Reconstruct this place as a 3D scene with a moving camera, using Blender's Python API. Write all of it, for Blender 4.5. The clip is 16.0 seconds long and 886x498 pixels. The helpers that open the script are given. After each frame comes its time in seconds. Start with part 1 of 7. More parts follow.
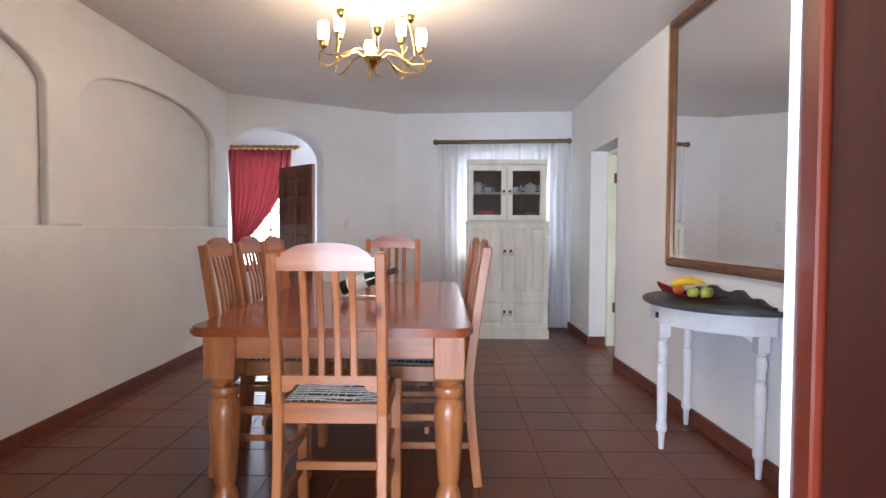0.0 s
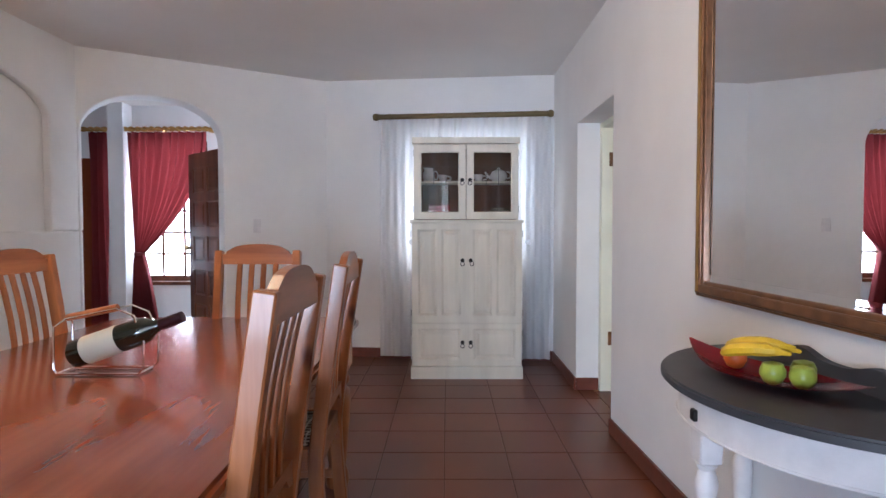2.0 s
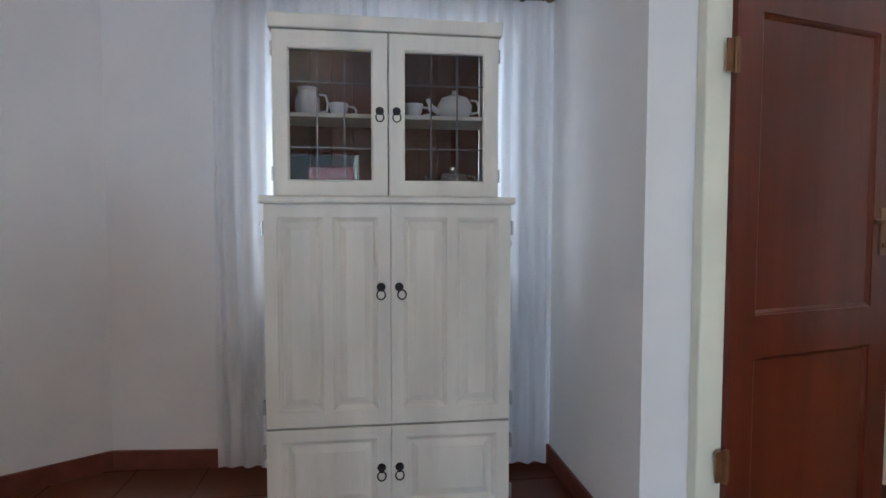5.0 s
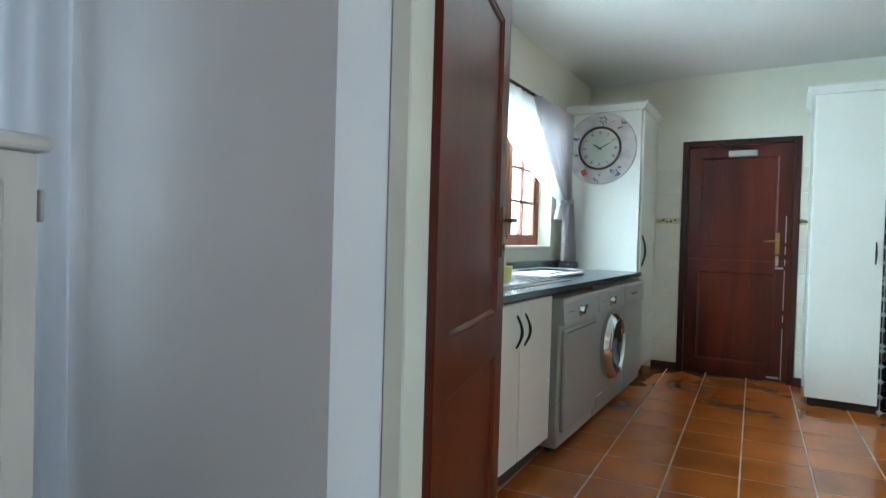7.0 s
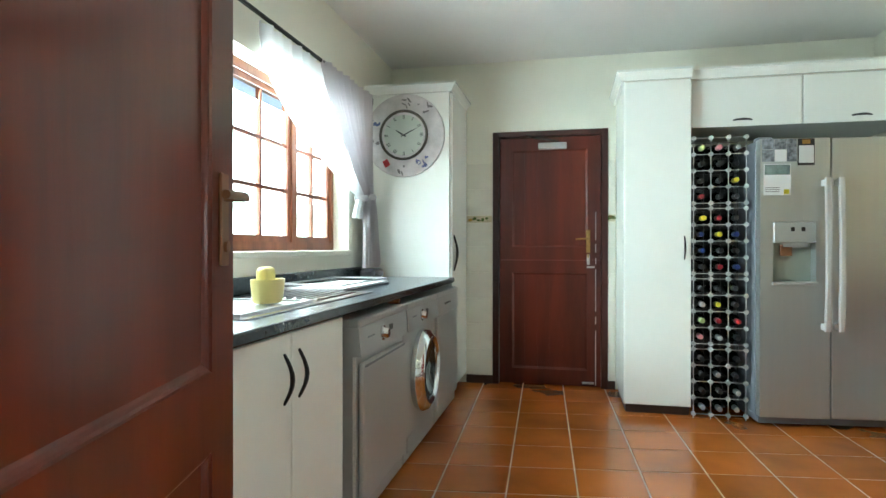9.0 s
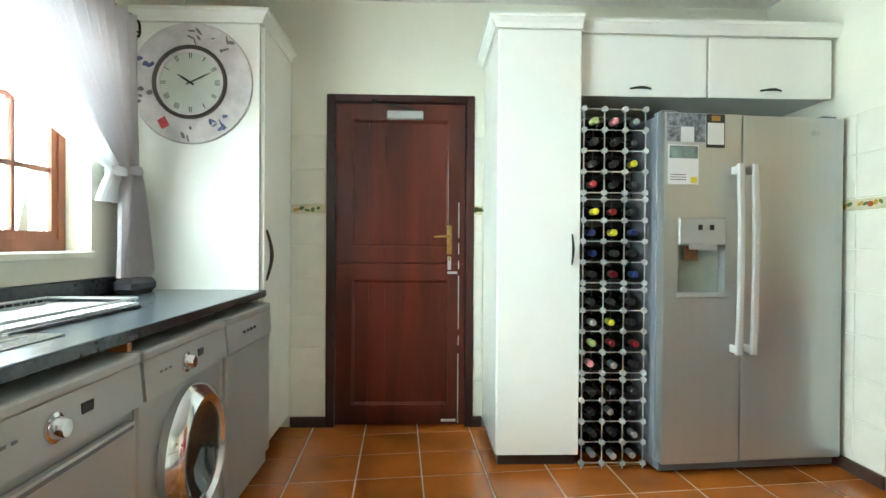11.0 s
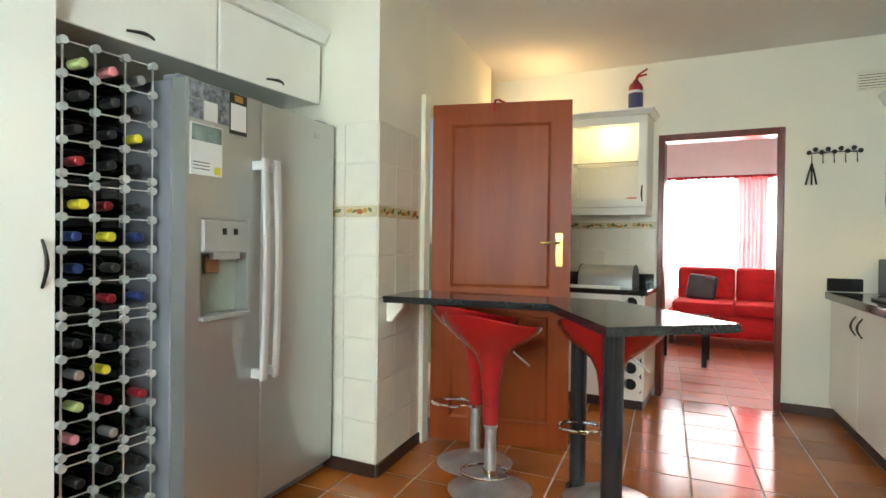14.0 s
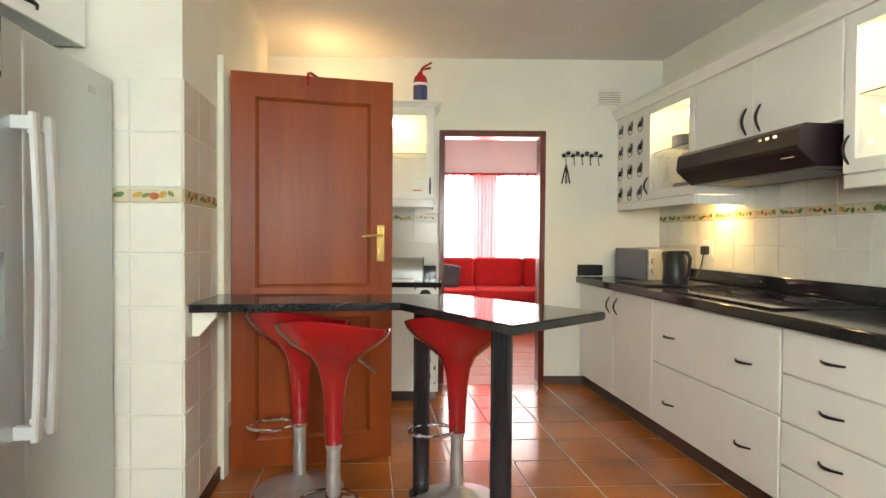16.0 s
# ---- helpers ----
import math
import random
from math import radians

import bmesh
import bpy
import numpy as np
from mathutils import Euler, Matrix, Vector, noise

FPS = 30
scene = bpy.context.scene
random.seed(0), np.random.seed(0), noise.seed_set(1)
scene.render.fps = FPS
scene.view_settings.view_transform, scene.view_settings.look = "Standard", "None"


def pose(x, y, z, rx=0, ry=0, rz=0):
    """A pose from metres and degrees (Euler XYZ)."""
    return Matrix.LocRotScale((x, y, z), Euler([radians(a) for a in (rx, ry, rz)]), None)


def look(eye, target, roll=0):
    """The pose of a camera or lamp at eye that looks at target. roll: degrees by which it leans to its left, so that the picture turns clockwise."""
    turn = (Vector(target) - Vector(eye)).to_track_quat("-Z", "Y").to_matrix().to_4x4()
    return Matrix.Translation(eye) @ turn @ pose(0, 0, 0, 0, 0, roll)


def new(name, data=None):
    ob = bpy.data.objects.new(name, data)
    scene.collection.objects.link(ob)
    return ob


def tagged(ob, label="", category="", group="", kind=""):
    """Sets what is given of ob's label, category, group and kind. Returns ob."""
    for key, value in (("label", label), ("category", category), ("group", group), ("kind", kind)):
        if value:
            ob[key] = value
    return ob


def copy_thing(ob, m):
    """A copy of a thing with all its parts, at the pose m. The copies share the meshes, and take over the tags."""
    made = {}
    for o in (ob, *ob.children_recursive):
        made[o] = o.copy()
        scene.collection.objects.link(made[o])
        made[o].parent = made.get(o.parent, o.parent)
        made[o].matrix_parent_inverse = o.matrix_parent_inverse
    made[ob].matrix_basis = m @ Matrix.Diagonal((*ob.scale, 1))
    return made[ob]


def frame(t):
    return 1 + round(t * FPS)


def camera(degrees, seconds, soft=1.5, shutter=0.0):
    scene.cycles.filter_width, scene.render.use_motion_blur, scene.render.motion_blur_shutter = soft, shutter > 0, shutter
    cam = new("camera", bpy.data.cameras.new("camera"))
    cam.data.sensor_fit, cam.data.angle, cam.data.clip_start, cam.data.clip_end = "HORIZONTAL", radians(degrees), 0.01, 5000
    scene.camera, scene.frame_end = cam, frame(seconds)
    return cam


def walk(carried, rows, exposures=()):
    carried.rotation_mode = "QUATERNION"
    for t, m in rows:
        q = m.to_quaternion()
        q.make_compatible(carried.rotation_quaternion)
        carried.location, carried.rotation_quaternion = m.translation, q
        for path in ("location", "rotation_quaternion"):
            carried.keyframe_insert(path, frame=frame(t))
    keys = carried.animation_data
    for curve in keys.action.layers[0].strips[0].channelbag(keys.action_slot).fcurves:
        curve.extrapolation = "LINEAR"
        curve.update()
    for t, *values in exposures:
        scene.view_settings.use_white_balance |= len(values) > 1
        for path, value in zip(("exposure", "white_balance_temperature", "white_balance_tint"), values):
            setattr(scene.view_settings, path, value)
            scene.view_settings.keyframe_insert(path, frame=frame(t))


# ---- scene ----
cam = camera(74.9, 16.0)
METRES, EYE, TILT, LEAN, TURN = 8.5, 1.12, 0.0, 0.0, -0.4
PATH = [
    (0, (0.281, 0.178, 1.179), (0.266, 2.177, 1.111), 0.3),
    (0.5, (0.39, 0.594, 1.172), (0.373, 2.593, 1.101), 0.2),
    (1, (0.5, 0.992, 1.155), (0.486, 2.991, 1.083), 0.0),
    (1.5, (0.633, 1.398, 1.191), (0.621, 3.397, 1.12), -0.0),
    (2, (0.775, 1.803, 1.208), (0.761, 3.801, 1.135), -0.1),
    (2.5, (0.855, 2.213, 1.181), (0.825, 4.211, 1.107), -0.1),
    (3, (0.916, 2.651, 1.163), (0.884, 4.65, 1.089), -0.1),
    (5.5, (0.825, 4.689, 1.197), (1.385, 6.605, 1.069), 0.4),
    (6, (0.835, 4.998, 1.169), (1.817, 6.737, 1.06), 1.4),
    (6.5, (0.856, 5.21, 1.15), (2.247, 6.645, 1.069), 1.6),
    (7, (0.905, 5.359, 1.128), (2.626, 6.376, 1.087), 1.6),
    (7.5, (1.071, 5.462, 1.15), (2.923, 6.215, 1.104), 1.7),
    (8, (1.261, 5.504, 1.115), (3.163, 6.121, 1.086), 0.9),
    (10.5, (2.615, 5.625, 1.094), (4.613, 5.73, 1.085), 0.4),
    (11, (2.87, 5.578, 1.123), (4.869, 5.508, 1.106), 0.4),
    (11.5, (3.033, 5.651, 1.148), (4.992, 5.252, 1.118), 0.5),
    (12, (3.185, 5.741, 1.171), (4.997, 4.896, 1.143), 0.6),
    (12.5, (3.338, 5.749, 1.148), (5.023, 4.672, 1.13), 0.4),
    (13, (3.523, 5.771, 1.158), (5.031, 4.457, 1.138), 0.3),
    (13.5, (3.665, 5.795, 1.14), (4.942, 4.255, 1.135), 0.6),
    (14, (3.822, 5.829, 1.183), (4.755, 4.06, 1.158), 0.7),
    (14.5, (3.977, 5.781, 1.16), (4.672, 3.906, 1.137), 0.5),
    (15, (4.11, 5.729, 1.163), (4.588, 3.788, 1.137), 0.4),
    (15.5, (4.297, 5.713, 1.177), (4.534, 3.727, 1.141), 0.4),
    (16, (4.476, 5.683, 1.182), (4.45, 3.684, 1.139), 0.4),
]
walk(cam, [(t, look(eye, target, roll)) for t, eye, target, roll in PATH],
     exposures=[(0.0, 0.06, 5950, 14), (0.8, 0.08, 5600, 10), (1.5, 0.0, 5800, 13), (3.0, -0.26, 5800, 16), (5.0, -0.45, 5600, 10), (6.0, -0.66, 5350, 6), (6.5, -0.64, 5300, 4), (7.0, -0.52, 5300, 2), (8.0, -0.42, 5550, 1),
                (10.5, 0.2, 6000, 2), (11.2, -0.08, 6100, 2), (12.1, -0.62, 6300, -2), (12.5, -0.62, 6300, -2), (13.2, -0.45, 6400, 3), (14.0, -0.2, 6500, 8), (15.2, 0.02, 6700, 12), (16.0, -0.12, 6900, 13)])

# ---- exposure, world, sun ----
world = bpy.data.worlds.new("sky_world")
scene.world = world
world.use_nodes = True
wn = world.node_tree.nodes
sky = wn.new("ShaderNodeTexSky")
sky.sky_type, sky.sun_disc = "NISHITA", False
sky.sun_elevation, sky.sun_rotation = radians(52), radians(20)
wn["Background"].inputs[1].default_value = 0.12
world.node_tree.links.new(sky.outputs[0], wn["Background"].inputs[0])


def lamp(name, kind, m, energy, color=(1, 1, 1), size=0.2, size_y=None, label=""):
    d = bpy.data.lights.new(name, kind)
    d.energy, d.color = energy, color
    if kind == "AREA":
        d.shape = "RECTANGLE"
        d.size, d.size_y = size, size_y or size
    elif kind == "SUN":
        d.angle = size
    else:
        d.shadow_soft_size = size
    ob = new(name, d)
    ob.matrix_world = m
    return ob


lamp("sun", "SUN", look((0, 0, 0), (-0.25, -0.72, -1.0)), 3.0, (1, 0.95, 0.87), 0.009)
DAY = (0.74, 0.87, 1.0)
GARDEN = (0.84, 0.97, 0.96)
# daylight in the window and door openings, and one added foyer fill
lamp("kitchen_window_light", "AREA", look((4.35, 7.22, 1.58), (4.35, 5.0, 1.1)), 215, GARDEN, 2.1, 0.9)
lamp("dining_window_light", "AREA", look((0.93, 7.36, 1.35), (0.93, 5.0, 1.2)), 28, (0.80, 0.88, 1.0), 1.3, 1.5)
lamp("porch_light", "AREA", look((-0.5, -2.05, 0.8), (0.4, 3.0, 0.8)), 385, (0.72, 0.85, 1.0), 2.4, 1.3)
lamp("foyer_window_light", "AREA", look((-2.5, 8.75, 1.4), (-1.4, 6.0, 1.5)), 190, DAY, 1.6, 1.7)
# fill lamp added to brighten the foyer; its doorway is unseen
lamp("front_door_light", "AREA", look((-0.28, 7.85, 1.15), (-3.0, 7.9, 1.3)), 45, DAY, 0.85, 1.9)
lamp("living_window_light", "AREA", look((4.05, -2.8, 1.35), (4.05, 1.0, 1.0)), 230, (1.0, 0.88, 0.86), 2.6, 1.6)

lamp("chandelier_light", "POINT", pose(-0.14, 3.54, 2.28), 50, (1.0, 0.76, 0.50), 0.2)

# ---- materials ----
def mat(name, color, rough=0.5, metal=0.0, vary=0.12, scale=6.0, bump=0.0, bscale=60.0, spec=0.5, fine=None, rnd=0.0, coat=0.0, stretch=None, tint=None, world_space=False):
    """A painted, stone, metal or plastic surface with two scales of variation."""
    m = bpy.data.materials.new(name)
    m.use_nodes = True
    t = m.node_tree
    n, l = t.nodes, t.links
    b = n["Principled BSDF"]
    b.inputs["Roughness"].default_value, b.inputs["Metallic"].default_value = rough, metal
    b.inputs["Specular IOR Level"].default_value = spec
    b.inputs["Coat Weight"].default_value = coat
    b.inputs["Coat Roughness"].default_value = 0.08
    co = n.new("ShaderNodeTexCoord")
    mp = n.new("ShaderNodeMapping")
    l.new(n.new("ShaderNodeNewGeometry").outputs["Position"] if world_space else co.outputs["Object"], mp.inputs[0])
    if stretch:
        mp.inputs["Scale"].default_value = stretch
    a = n.new("ShaderNodeTexNoise")
    a.inputs["Scale"].default_value, a.inputs["Detail"].default_value = scale, 6
    l.new(mp.outputs[0], a.inputs["Vector"])
    r = n.new("ShaderNodeValToRGB")
    dark = tint or [c * (1 - vary) for c in color]
    light = [min(1, c * (1 + vary * 0.6)) for c in color]
    r.color_ramp.elements[0].position, r.color_ramp.elements[1].position = 0.3, 0.7
    r.color_ramp.elements[0].color, r.color_ramp.elements[1].color = (*dark, 1), (*light, 1)
    l.new(a.outputs[0], r.inputs[0])
    out = r.outputs[0]
    if fine or rnd:
        h = n.new("ShaderNodeHueSaturation")
        l.new(out, h.inputs["Color"])
        if rnd:
            info = n.new("ShaderNodeObjectInfo")
            mr = n.new("ShaderNodeMapRange")
            mr.inputs["To Min"].default_value, mr.inputs["To Max"].default_value = 1 - rnd, 1 + rnd
            l.new(info.outputs["Random"], mr.inputs[0])
            l.new(mr.outputs[0], h.inputs["Value"])
        out = h.outputs[0]
    l.new(out, b.inputs["Base Color"])
    # gloss that varies a little
    g = n.new("ShaderNodeMapRange")
    k = 0.06 if world_space else 0.2
    g.inputs["To Min"].default_value, g.inputs["To Max"].default_value = max(0.02, rough * (1 - k)), min(1, rough * (1 + k))
    l.new(a.outputs[0], g.inputs[0])
    l.new(g.outputs[0], b.inputs["Roughness"])
    if bump:
        f = n.new("ShaderNodeTexNoise")
        f.inputs["Scale"].default_value, f.inputs["Detail"].default_value = bscale, 5
        l.new(mp.outputs[0], f.inputs["Vector"])
        u = n.new("ShaderNodeBump")
        u.inputs["Strength"].default_value, u.inputs["Distance"].default_value = bump, 0.01
        l.new(f.outputs[0], u.inputs["Height"])
        l.new(u.outputs[0], b.inputs["Normal"])
    return m


def wood(name, dark, light, rough=0.35, along="z", scale=9.0, knots=0.0, coat=0.0, rnd=0.0):
    """Sawn timber: long streaks along one axis, fine pores and a few knots."""
    m = bpy.data.materials.new(name)
    m.use_nodes = True
    n, l = m.node_tree.nodes, m.node_tree.links
    b = n["Principled BSDF"]
    b.inputs["Roughness"].default_value = rough
    b.inputs["Coat Weight"].default_value, b.inputs["Coat Roughness"].default_value = coat, 0.12
    b.inputs["Specular IOR Level"].default_value = 0.3
    co = n.new("ShaderNodeTexCoord")
    mp = n.new("ShaderNodeMapping")
    mp.inputs["Scale"].default_value = {"x": (0.09, 1, 1), "y": (1, 0.09, 1), "z": (1, 1, 0.09)}[along]
    l.new(co.outputs["Object"], mp.inputs[0])
    a = n.new("ShaderNodeTexNoise")
    a.inputs["Scale"].default_value, a.inputs["Detail"].default_value, a.inputs["Distortion"].default_value = scale, 8, 0.6
    l.new(mp.outputs[0], a.inputs["Vector"])
    f = n.new("ShaderNodeTexNoise")
    f.inputs["Scale"].default_value, f.inputs["Detail"].default_value = scale * 9, 4
    l.new(mp.outputs[0], f.inputs["Vector"])
    mix = n.new("ShaderNodeMath")
    mix.operation = "MULTIPLY_ADD"
    mix.inputs[1].default_value = 0.25
    l.new(f.outputs[0], mix.inputs[0])
    l.new(a.outputs[0], mix.inputs[2])
    r = n.new("ShaderNodeValToRGB")
    r.color_ramp.elements[0].position, r.color_ramp.elements[1].position = 0.45, 0.8
    r.color_ramp.elements[0].color, r.color_ramp.elements[1].color = (*dark, 1), (*light, 1)
    l.new(mix.outputs[0], r.inputs[0])
    out = r.outputs[0]
    if knots:
        v = n.new("ShaderNodeTexVoronoi")
        v.inputs["Scale"].default_value = knots
        m2 = n.new("ShaderNodeMapping")
        m2.inputs["Scale"].default_value = {"x": (0.5, 1, 1), "y": (1, 0.5, 1), "z": (1, 1, 0.5)}[along]
        l.new(co.outputs["Object"], m2.inputs[0])
        l.new(m2.outputs[0], v.inputs["Vector"])
        k = n.new("ShaderNodeValToRGB")
        k.color_ramp.elements[0].position, k.color_ramp.elements[1].position = 0.07, 0.15
        k.color_ramp.elements[0].color, k.color_ramp.elements[1].color = (0.32, 0.2, 0.18, 1), (1, 1, 1, 1)
        l.new(v.outputs["Distance"], k.inputs[0])
        mx = n.new("ShaderNodeMix")
        mx.data_type, mx.blend_type = "RGBA", "MULTIPLY"
        mx.inputs[0].default_value = 1.0
        l.new(out, mx.inputs[6])
        l.new(k.outputs[0], mx.inputs[7])
        out = mx.outputs[2]
    if rnd:
        h = n.new("ShaderNodeHueSaturation")
        info = n.new("ShaderNodeObjectInfo")
        mr = n.new("ShaderNodeMapRange")
        mr.inputs["To Min"].default_value, mr.inputs["To Max"].default_value = 1 - rnd, 1 + rnd
        l.new(info.outputs["Random"], mr.inputs[0])
        l.new(mr.outputs[0], h.inputs["Value"])
        l.new(out, h.inputs["Color"])
        out = h.outputs[0]
    l.new(out, b.inputs["Base Color"])
    u = n.new("ShaderNodeBump")
    u.inputs["Strength"].default_value, u.inputs["Distance"].default_value = 0.15, 0.004
    l.new(mix.outputs[0], u.inputs["Height"])
    l.new(u.outputs[0], b.inputs["Normal"])
    return m


def glass(name, color=(1, 1, 1), rough=0.0):
    m = bpy.data.materials.new(name)
    m.use_nodes = True
    b = m.node_tree.nodes["Principled BSDF"]
    b.inputs["Base Color"].default_value = (*color, 1)
    b.inputs["Roughness"].default_value, b.inputs["Transmission Weight"].default_value = rough, 1.0
    b.inputs["IOR"].default_value = 1.45
    return m


def glow(name, color, strength):
    m = bpy.data.materials.new(name)
    m.use_nodes = True
    b = m.node_tree.nodes["Principled BSDF"]
    b.inputs["Base Color"].default_value = (*color, 1)
    b.inputs["Emission Color"].default_value, b.inputs["Emission Strength"].default_value = (*color, 1), strength
    return m


def sheer(name, color, pass_on=0.5, rough=0.9):
    """Thin cloth that lets light through."""
    m = bpy.data.materials.new(name)
    m.use_nodes = True
    n, l = m.node_tree.nodes, m.node_tree.links
    b = n["Principled BSDF"]
    b.inputs["Base Color"].default_value, b.inputs["Roughness"].default_value = (*color, 1), rough
    w = n.new("ShaderNodeTexNoise")
    w.inputs["Scale"].default_value = 220
    u = n.new("ShaderNodeBump")
    u.inputs["Strength"].default_value, u.inputs["Distance"].default_value = 0.25, 0.002
    l.new(w.outputs[0], u.inputs["Height"])
    l.new(u.outputs[0], b.inputs["Normal"])
    tr = n.new("ShaderNodeBsdfTranslucent")
    tr.inputs[0].default_value = (*color, 1)
    mx = n.new("ShaderNodeMixShader")
    mx.inputs[0].default_value = pass_on
    l.new(b.outputs[0], mx.inputs[1])
    l.new(tr.outputs[0], mx.inputs[2])
    l.new(mx.outputs[0], n["Material Output"].inputs[0])
    return m


M_plaster = mat("white_plaster", (0.8, 0.79, 0.78), 0.85, vary=0.05, scale=2.2, bump=0.35, bscale=9)
M_cream = mat("cream_paint", (0.79, 0.775, 0.66), 0.7, vary=0.05, scale=2.0, bump=0.12, bscale=14)
M_ceiling = mat("ceiling_paint", (0.76, 0.72, 0.68), 0.9, vary=0.04, scale=1.6, bump=0.1, bscale=12)
M_kceiling = mat("kitchen_ceiling_paint", (0.80, 0.78, 0.74), 0.8, vary=0.04, scale=1.6)
M_frame_cream = mat("cream_gloss_paint", (0.78, 0.77, 0.63), 0.35, vary=0.05, scale=5)
M_skirt = mat("red_brown_skirting", (0.16, 0.045, 0.028), 0.35, vary=0.3, scale=12, bump=0.1)
M_kskirt = mat("dark_brown_skirting", (0.045, 0.022, 0.016), 0.4, vary=0.3, scale=12)
M_dtile = mat("brown_quarry_tile", (0.130, 0.033, 0.011), 0.31, spec=0.35, vary=0.25, scale=1.6, rnd=0.05, world_space=True)
M_dgrout = mat("dark_grout", (0.075, 0.026, 0.014), 0.8, vary=0.3)
M_ktile = mat("terracotta_tile", (0.34, 0.098, 0.014), 0.165, vary=0.3, scale=2.5, rnd=0.14, world_space=True)
M_kgrout = mat("pale_grout", (0.48, 0.34, 0.22), 0.8, vary=0.3)
M_ltile = mat("living_terracotta_tile", (0.40, 0.10, 0.045), 0.42, vary=0.3, scale=5, rnd=0.15)
M_white = mat("white_lacquer", (0.85, 0.86, 0.80), 0.17, vary=0.03, scale=3)
M_wallwhite = mat("cream_tile_glaze", (0.78, 0.76, 0.66), 0.14, vary=0.06, scale=7, rnd=0.03)
M_cup = mat("white_distressed_paint", (0.73, 0.70, 0.61), 0.5, vary=0.14, scale=8, bump=0.15, bscale=40, stretch=(1, 1, 0.2))
M_tablewood = wood("polished_pine_top", (0.17, 0.034, 0.010), (0.31, 0.080, 0.026), 0.17, "y", 5, coat=0.3)
M_pine = wood("orange_pine", (0.21, 0.065, 0.018), (0.39, 0.138, 0.046), 0.34, "z", 12, 7.0, coat=0.2, rnd=0.1)
M_pinex = wood("orange_pine_rail", (0.21, 0.065, 0.020), (0.39, 0.138, 0.050), 0.34, "x", 12, 7.0, coat=0.2, rnd=0.1)
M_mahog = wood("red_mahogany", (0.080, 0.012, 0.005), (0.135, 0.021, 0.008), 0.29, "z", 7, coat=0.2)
M_stable = wood("dark_red_stained_timber", (0.040, 0.006, 0.003), (0.090, 0.014, 0.006), 0.3, "z", 7, coat=0.2)
M_door2 = wood("orange_brown_varnish", (0.17, 0.028, 0.004), (0.225, 0.043, 0.006), 0.36, "z", 6)
M_door2.node_tree.nodes["Principled BSDF"].inputs["Specular IOR Level"].default_value = 0.16
M_darkwood = wood("dark_hardwood", (0.022, 0.006, 0.004), (0.045, 0.011, 0.007), 0.32, "z", 9, coat=0.2)
M_walnut = wood("brown_panel_door_wood", (0.085, 0.027, 0.012), (0.18, 0.062, 0.027), 0.35, "z", 8)
M_winwood = wood("window_hardwood", (0.13, 0.034, 0.016), (0.25, 0.085, 0.04), 0.4, "z", 10)
M_granite = mat("black_granite", (0.02, 0.021, 0.022), 0.09, vary=0.6, scale=160, spec=0.6)
M_blackpost = mat("black_lacquer", (0.012, 0.012, 0.014), 0.22, vary=0.2)
M_steel = mat("brushed_steel", (0.47, 0.49, 0.48), 0.33, 0.75, vary=0.02, scale=40, stretch=(1, 1, 0.03))
M_silver = mat("silver_grey_enamel", (0.42, 0.43, 0.42), 0.38, 0.35, vary=0.03)
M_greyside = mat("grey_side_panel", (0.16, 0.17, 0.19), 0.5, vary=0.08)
M_chrome = mat("chrome", (0.75, 0.75, 0.76), 0.12, 1.0, vary=0.03)
M_dullchrome = mat("worn_chrome", (0.55, 0.55, 0.55), 0.34, 0.8, vary=0.15, scale=20)
M_brass = mat("brass", (0.62, 0.43, 0.13), 0.25, 1.0, vary=0.1)
M_oldbrass = mat("tarnished_brass", (0.30, 0.20, 0.065), 0.42, 0.85, vary=0.3, scale=25)
M_gold = mat("antique_gold", (0.45, 0.25, 0.07), 0.38, 0.7, vary=0.3, scale=14)
M_bronze = mat("brown_gilt_frame", (0.19, 0.085, 0.035), 0.35, 0.3, vary=0.3, scale=20)
M_iron = mat("black_iron", (0.025, 0.022, 0.02), 0.45, 0.6, vary=0.2)
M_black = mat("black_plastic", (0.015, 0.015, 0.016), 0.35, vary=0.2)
M_red = mat("red_gloss_plastic", (0.28, 0.006, 0.008), 0.16, vary=0.12, coat=0.5)
M_sofa = mat("red_cloth", (0.55, 0.012, 0.015), 0.9, vary=0.2, scale=20, bump=0.3, bscale=200)
M_slate = mat("dark_slate_paint", (0.045, 0.047, 0.055), 0.5, vary=0.25, scale=10)
M_whitepaint = mat("chalky_white_paint", (0.74, 0.72, 0.72), 0.55, vary=0.1, scale=14, bump=0.1)
M_bowl = mat("red_ceramic", (0.32, 0.01, 0.02), 0.2, vary=0.15, coat=0.4)
M_banana = mat("banana_skin", (0.72, 0.46, 0.02), 0.5, vary=0.2, scale=18)
M_apple = mat("green_apple_skin", (0.34, 0.42, 0.06), 0.3, vary=0.25, scale=14)
M_orange = mat("orange_peel", (0.6, 0.12, 0.02), 0.45, vary=0.1, bump=0.2, bscale=150)
M_curtain = sheer("dark_red_curtain", (0.18, 0.022, 0.024), 0.25)
M_net = sheer("white_sheer", (0.87, 0.87, 0.88), 0.6)
M_greynet = sheer("grey_satin", (0.60, 0.56, 0.58), 0.45, 0.5)
M_pinknet = sheer("rose_sheer", (0.85, 0.2, 0.22), 0.5)
M_glass = glass("clear_glass")
M_mirror = mat("mirror_silver", (0.9, 0.9, 0.9), 0.0, 1.0, vary=0.0)
M_mirror.node_tree.nodes["Principled BSDF"].inputs["Roughness"].default_value = 0.0
for _lk in list(M_mirror.node_tree.links):
    if _lk.to_socket.name == "Roughness":
        M_mirror.node_tree.links.remove(_lk)
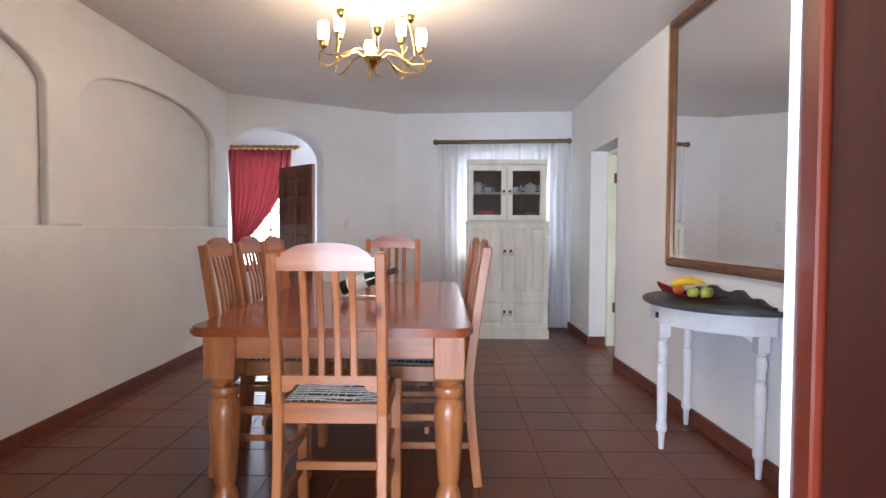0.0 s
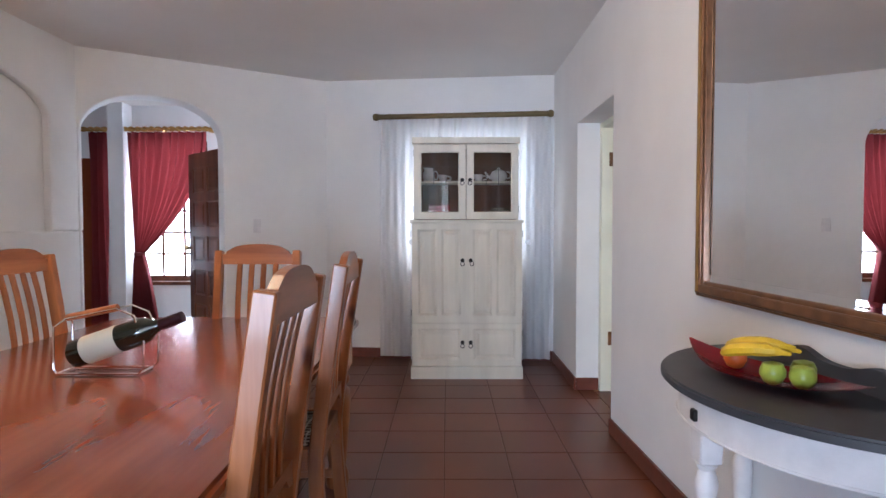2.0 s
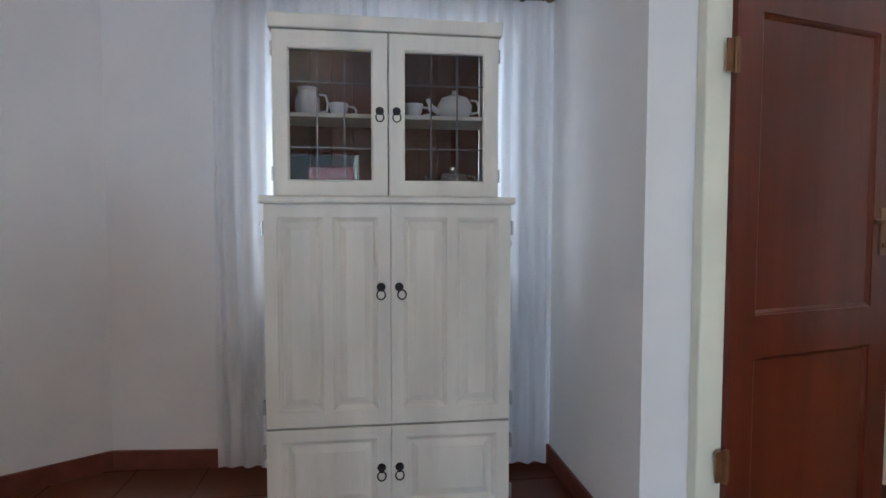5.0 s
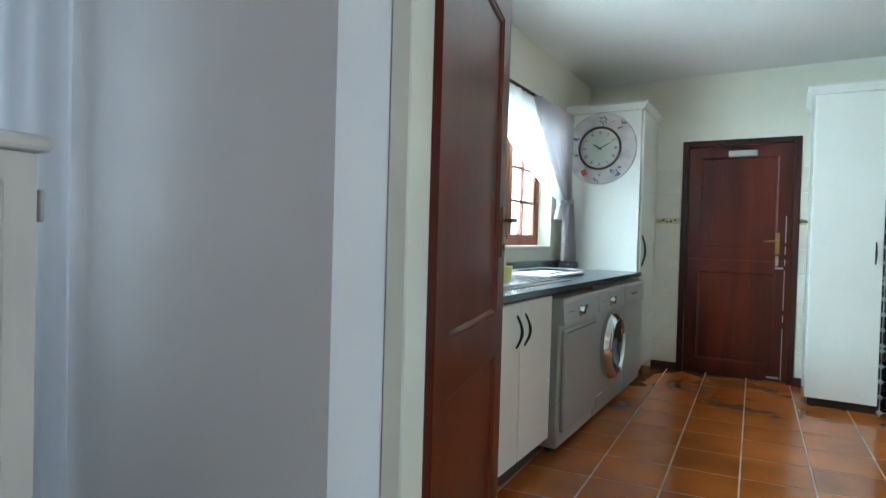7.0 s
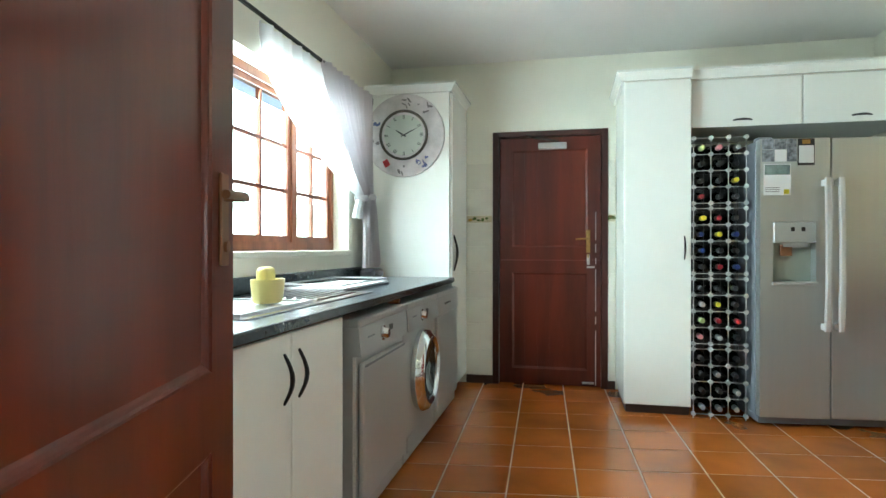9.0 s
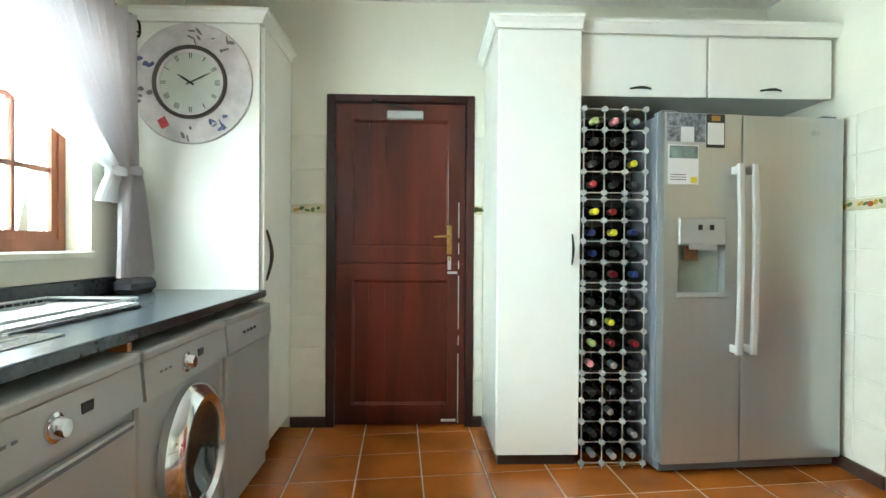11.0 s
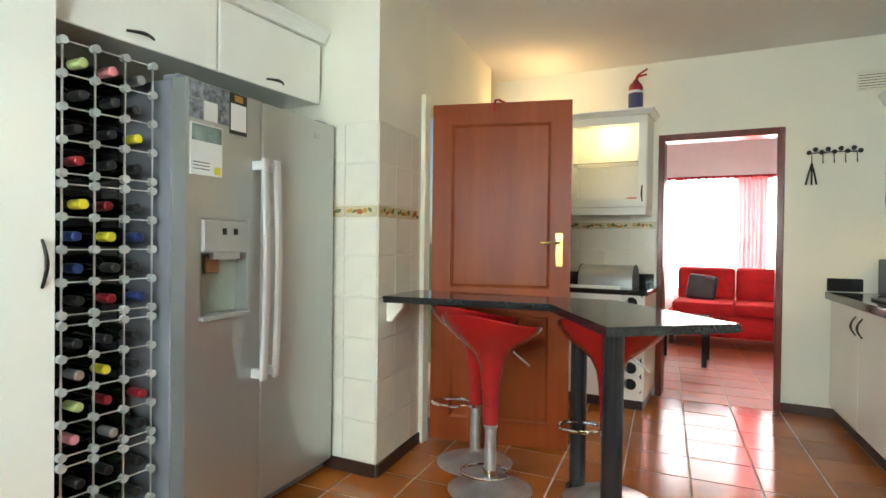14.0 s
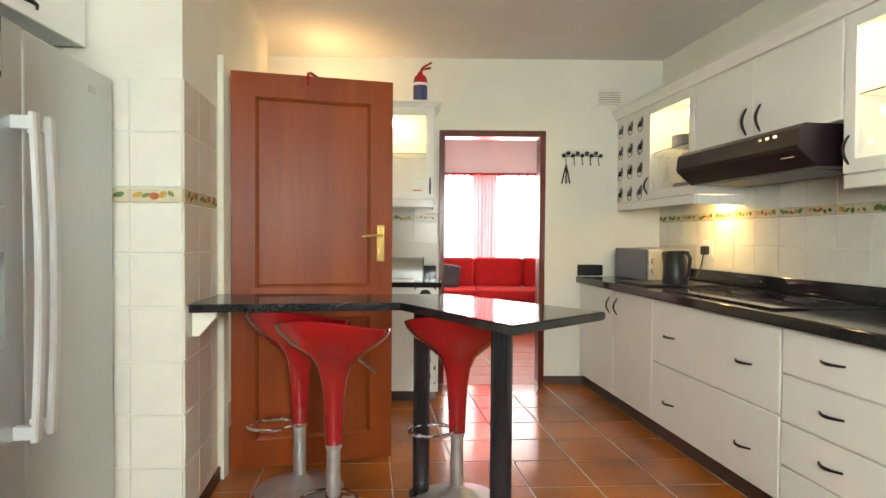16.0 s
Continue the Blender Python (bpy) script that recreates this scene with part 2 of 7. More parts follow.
M_thong = mat("pale_rawhide_thong", (0.55, 0.52, 0.46), 0.7, vary=0.25, scale=30)
M_seatshade = mat("dark_seat_shadow_web", (0.05, 0.03, 0.02), 0.8, vary=0.3)
M_rod = wood("dark_gilt_wood", (0.09, 0.06, 0.025), (0.2, 0.14, 0.06), 0.4, "x", 10)
M_plate = mat("white_china", (0.78, 0.78, 0.78), 0.15, vary=0.02)

# ---- builders ----
def box(bm, x0, x1, y0, y1, z0, z1, bevel=0.0, seg=1):
    m = Matrix.LocRotScale(((x0 + x1) / 2, (y0 + y1) / 2, (z0 + z1) / 2), None, (abs(x1 - x0), abs(y1 - y0), abs(z1 - z0)))
    vs = bmesh.ops.create_cube(bm, size=1.0, matrix=m)["verts"]
    if bevel:
        es = list({e for v in vs for e in v.link_edges})
        bmesh.ops.bevel(bm, geom=es, offset=bevel, segments=seg, affect="EDGES", profile=0.5)


def cyl(bm, p0, p1, r0, r1=None, n=16, caps=True):
    p0, p1 = Vector(p0), Vector(p1)
    d = p1 - p0
    m = Matrix.Translation((p0 + p1) / 2) @ d.to_track_quat("Z", "Y").to_matrix().to_4x4()
    bmesh.ops.create_cone(bm, cap_ends=caps, segments=n, radius1=r0, radius2=r0 if r1 is None else r1, depth=d.length, matrix=m)


def lathe(bm, profile, n=24, m=Matrix(), loop=False):
    """Turns (radius, height) pairs round the z axis. loop: the profile is a closed ring."""
    rings = []
    for r, z in profile:
        if r < 1e-5:
            rings.append([bm.verts.new(m @ Vector((0, 0, z)))])
        else:
            rings.append([bm.verts.new(m @ Vector((r * math.cos(2 * math.pi * i / n), r * math.sin(2 * math.pi * i / n), z))) for i in range(n)])
    for a, b in zip(rings, rings[1:] + (rings[:1] if loop else [])):
        for i in range(n):
            j = (i + 1) % n
            if len(a) == 1 and len(b) > 1:
                bm.faces.new((a[0], b[j], b[i]))
            elif len(b) == 1 and len(a) > 1:
                bm.faces.new((a[i], a[j], b[0]))
            elif len(a) > 1:
                bm.faces.new((a[i], a[j], b[j], b[i]))
    for ring, flip in ((rings[0], True), (rings[-1], False)):
        if len(ring) > 1 and not loop:
            bm.faces.new(ring[::-1] if flip else ring)


def prism(bm, pts, z0, z1, bevel=0.0):
    """An upright block over an outline of (x, y) points."""
    a = [bm.verts.new((x, y, z0)) for x, y in pts]
    b = [bm.verts.new((x, y, z1)) for x, y in pts]
    k = len(pts)
    fs = [bm.faces.new(a[::-1]), bm.faces.new(b)]
    fs += [bm.faces.new((a[i], a[(i + 1) % k], b[(i + 1) % k], b[i])) for i in range(k)]
    bmesh.ops.recalc_face_normals(bm, faces=fs)
    if bevel:
        es = list({e for f in fs[:2] for e in f.edges})
        bmesh.ops.bevel(bm, geom=es, offset=bevel, segments=2, affect="EDGES")


def tube(bm, pts, r, n=8, taper=None):
    """A bent round bar through the points."""
    pts = [Vector(p) for p in pts]
    rings, up = [], None
    for i, p in enumerate(pts):
        d = (pts[min(i + 1, len(pts) - 1)] - pts[max(i - 1, 0)]).normalized()
        if up is None:
            up = d.orthogonal().normalized()
        up = (up - d * up.dot(d)).normalized()
        s = d.cross(up)
        rr = r if taper is None else r * taper[i]
        rings.append([bm.verts.new(p + (up * math.cos(2 * math.pi * k / n) + s * math.sin(2 * math.pi * k / n)) * rr) for k in range(n)])
    for a, b in zip(rings, rings[1:]):
        for k in range(n):
            bm.faces.new((a[k], a[(k + 1) % n], b[(k + 1) % n], b[k]))
    bm.faces.new(rings[0][::-1])
    bm.faces.new(rings[-1])


def mesh_of(name, bm, material, smooth=False):
    me = bpy.data.meshes.new(name)
    bmesh.ops.recalc_face_normals(bm, faces=bm.faces)
    bm.to_mesh(me)
    bm.free()
    me.materials.append(material)
    if smooth:
        me.polygons.foreach_set("use_smooth", [True] * len(me.polygons))
        me.set_sharp_from_angle(angle=radians(38))
    return me


def thing(name, label, category, m=None, group="", kind=""):
    ob = new(name)
    ob.empty_display_size = 0.1
    if m is not None:
        ob.matrix_world = m
    return tagged(ob, label, category, group, kind)


def part(name, bm, material, parent, label="", smooth=False):
    ob = new(name, mesh_of(name, bm, material, smooth))
    ob.parent = parent
    return tagged(ob, label)


def solid(name, bm, material, label, category="", kind="", group="", smooth=False, m=None):
    ob = new(name, mesh_of(name, bm, material, smooth))
    if m is not None:
        ob.matrix_world = m
    return tagged(ob, label, category, group, kind)


def B(*args, **kw):
    bm = bmesh.new()
    box(bm, *args, **kw)
    return bm


def slope_block(bm, x0, x1, y0, y1, za, zb, zt):
    """A block whose underside runs from za at x0 to zb at x1."""
    v = [bm.verts.new(p) for p in ((x0, y0, za), (x1, y0, zb), (x1, y1, zb), (x0, y1, za), (x0, y0, zt), (x1, y0, zt), (x1, y1, zt), (x0, y1, zt))]
    for f in ((0, 1, 2, 3), (4, 5, 6, 7), (0, 1, 5, 4), (1, 2, 6, 5), (2, 3, 7, 6), (3, 0, 4, 7)):
        bm.faces.new([v[i] for i in f])


def arch_curve(a, b, spring, rise, k=36):
    """Points of a flattened arch from (a, spring) over to (b, spring)."""
    return [(a + (b - a) * (0.5 - 0.5 * math.cos(math.pi * i / k)), spring + rise * math.sqrt(max(0, 1 - abs(math.cos(math.pi * i / k)) ** 2.3))) for i in range(k + 1)]


def soft_plate(bm, pts, y0, y1, edge=0.012):
    """A plastered slab with an outline of (x, z) points from y0 to y1 and softened arrises."""
    f = bm.faces.new([bm.verts.new((x, y0, z)) for x, z in pts])
    g = bmesh.ops.extrude_face_region(bm, geom=[f], use_keep_orig=True)
    bmesh.ops.translate(bm, vec=(0, y1 - y0, 0), verts=[v for v in g["geom"] if isinstance(v, bmesh.types.BMVert)])
    bmesh.ops.recalc_face_normals(bm, faces=bm.faces[:])
    xa, xb = min(p[0] for p in pts), max(p[0] for p in pts)
    zb = max(p[1] for p in pts)
    rim = [e for e in bm.edges if abs(e.verts[0].co.y - e.verts[1].co.y) < 1e-6 and not all(abs(v.co.x - xa) < 1e-6 or abs(v.co.x - xb) < 1e-6 or abs(v.co.z - zb) < 1e-6 for v in e.verts)]
    bmesh.ops.bevel(bm, geom=rim, offset=edge, segments=2, affect="EDGES", profile=0.5, clamp_overlap=True)


def wall(name, p0, p1, thick, z0, z1, material, label, openings=(), arches=(), kind="structure"):
    """A wall from p0 to p1, whose body lies to the left of that way. openings: (from, to, bottom, top); arches: (from, to, spring, rise)."""
    p0, p1 = Vector((*p0, 0)), Vector((*p1, 0))
    length = (p1 - p0).length
    bm = bmesh.new()
    cuts = []
    for a, b, zb, zt in openings:
        cuts.append((a, b, [(zb, zt)]))
    if arches:
        outline = [(0.0, z0)]
        for a, b, spring, rise in arches:
            outline += [(a, z0)] + arch_curve(a, b, spring, rise) + [(b, z0)]
        outline += [(length, z0), (length, z1), (0.0, z1)]
        soft_plate(bm, outline, 0, thick)
        cuts.append((0.0, length, [(z0, z1)]))
    cuts.sort()
    s = 0.0
    for a, b, holes in cuts:
        if a > s + 1e-5:
            box(bm, s, a, 0, thick, z0, z1)
        z = z0
        for zb, zt in holes:
            if zb > z + 1e-5:
                box(bm, a, b, 0, thick, z, zb)
            z = zt
        if z < z1 - 1e-5:
            box(bm, a, b, 0, thick, z, z1)
        s = b
    if s < length - 1e-5:
        box(bm, s, length, 0, thick, z0, z1)
    d = (p1 - p0).normalized()
    ob = solid(name, bm, material, label, "wall", kind, m=Matrix.Translation(p0) @ Matrix.Rotation(math.atan2(d.y, d.x), 4, "Z"))
    return ob

# ---- structure ----
ZD, ZK = 2.57, 2.60
NE, MID, NW = (1.735, 7.02), (-0.35, 7.22), (-2.01, 6.14)
# dining room
wall("wall_dining_east", (1.735, 7.25), (1.735, 5.17), 0.25, 0, ZD, M_plaster, "white plastered dining wall with a doorway", [(7.25 - 6.09, 7.25 - 5.17, 0, 1.975)])
# the mirror wall leaves the doorway at a slight angle
EM = Matrix.Translation((1.7355, 5.17, 0)) @ Matrix.Rotation(radians(2.06), 4, "Z") @ Matrix.Translation((-1.735, -5.17, 0))
mw_ = wall("wall_mirror_side", (1.735, 5.17), (1.735, 0.7), 0.25, 0, ZD, M_plaster, "white plastered dining wall that carries the mirror")
mw_.matrix_world = EM @ Matrix.Translation((1.735, 5.17, 0)) @ Matrix.Rotation(radians(-90), 4, "Z")
wall("wall_dining_north", MID, NE, 0.25, 0, ZD, M_plaster, "white plastered wall with the curtained window", [(0.77, 1.84, 0.93, 2.03)])
wall("wall_arch", NW, MID, 0.22, 0, ZD, M_plaster, "white plastered wall with an arched opening", arches=[(0.03, 1.06, 1.93, 0.33)])
wall("wall_dining_west", (-2.062, 0.7), (-2.062, 6.2), 0.1, 0, ZD, M_plaster, "white plastered wall with shallow arched niches")
wall("wall_dining_south", (-2.2, 0.95), (1.93, 0.95), -0.012, 0, ZD, M_plaster, "white plastered wall with the entrance doorway", [(1.75, 2.93, 0, 2.1)])
wall("wall_dining_south_outer", (-2.2, 0.938), (1.93, 0.938), -0.188, 0, ZD, M_plaster, "outer leaf of the entrance wall", [(1.69, 3.0, 0, 2.1)])
bm = B(-2.3, 2.0, 0.7, 7.5, ZD, ZD + 0.1)
solid("ceiling_dining", bm, M_ceiling, "off-white painted dining room ceiling", "ceiling", "structure")
# kitchen
wall("wall_kitchen_north", (1.99, 7.02), (6.42, 7.02), 0.27, 0, ZK, M_cream, "cream painted kitchen wall with the window", [(1.31, 3.45, 1.08, 2.02)])
wall("wall_kitchen_east", (6.42, 7.02), (6.42, 3.3), 0.15, 0, ZK, M_cream, "cream kitchen wall with the stable door", [(7.02 - 6.13, 7.02 - 5.30, 0, 2.0)])
bm = bmesh.new()
prism(bm, [(5.45, 3.44), (5.525, 2.85), (6.5, 2.85), (6.5, 3.44)], 0, ZK)
solid("wall_pillar", bm, M_cream, "cream wall block beside the fridge, tiled to head height", "wall", "structure")
wall("wall_kitchen_southeast", (5.525, 2.85), (5.70, 1.46), 0.12, 0, ZK, M_cream, "cream wall with a doorway", [(0.03, 0.87, 0, 2.0)])
wall("wall_kitchen_recess", (5.98, 1.6), (5.98, 0.9), 0.12, 0, ZK, M_cream, "cream wall in the corner recess of the kitchen")
solid("wall_recess_side", B(5.80, 6.1, 1.47, 1.59, 0, ZK), M_cream, "cream return wall", "wall", "structure")
wall("wall_kitchen_south", (6.0, 1.05), (2.4, 1.05), 0.15, 0, ZK, M_cream, "cream kitchen wall with the living room doorway", [(6.0 - 4.42, 6.0 - 3.63, 0, 2.0)])
# the worktop wall runs at an angle to the window wall
WR = Matrix.Translation((3.33, 1.2, 0)) @ Matrix.Rotation(radians(6.84), 4, "Z") @ Matrix.Translation((-3.295, -1.2, 0))
ww_ = wall("wall_kitchen_west", (2.62, 0.85), (2.62, 4.75), 0.1, 0, ZK, M_cream, "cream kitchen wall behind the worktop")
ww_.matrix_world = WR @ Matrix.Translation((2.62, 0.85, 0)) @ Matrix.Rotation(radians(90), 4, "Z")
wall("wall_kitchen_return", (2.24, 4.75), (1.9, 4.75), 0.1, 0, ZK, M_cream, "cream return wall by the dining doorway")
solid("ceiling_kitchen", B(1.99, 6.6, 0.9, 7.3, ZK, ZK + 0.1), M_kceiling, "white painted kitchen ceiling", "ceiling", "structure")
solid("floor", B(-2.2, 1.86, 0.75, 7.4, -0.1, -0.0018), M_dgrout, "dark grout bed of the dining floor", "floor", "structure")
solid("floor_kitchen", B(1.86, 6.6, 0.9, 7.3, -0.1, -0.0018), M_kgrout, "pale grout bed of the kitchen floor", "floor", "structure")
# END_STRUCTURE
# ---- shared pieces ----
def sweep_bar(bm, pts, wx, wy):
    """A sawn bar of section wx by wy along points (x, y, z), its x side kept level."""
    pts = [Vector(p) for p in pts]
    rings = []
    for i, p in enumerate(pts):
        d = (pts[min(i + 1, len(pts) - 1)] - pts[max(i - 1, 0)]).normalized()
        s = d.cross(Vector((1, 0, 0))).normalized()
        rings.append([bm.verts.new(p + Vector((a * wx / 2, 0, 0)) + s * (b * wy / 2)) for a, b in ((-1, -1), (1, -1), (1, 1), (-1, 1))])
    for a, b in zip(rings, rings[1:]):
        for k in range(4):
            bm.faces.new((a[k], a[(k + 1) % 4], b[(k + 1) % 4], b[k]))
    bm.faces.new(rings[0][::-1])
    bm.faces.new(rings[-1])
    bmesh.ops.recalc_face_normals(bm, faces=bm.faces)
    bmesh.ops.bevel(bm, geom=[e for e in bm.edges], offset=0.004, segments=1, affect="EDGES")


def outline_plate(bm, pts, y0, y1):
    """A flat board with an outline of (x, z) points, from y0 to y1."""
    a = [bm.verts.new((x, y0, z)) for x, z in pts]
    b = [bm.verts.new((x, y1, z)) for x, z in pts]
    k = len(pts)
    bm.faces.new(a)
    bm.faces.new(b[::-1])
    for i in range(k):
        bm.faces.new((a[i], b[i], b[(i + 1) % k], a[(i + 1) % k]))


def framed(bm, x0, x1, z0, z1, y, thick, panels, depth=0.010, raised=True):
    """A framed door in the x-z plane, front at y (towards -y): stiles and rails in one plane, moulded and fielded panels sunk between them."""
    xs = sorted({x0, x1, *(p[0] for p in panels), *(p[1] for p in panels)})
    zs = sorted({z0, z1, *(p[2] for p in panels), *(p[3] for p in panels)})
    first = len(bm.verts)

    def loop(a, b, c, d, yy):
        return [bm.verts.new(q) for q in ((a, yy, c), (b, yy, c), (b, yy, d), (a, yy, d))]

    for a, b in zip(xs, xs[1:]):
        for c, d in zip(zs, zs[1:]):
            if not any(p[0] <= a + 1e-6 and b <= p[1] + 1e-6 and p[2] <= c + 1e-6 and d <= p[3] + 1e-6 for p in panels):
                bm.faces.new(loop(a, b, c, d, y))
    for a, b, c, d in panels:
        w = min(1.0, (b - a) / 0.16)
        steps = [(0, 0), (0.002, 0.004), (0.007, 0.0055), (0.012, 0.009), (0.016, depth)]
        if raised:
            steps += [(0.022, depth), (0.044, depth * 0.45), (0.046, depth * 0.35)]
        ring = None
        for inset, sunk in steps:
            k = inset * w
            nxt = loop(a + k, b - k, c + k, d - k, y + min(sunk, depth))
            if ring:
                for i in range(4):
                    bm.faces.new((ring[i], ring[(i + 1) % 4], nxt[(i + 1) % 4], nxt[i]))
            ring = nxt
        bm.faces.new(ring)
    back = loop(x0, x1, z0, z1, y + thick)
    bm.faces.new(back[::-1])
    for i in range(4):
        p, q = back[i].co, back[(i + 1) % 4].co
        edge = [bm.verts.new(v) for v in ((p.x, y, p.z), (q.x, y, q.z), (q.x, y + thick, q.z), (p.x, y + thick, p.z))]
        bm.faces.new(edge)
    bm.verts.ensure_lookup_table()
    bmesh.ops.remove_doubles(bm, verts=bm.verts[first:], dist=1e-5)


def skirting(name, p0, p1, material, h=0.09, label="red-brown skirting along the wall"):
    """Body lies to the right of the way from p0 to p1."""
    p0, p1 = Vector((*p0, 0)), Vector((*p1, 0))
    d = p1 - p0
    bm = bmesh.new()
    box(bm, 0, d.length, -0.014, 0.002, 0, h, bevel=0.003)
    return solid(name, bm, material, label, "skirting", "structure", m=Matrix.Translation(p0) @ Matrix.Rotation(math.atan2(d.y, d.x), 4, "Z"))


def bow_handle(parent, p, axis, length, out, material, r=0.006, name="handle"):
    """A bowed pull at p; axis and out are unit vectors."""
    p, axis, out = Vector(p), Vector(axis), Vector(out)
    bm = bmesh.new()
    tube(bm, [p + axis * (length * (i / 8 - 0.5)) + out * (0.028 * math.sin(math.pi * i / 8)) for i in range(9)], r, 6, [0.75, 0.9, 1, 1.15, 1.25, 1.15, 1, 0.9, 0.75])
    return part(name, bm, material, parent, "curved dark metal pull", True)


def curtain(name, x0, x1, zt, zb, material, label, m, waist=None, tie=0.5, folds=9, amp=0.03, kind_part="drape", lean=0.0, ease=1.3):
    """A gathered drape in the local x-z plane; waist: (x, height) where a tie draws it in."""
    t = thing(name, label, "curtain", m)
    bm = bmesh.new()
    nu, nv = folds * 8, 40
    grid = []
    for j in range(nv + 1):
        v = j / nv
        z = zt + (zb - zt) * v
        row = []
        for i in range(nu + 1):
            u = i / nu
            x = x0 + (x1 - x0) * u
            a = amp
            if waist:
                wx, wz = waist
                if z >= wz:
                    k = ((zt - z) / (zt - wz)) ** ease
                    x = x * (1 - k) + (wx + (u - 0.5) * 0.09) * k
                    a = amp * (1 - 0.4 * k)
                else:
                    k = (wz - z) / (wz - zb)
                    x = wx + (u - 0.5) * (0.09 + 0.24 * k ** 0.7) + lean * k
            y = a * math.sin(u * folds * 2 * math.pi + 0.7 * math.sin(v * 5)) + 0.35 * a * math.sin(u * folds * 4.7 + 3 * v)
            row.append(bm.verts.new((x, y, z)))
        grid.append(row)
    for r0, r1 in zip(grid, grid[1:]):
        for i in range(nu):
            bm.faces.new((r0[i], r0[i + 1], r1[i + 1], r1[i]))
    part(kind_part, bm, material, t, smooth=True)
    if waist:
        bm = bmesh.new()
        wx, wz = waist
        lathe(bm, [(0.055, -0.02), (0.062, 0), (0.055, 0.02)], 16, Matrix.Translation((wx, 0, wz)) @ Matrix.Diagonal((1, 0.8, 1, 1)))
        part("tieback", bm, material, t, smooth=True)
    return t


# ---- dining room: walls' details ----
bm = bmesh.new()
outline = [(0.75, 1.19)]
for ya, yb in ((1.42, 3.48), (3.79, 5.85)):
    outline += [(ya, 1.19)] + arch_curve(ya, yb, 1.97, 0.28) + [(yb, 1.19)]
outline += [(6.2, 1.19), (6.2, ZD), (0.75, ZD)]
soft_plate(bm, outline, 0.0, 0.06, 0.016)
bmesh.ops.transform(bm, matrix=Matrix.Translation((-2.0, 0, 0)) @ Matrix.Rotation(radians(90), 4, "Z"), verts=bm.verts)
box(bm, -2.06, -1.9995, 0.75, 6.2, 0, 1.19, bevel=0.012, seg=2)
solid("wall_niches", bm, M_plaster, "white plaster layer with two shallow arched niches", "wall", "structure")

skirting("baseboard_west", (-2.0, 0.95), (-2.0, 6.14), M_skirt)
skirting("baseboard_north", MID, (1.735, 7.02), M_skirt)
skirting("baseboard_arch", (NW[0] + 1.09 * 0.8383, NW[1] + 1.09 * 0.5452), MID, M_skirt)
skirting("baseboard_east", (1.735, 7.02), (1.735, 6.09), M_skirt)
skirting("baseboard_jamb", (1.735, 6.09), (1.90, 6.09), M_skirt)
sk_ = skirting("baseboard_mirror_wall", (1.735, 5.17), (1.735, 0.95), M_skirt)
sk_.matrix_world = EM @ Matrix.Translation((1.735, 5.17, 0)) @ Matrix.Rotation(radians(-90), 4, "Z")

# doorway to the kitchen: cream frame
df = thing("door_frame", "cream painted door frame in the dining doorway", "door frame", kind="structure")
part("jamb", B(1.90, 1.992, 6.035, 6.088, 0, 1.97, bevel=0.004), M_frame_cream, df)
part("jamb", B(1.90, 1.992, 5.172, 5.21, 0, 1.97, bevel=0.004), M_frame_cream, df)
part("head", B(1.90, 1.992, 5.21, 6.035, 1.93, 1.97, bevel=0.004), M_frame_cream, df)


def panel_leaf(name, label, w, h, material, panels, m, thick=0.042, both=True, raised=True):
    t = thing(name, label, "door", m)
    bm = bmesh.new()
    framed(bm, 0, w, 0.012, h, -thick / 2, thick / 2, panels, 0.013, raised)
    if both:
        b2 = bmesh.new()
        framed(b2, 0, w, 0.012, h, -thick / 2, thick / 2, panels, 0.013, raised)
        bmesh.ops.transform(b2, matrix=Matrix.Scale(-1, 4, (0, 1, 0)), verts=b2.verts)
        tmp = bpy.data.meshes.new("leaf_back")
        b2.to_mesh(tmp)
        b2.free()
        bm.from_mesh(tmp)
        bpy.data.meshes.remove(tmp)
    part("leaf", bm, material, t)
    return t


def lever_handle(t, x, z, y, sgn, material, plate=0.2, lever=0.11):
    """Backplate and lever on the face at y."""
    plate_ob = part("backplate", B(x - 0.02, x + 0.02, min(y, y + sgn * 0.006), max(y, y + sgn * 0.006), z - plate / 2, z + plate / 2, bevel=0.002), material, t)
    bm = bmesh.new()
    tube(bm, [(x, y, z + 0.04), (x, y + sgn * 0.045, z + 0.04), (x - lever * 0.3, y + sgn * 0.052, z + 0.04), (x - lever, y + sgn * 0.048, z + 0.036)], 0.008, 8)
    part("lever", bm, material, plate_ob, smooth=True)
    bm = bmesh.new()
    cyl(bm, (x, y + sgn * 0.005, z - 0.05), (x, y + sgn * 0.012, z - 0.05), 0.011, n=12)
    part("lock_cylinder", bm, material, plate_ob)


LEAF = Vector((2.755 - 1.985, 6.225 - 6.035, 0))
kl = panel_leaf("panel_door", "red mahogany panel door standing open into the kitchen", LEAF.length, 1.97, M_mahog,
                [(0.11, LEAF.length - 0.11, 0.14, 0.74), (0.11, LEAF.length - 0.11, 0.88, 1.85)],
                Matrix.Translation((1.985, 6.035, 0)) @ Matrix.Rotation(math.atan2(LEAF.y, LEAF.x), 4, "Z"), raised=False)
lever_handle(kl, LEAF.length - 0.06, 1.15, -0.021, -1, M_bronze, 0.17, 0.12)
lever_handle(kl, LEAF.length - 0.06, 1.15, 0.021, 1, M_bronze, 0.17, 0.12)
for z in (0.4, 1.70):
    bm = B(-0.045, 0.01, -0.028, -0.022, z - 0.05, z + 0.05)
    cyl(bm, (-0.012, -0.03, z - 0.055), (-0.012, -0.03, z + 0.055), 0.008, n=10)
    part("hinge", bm, M_bronze, kl, "dull brass butt hinge")

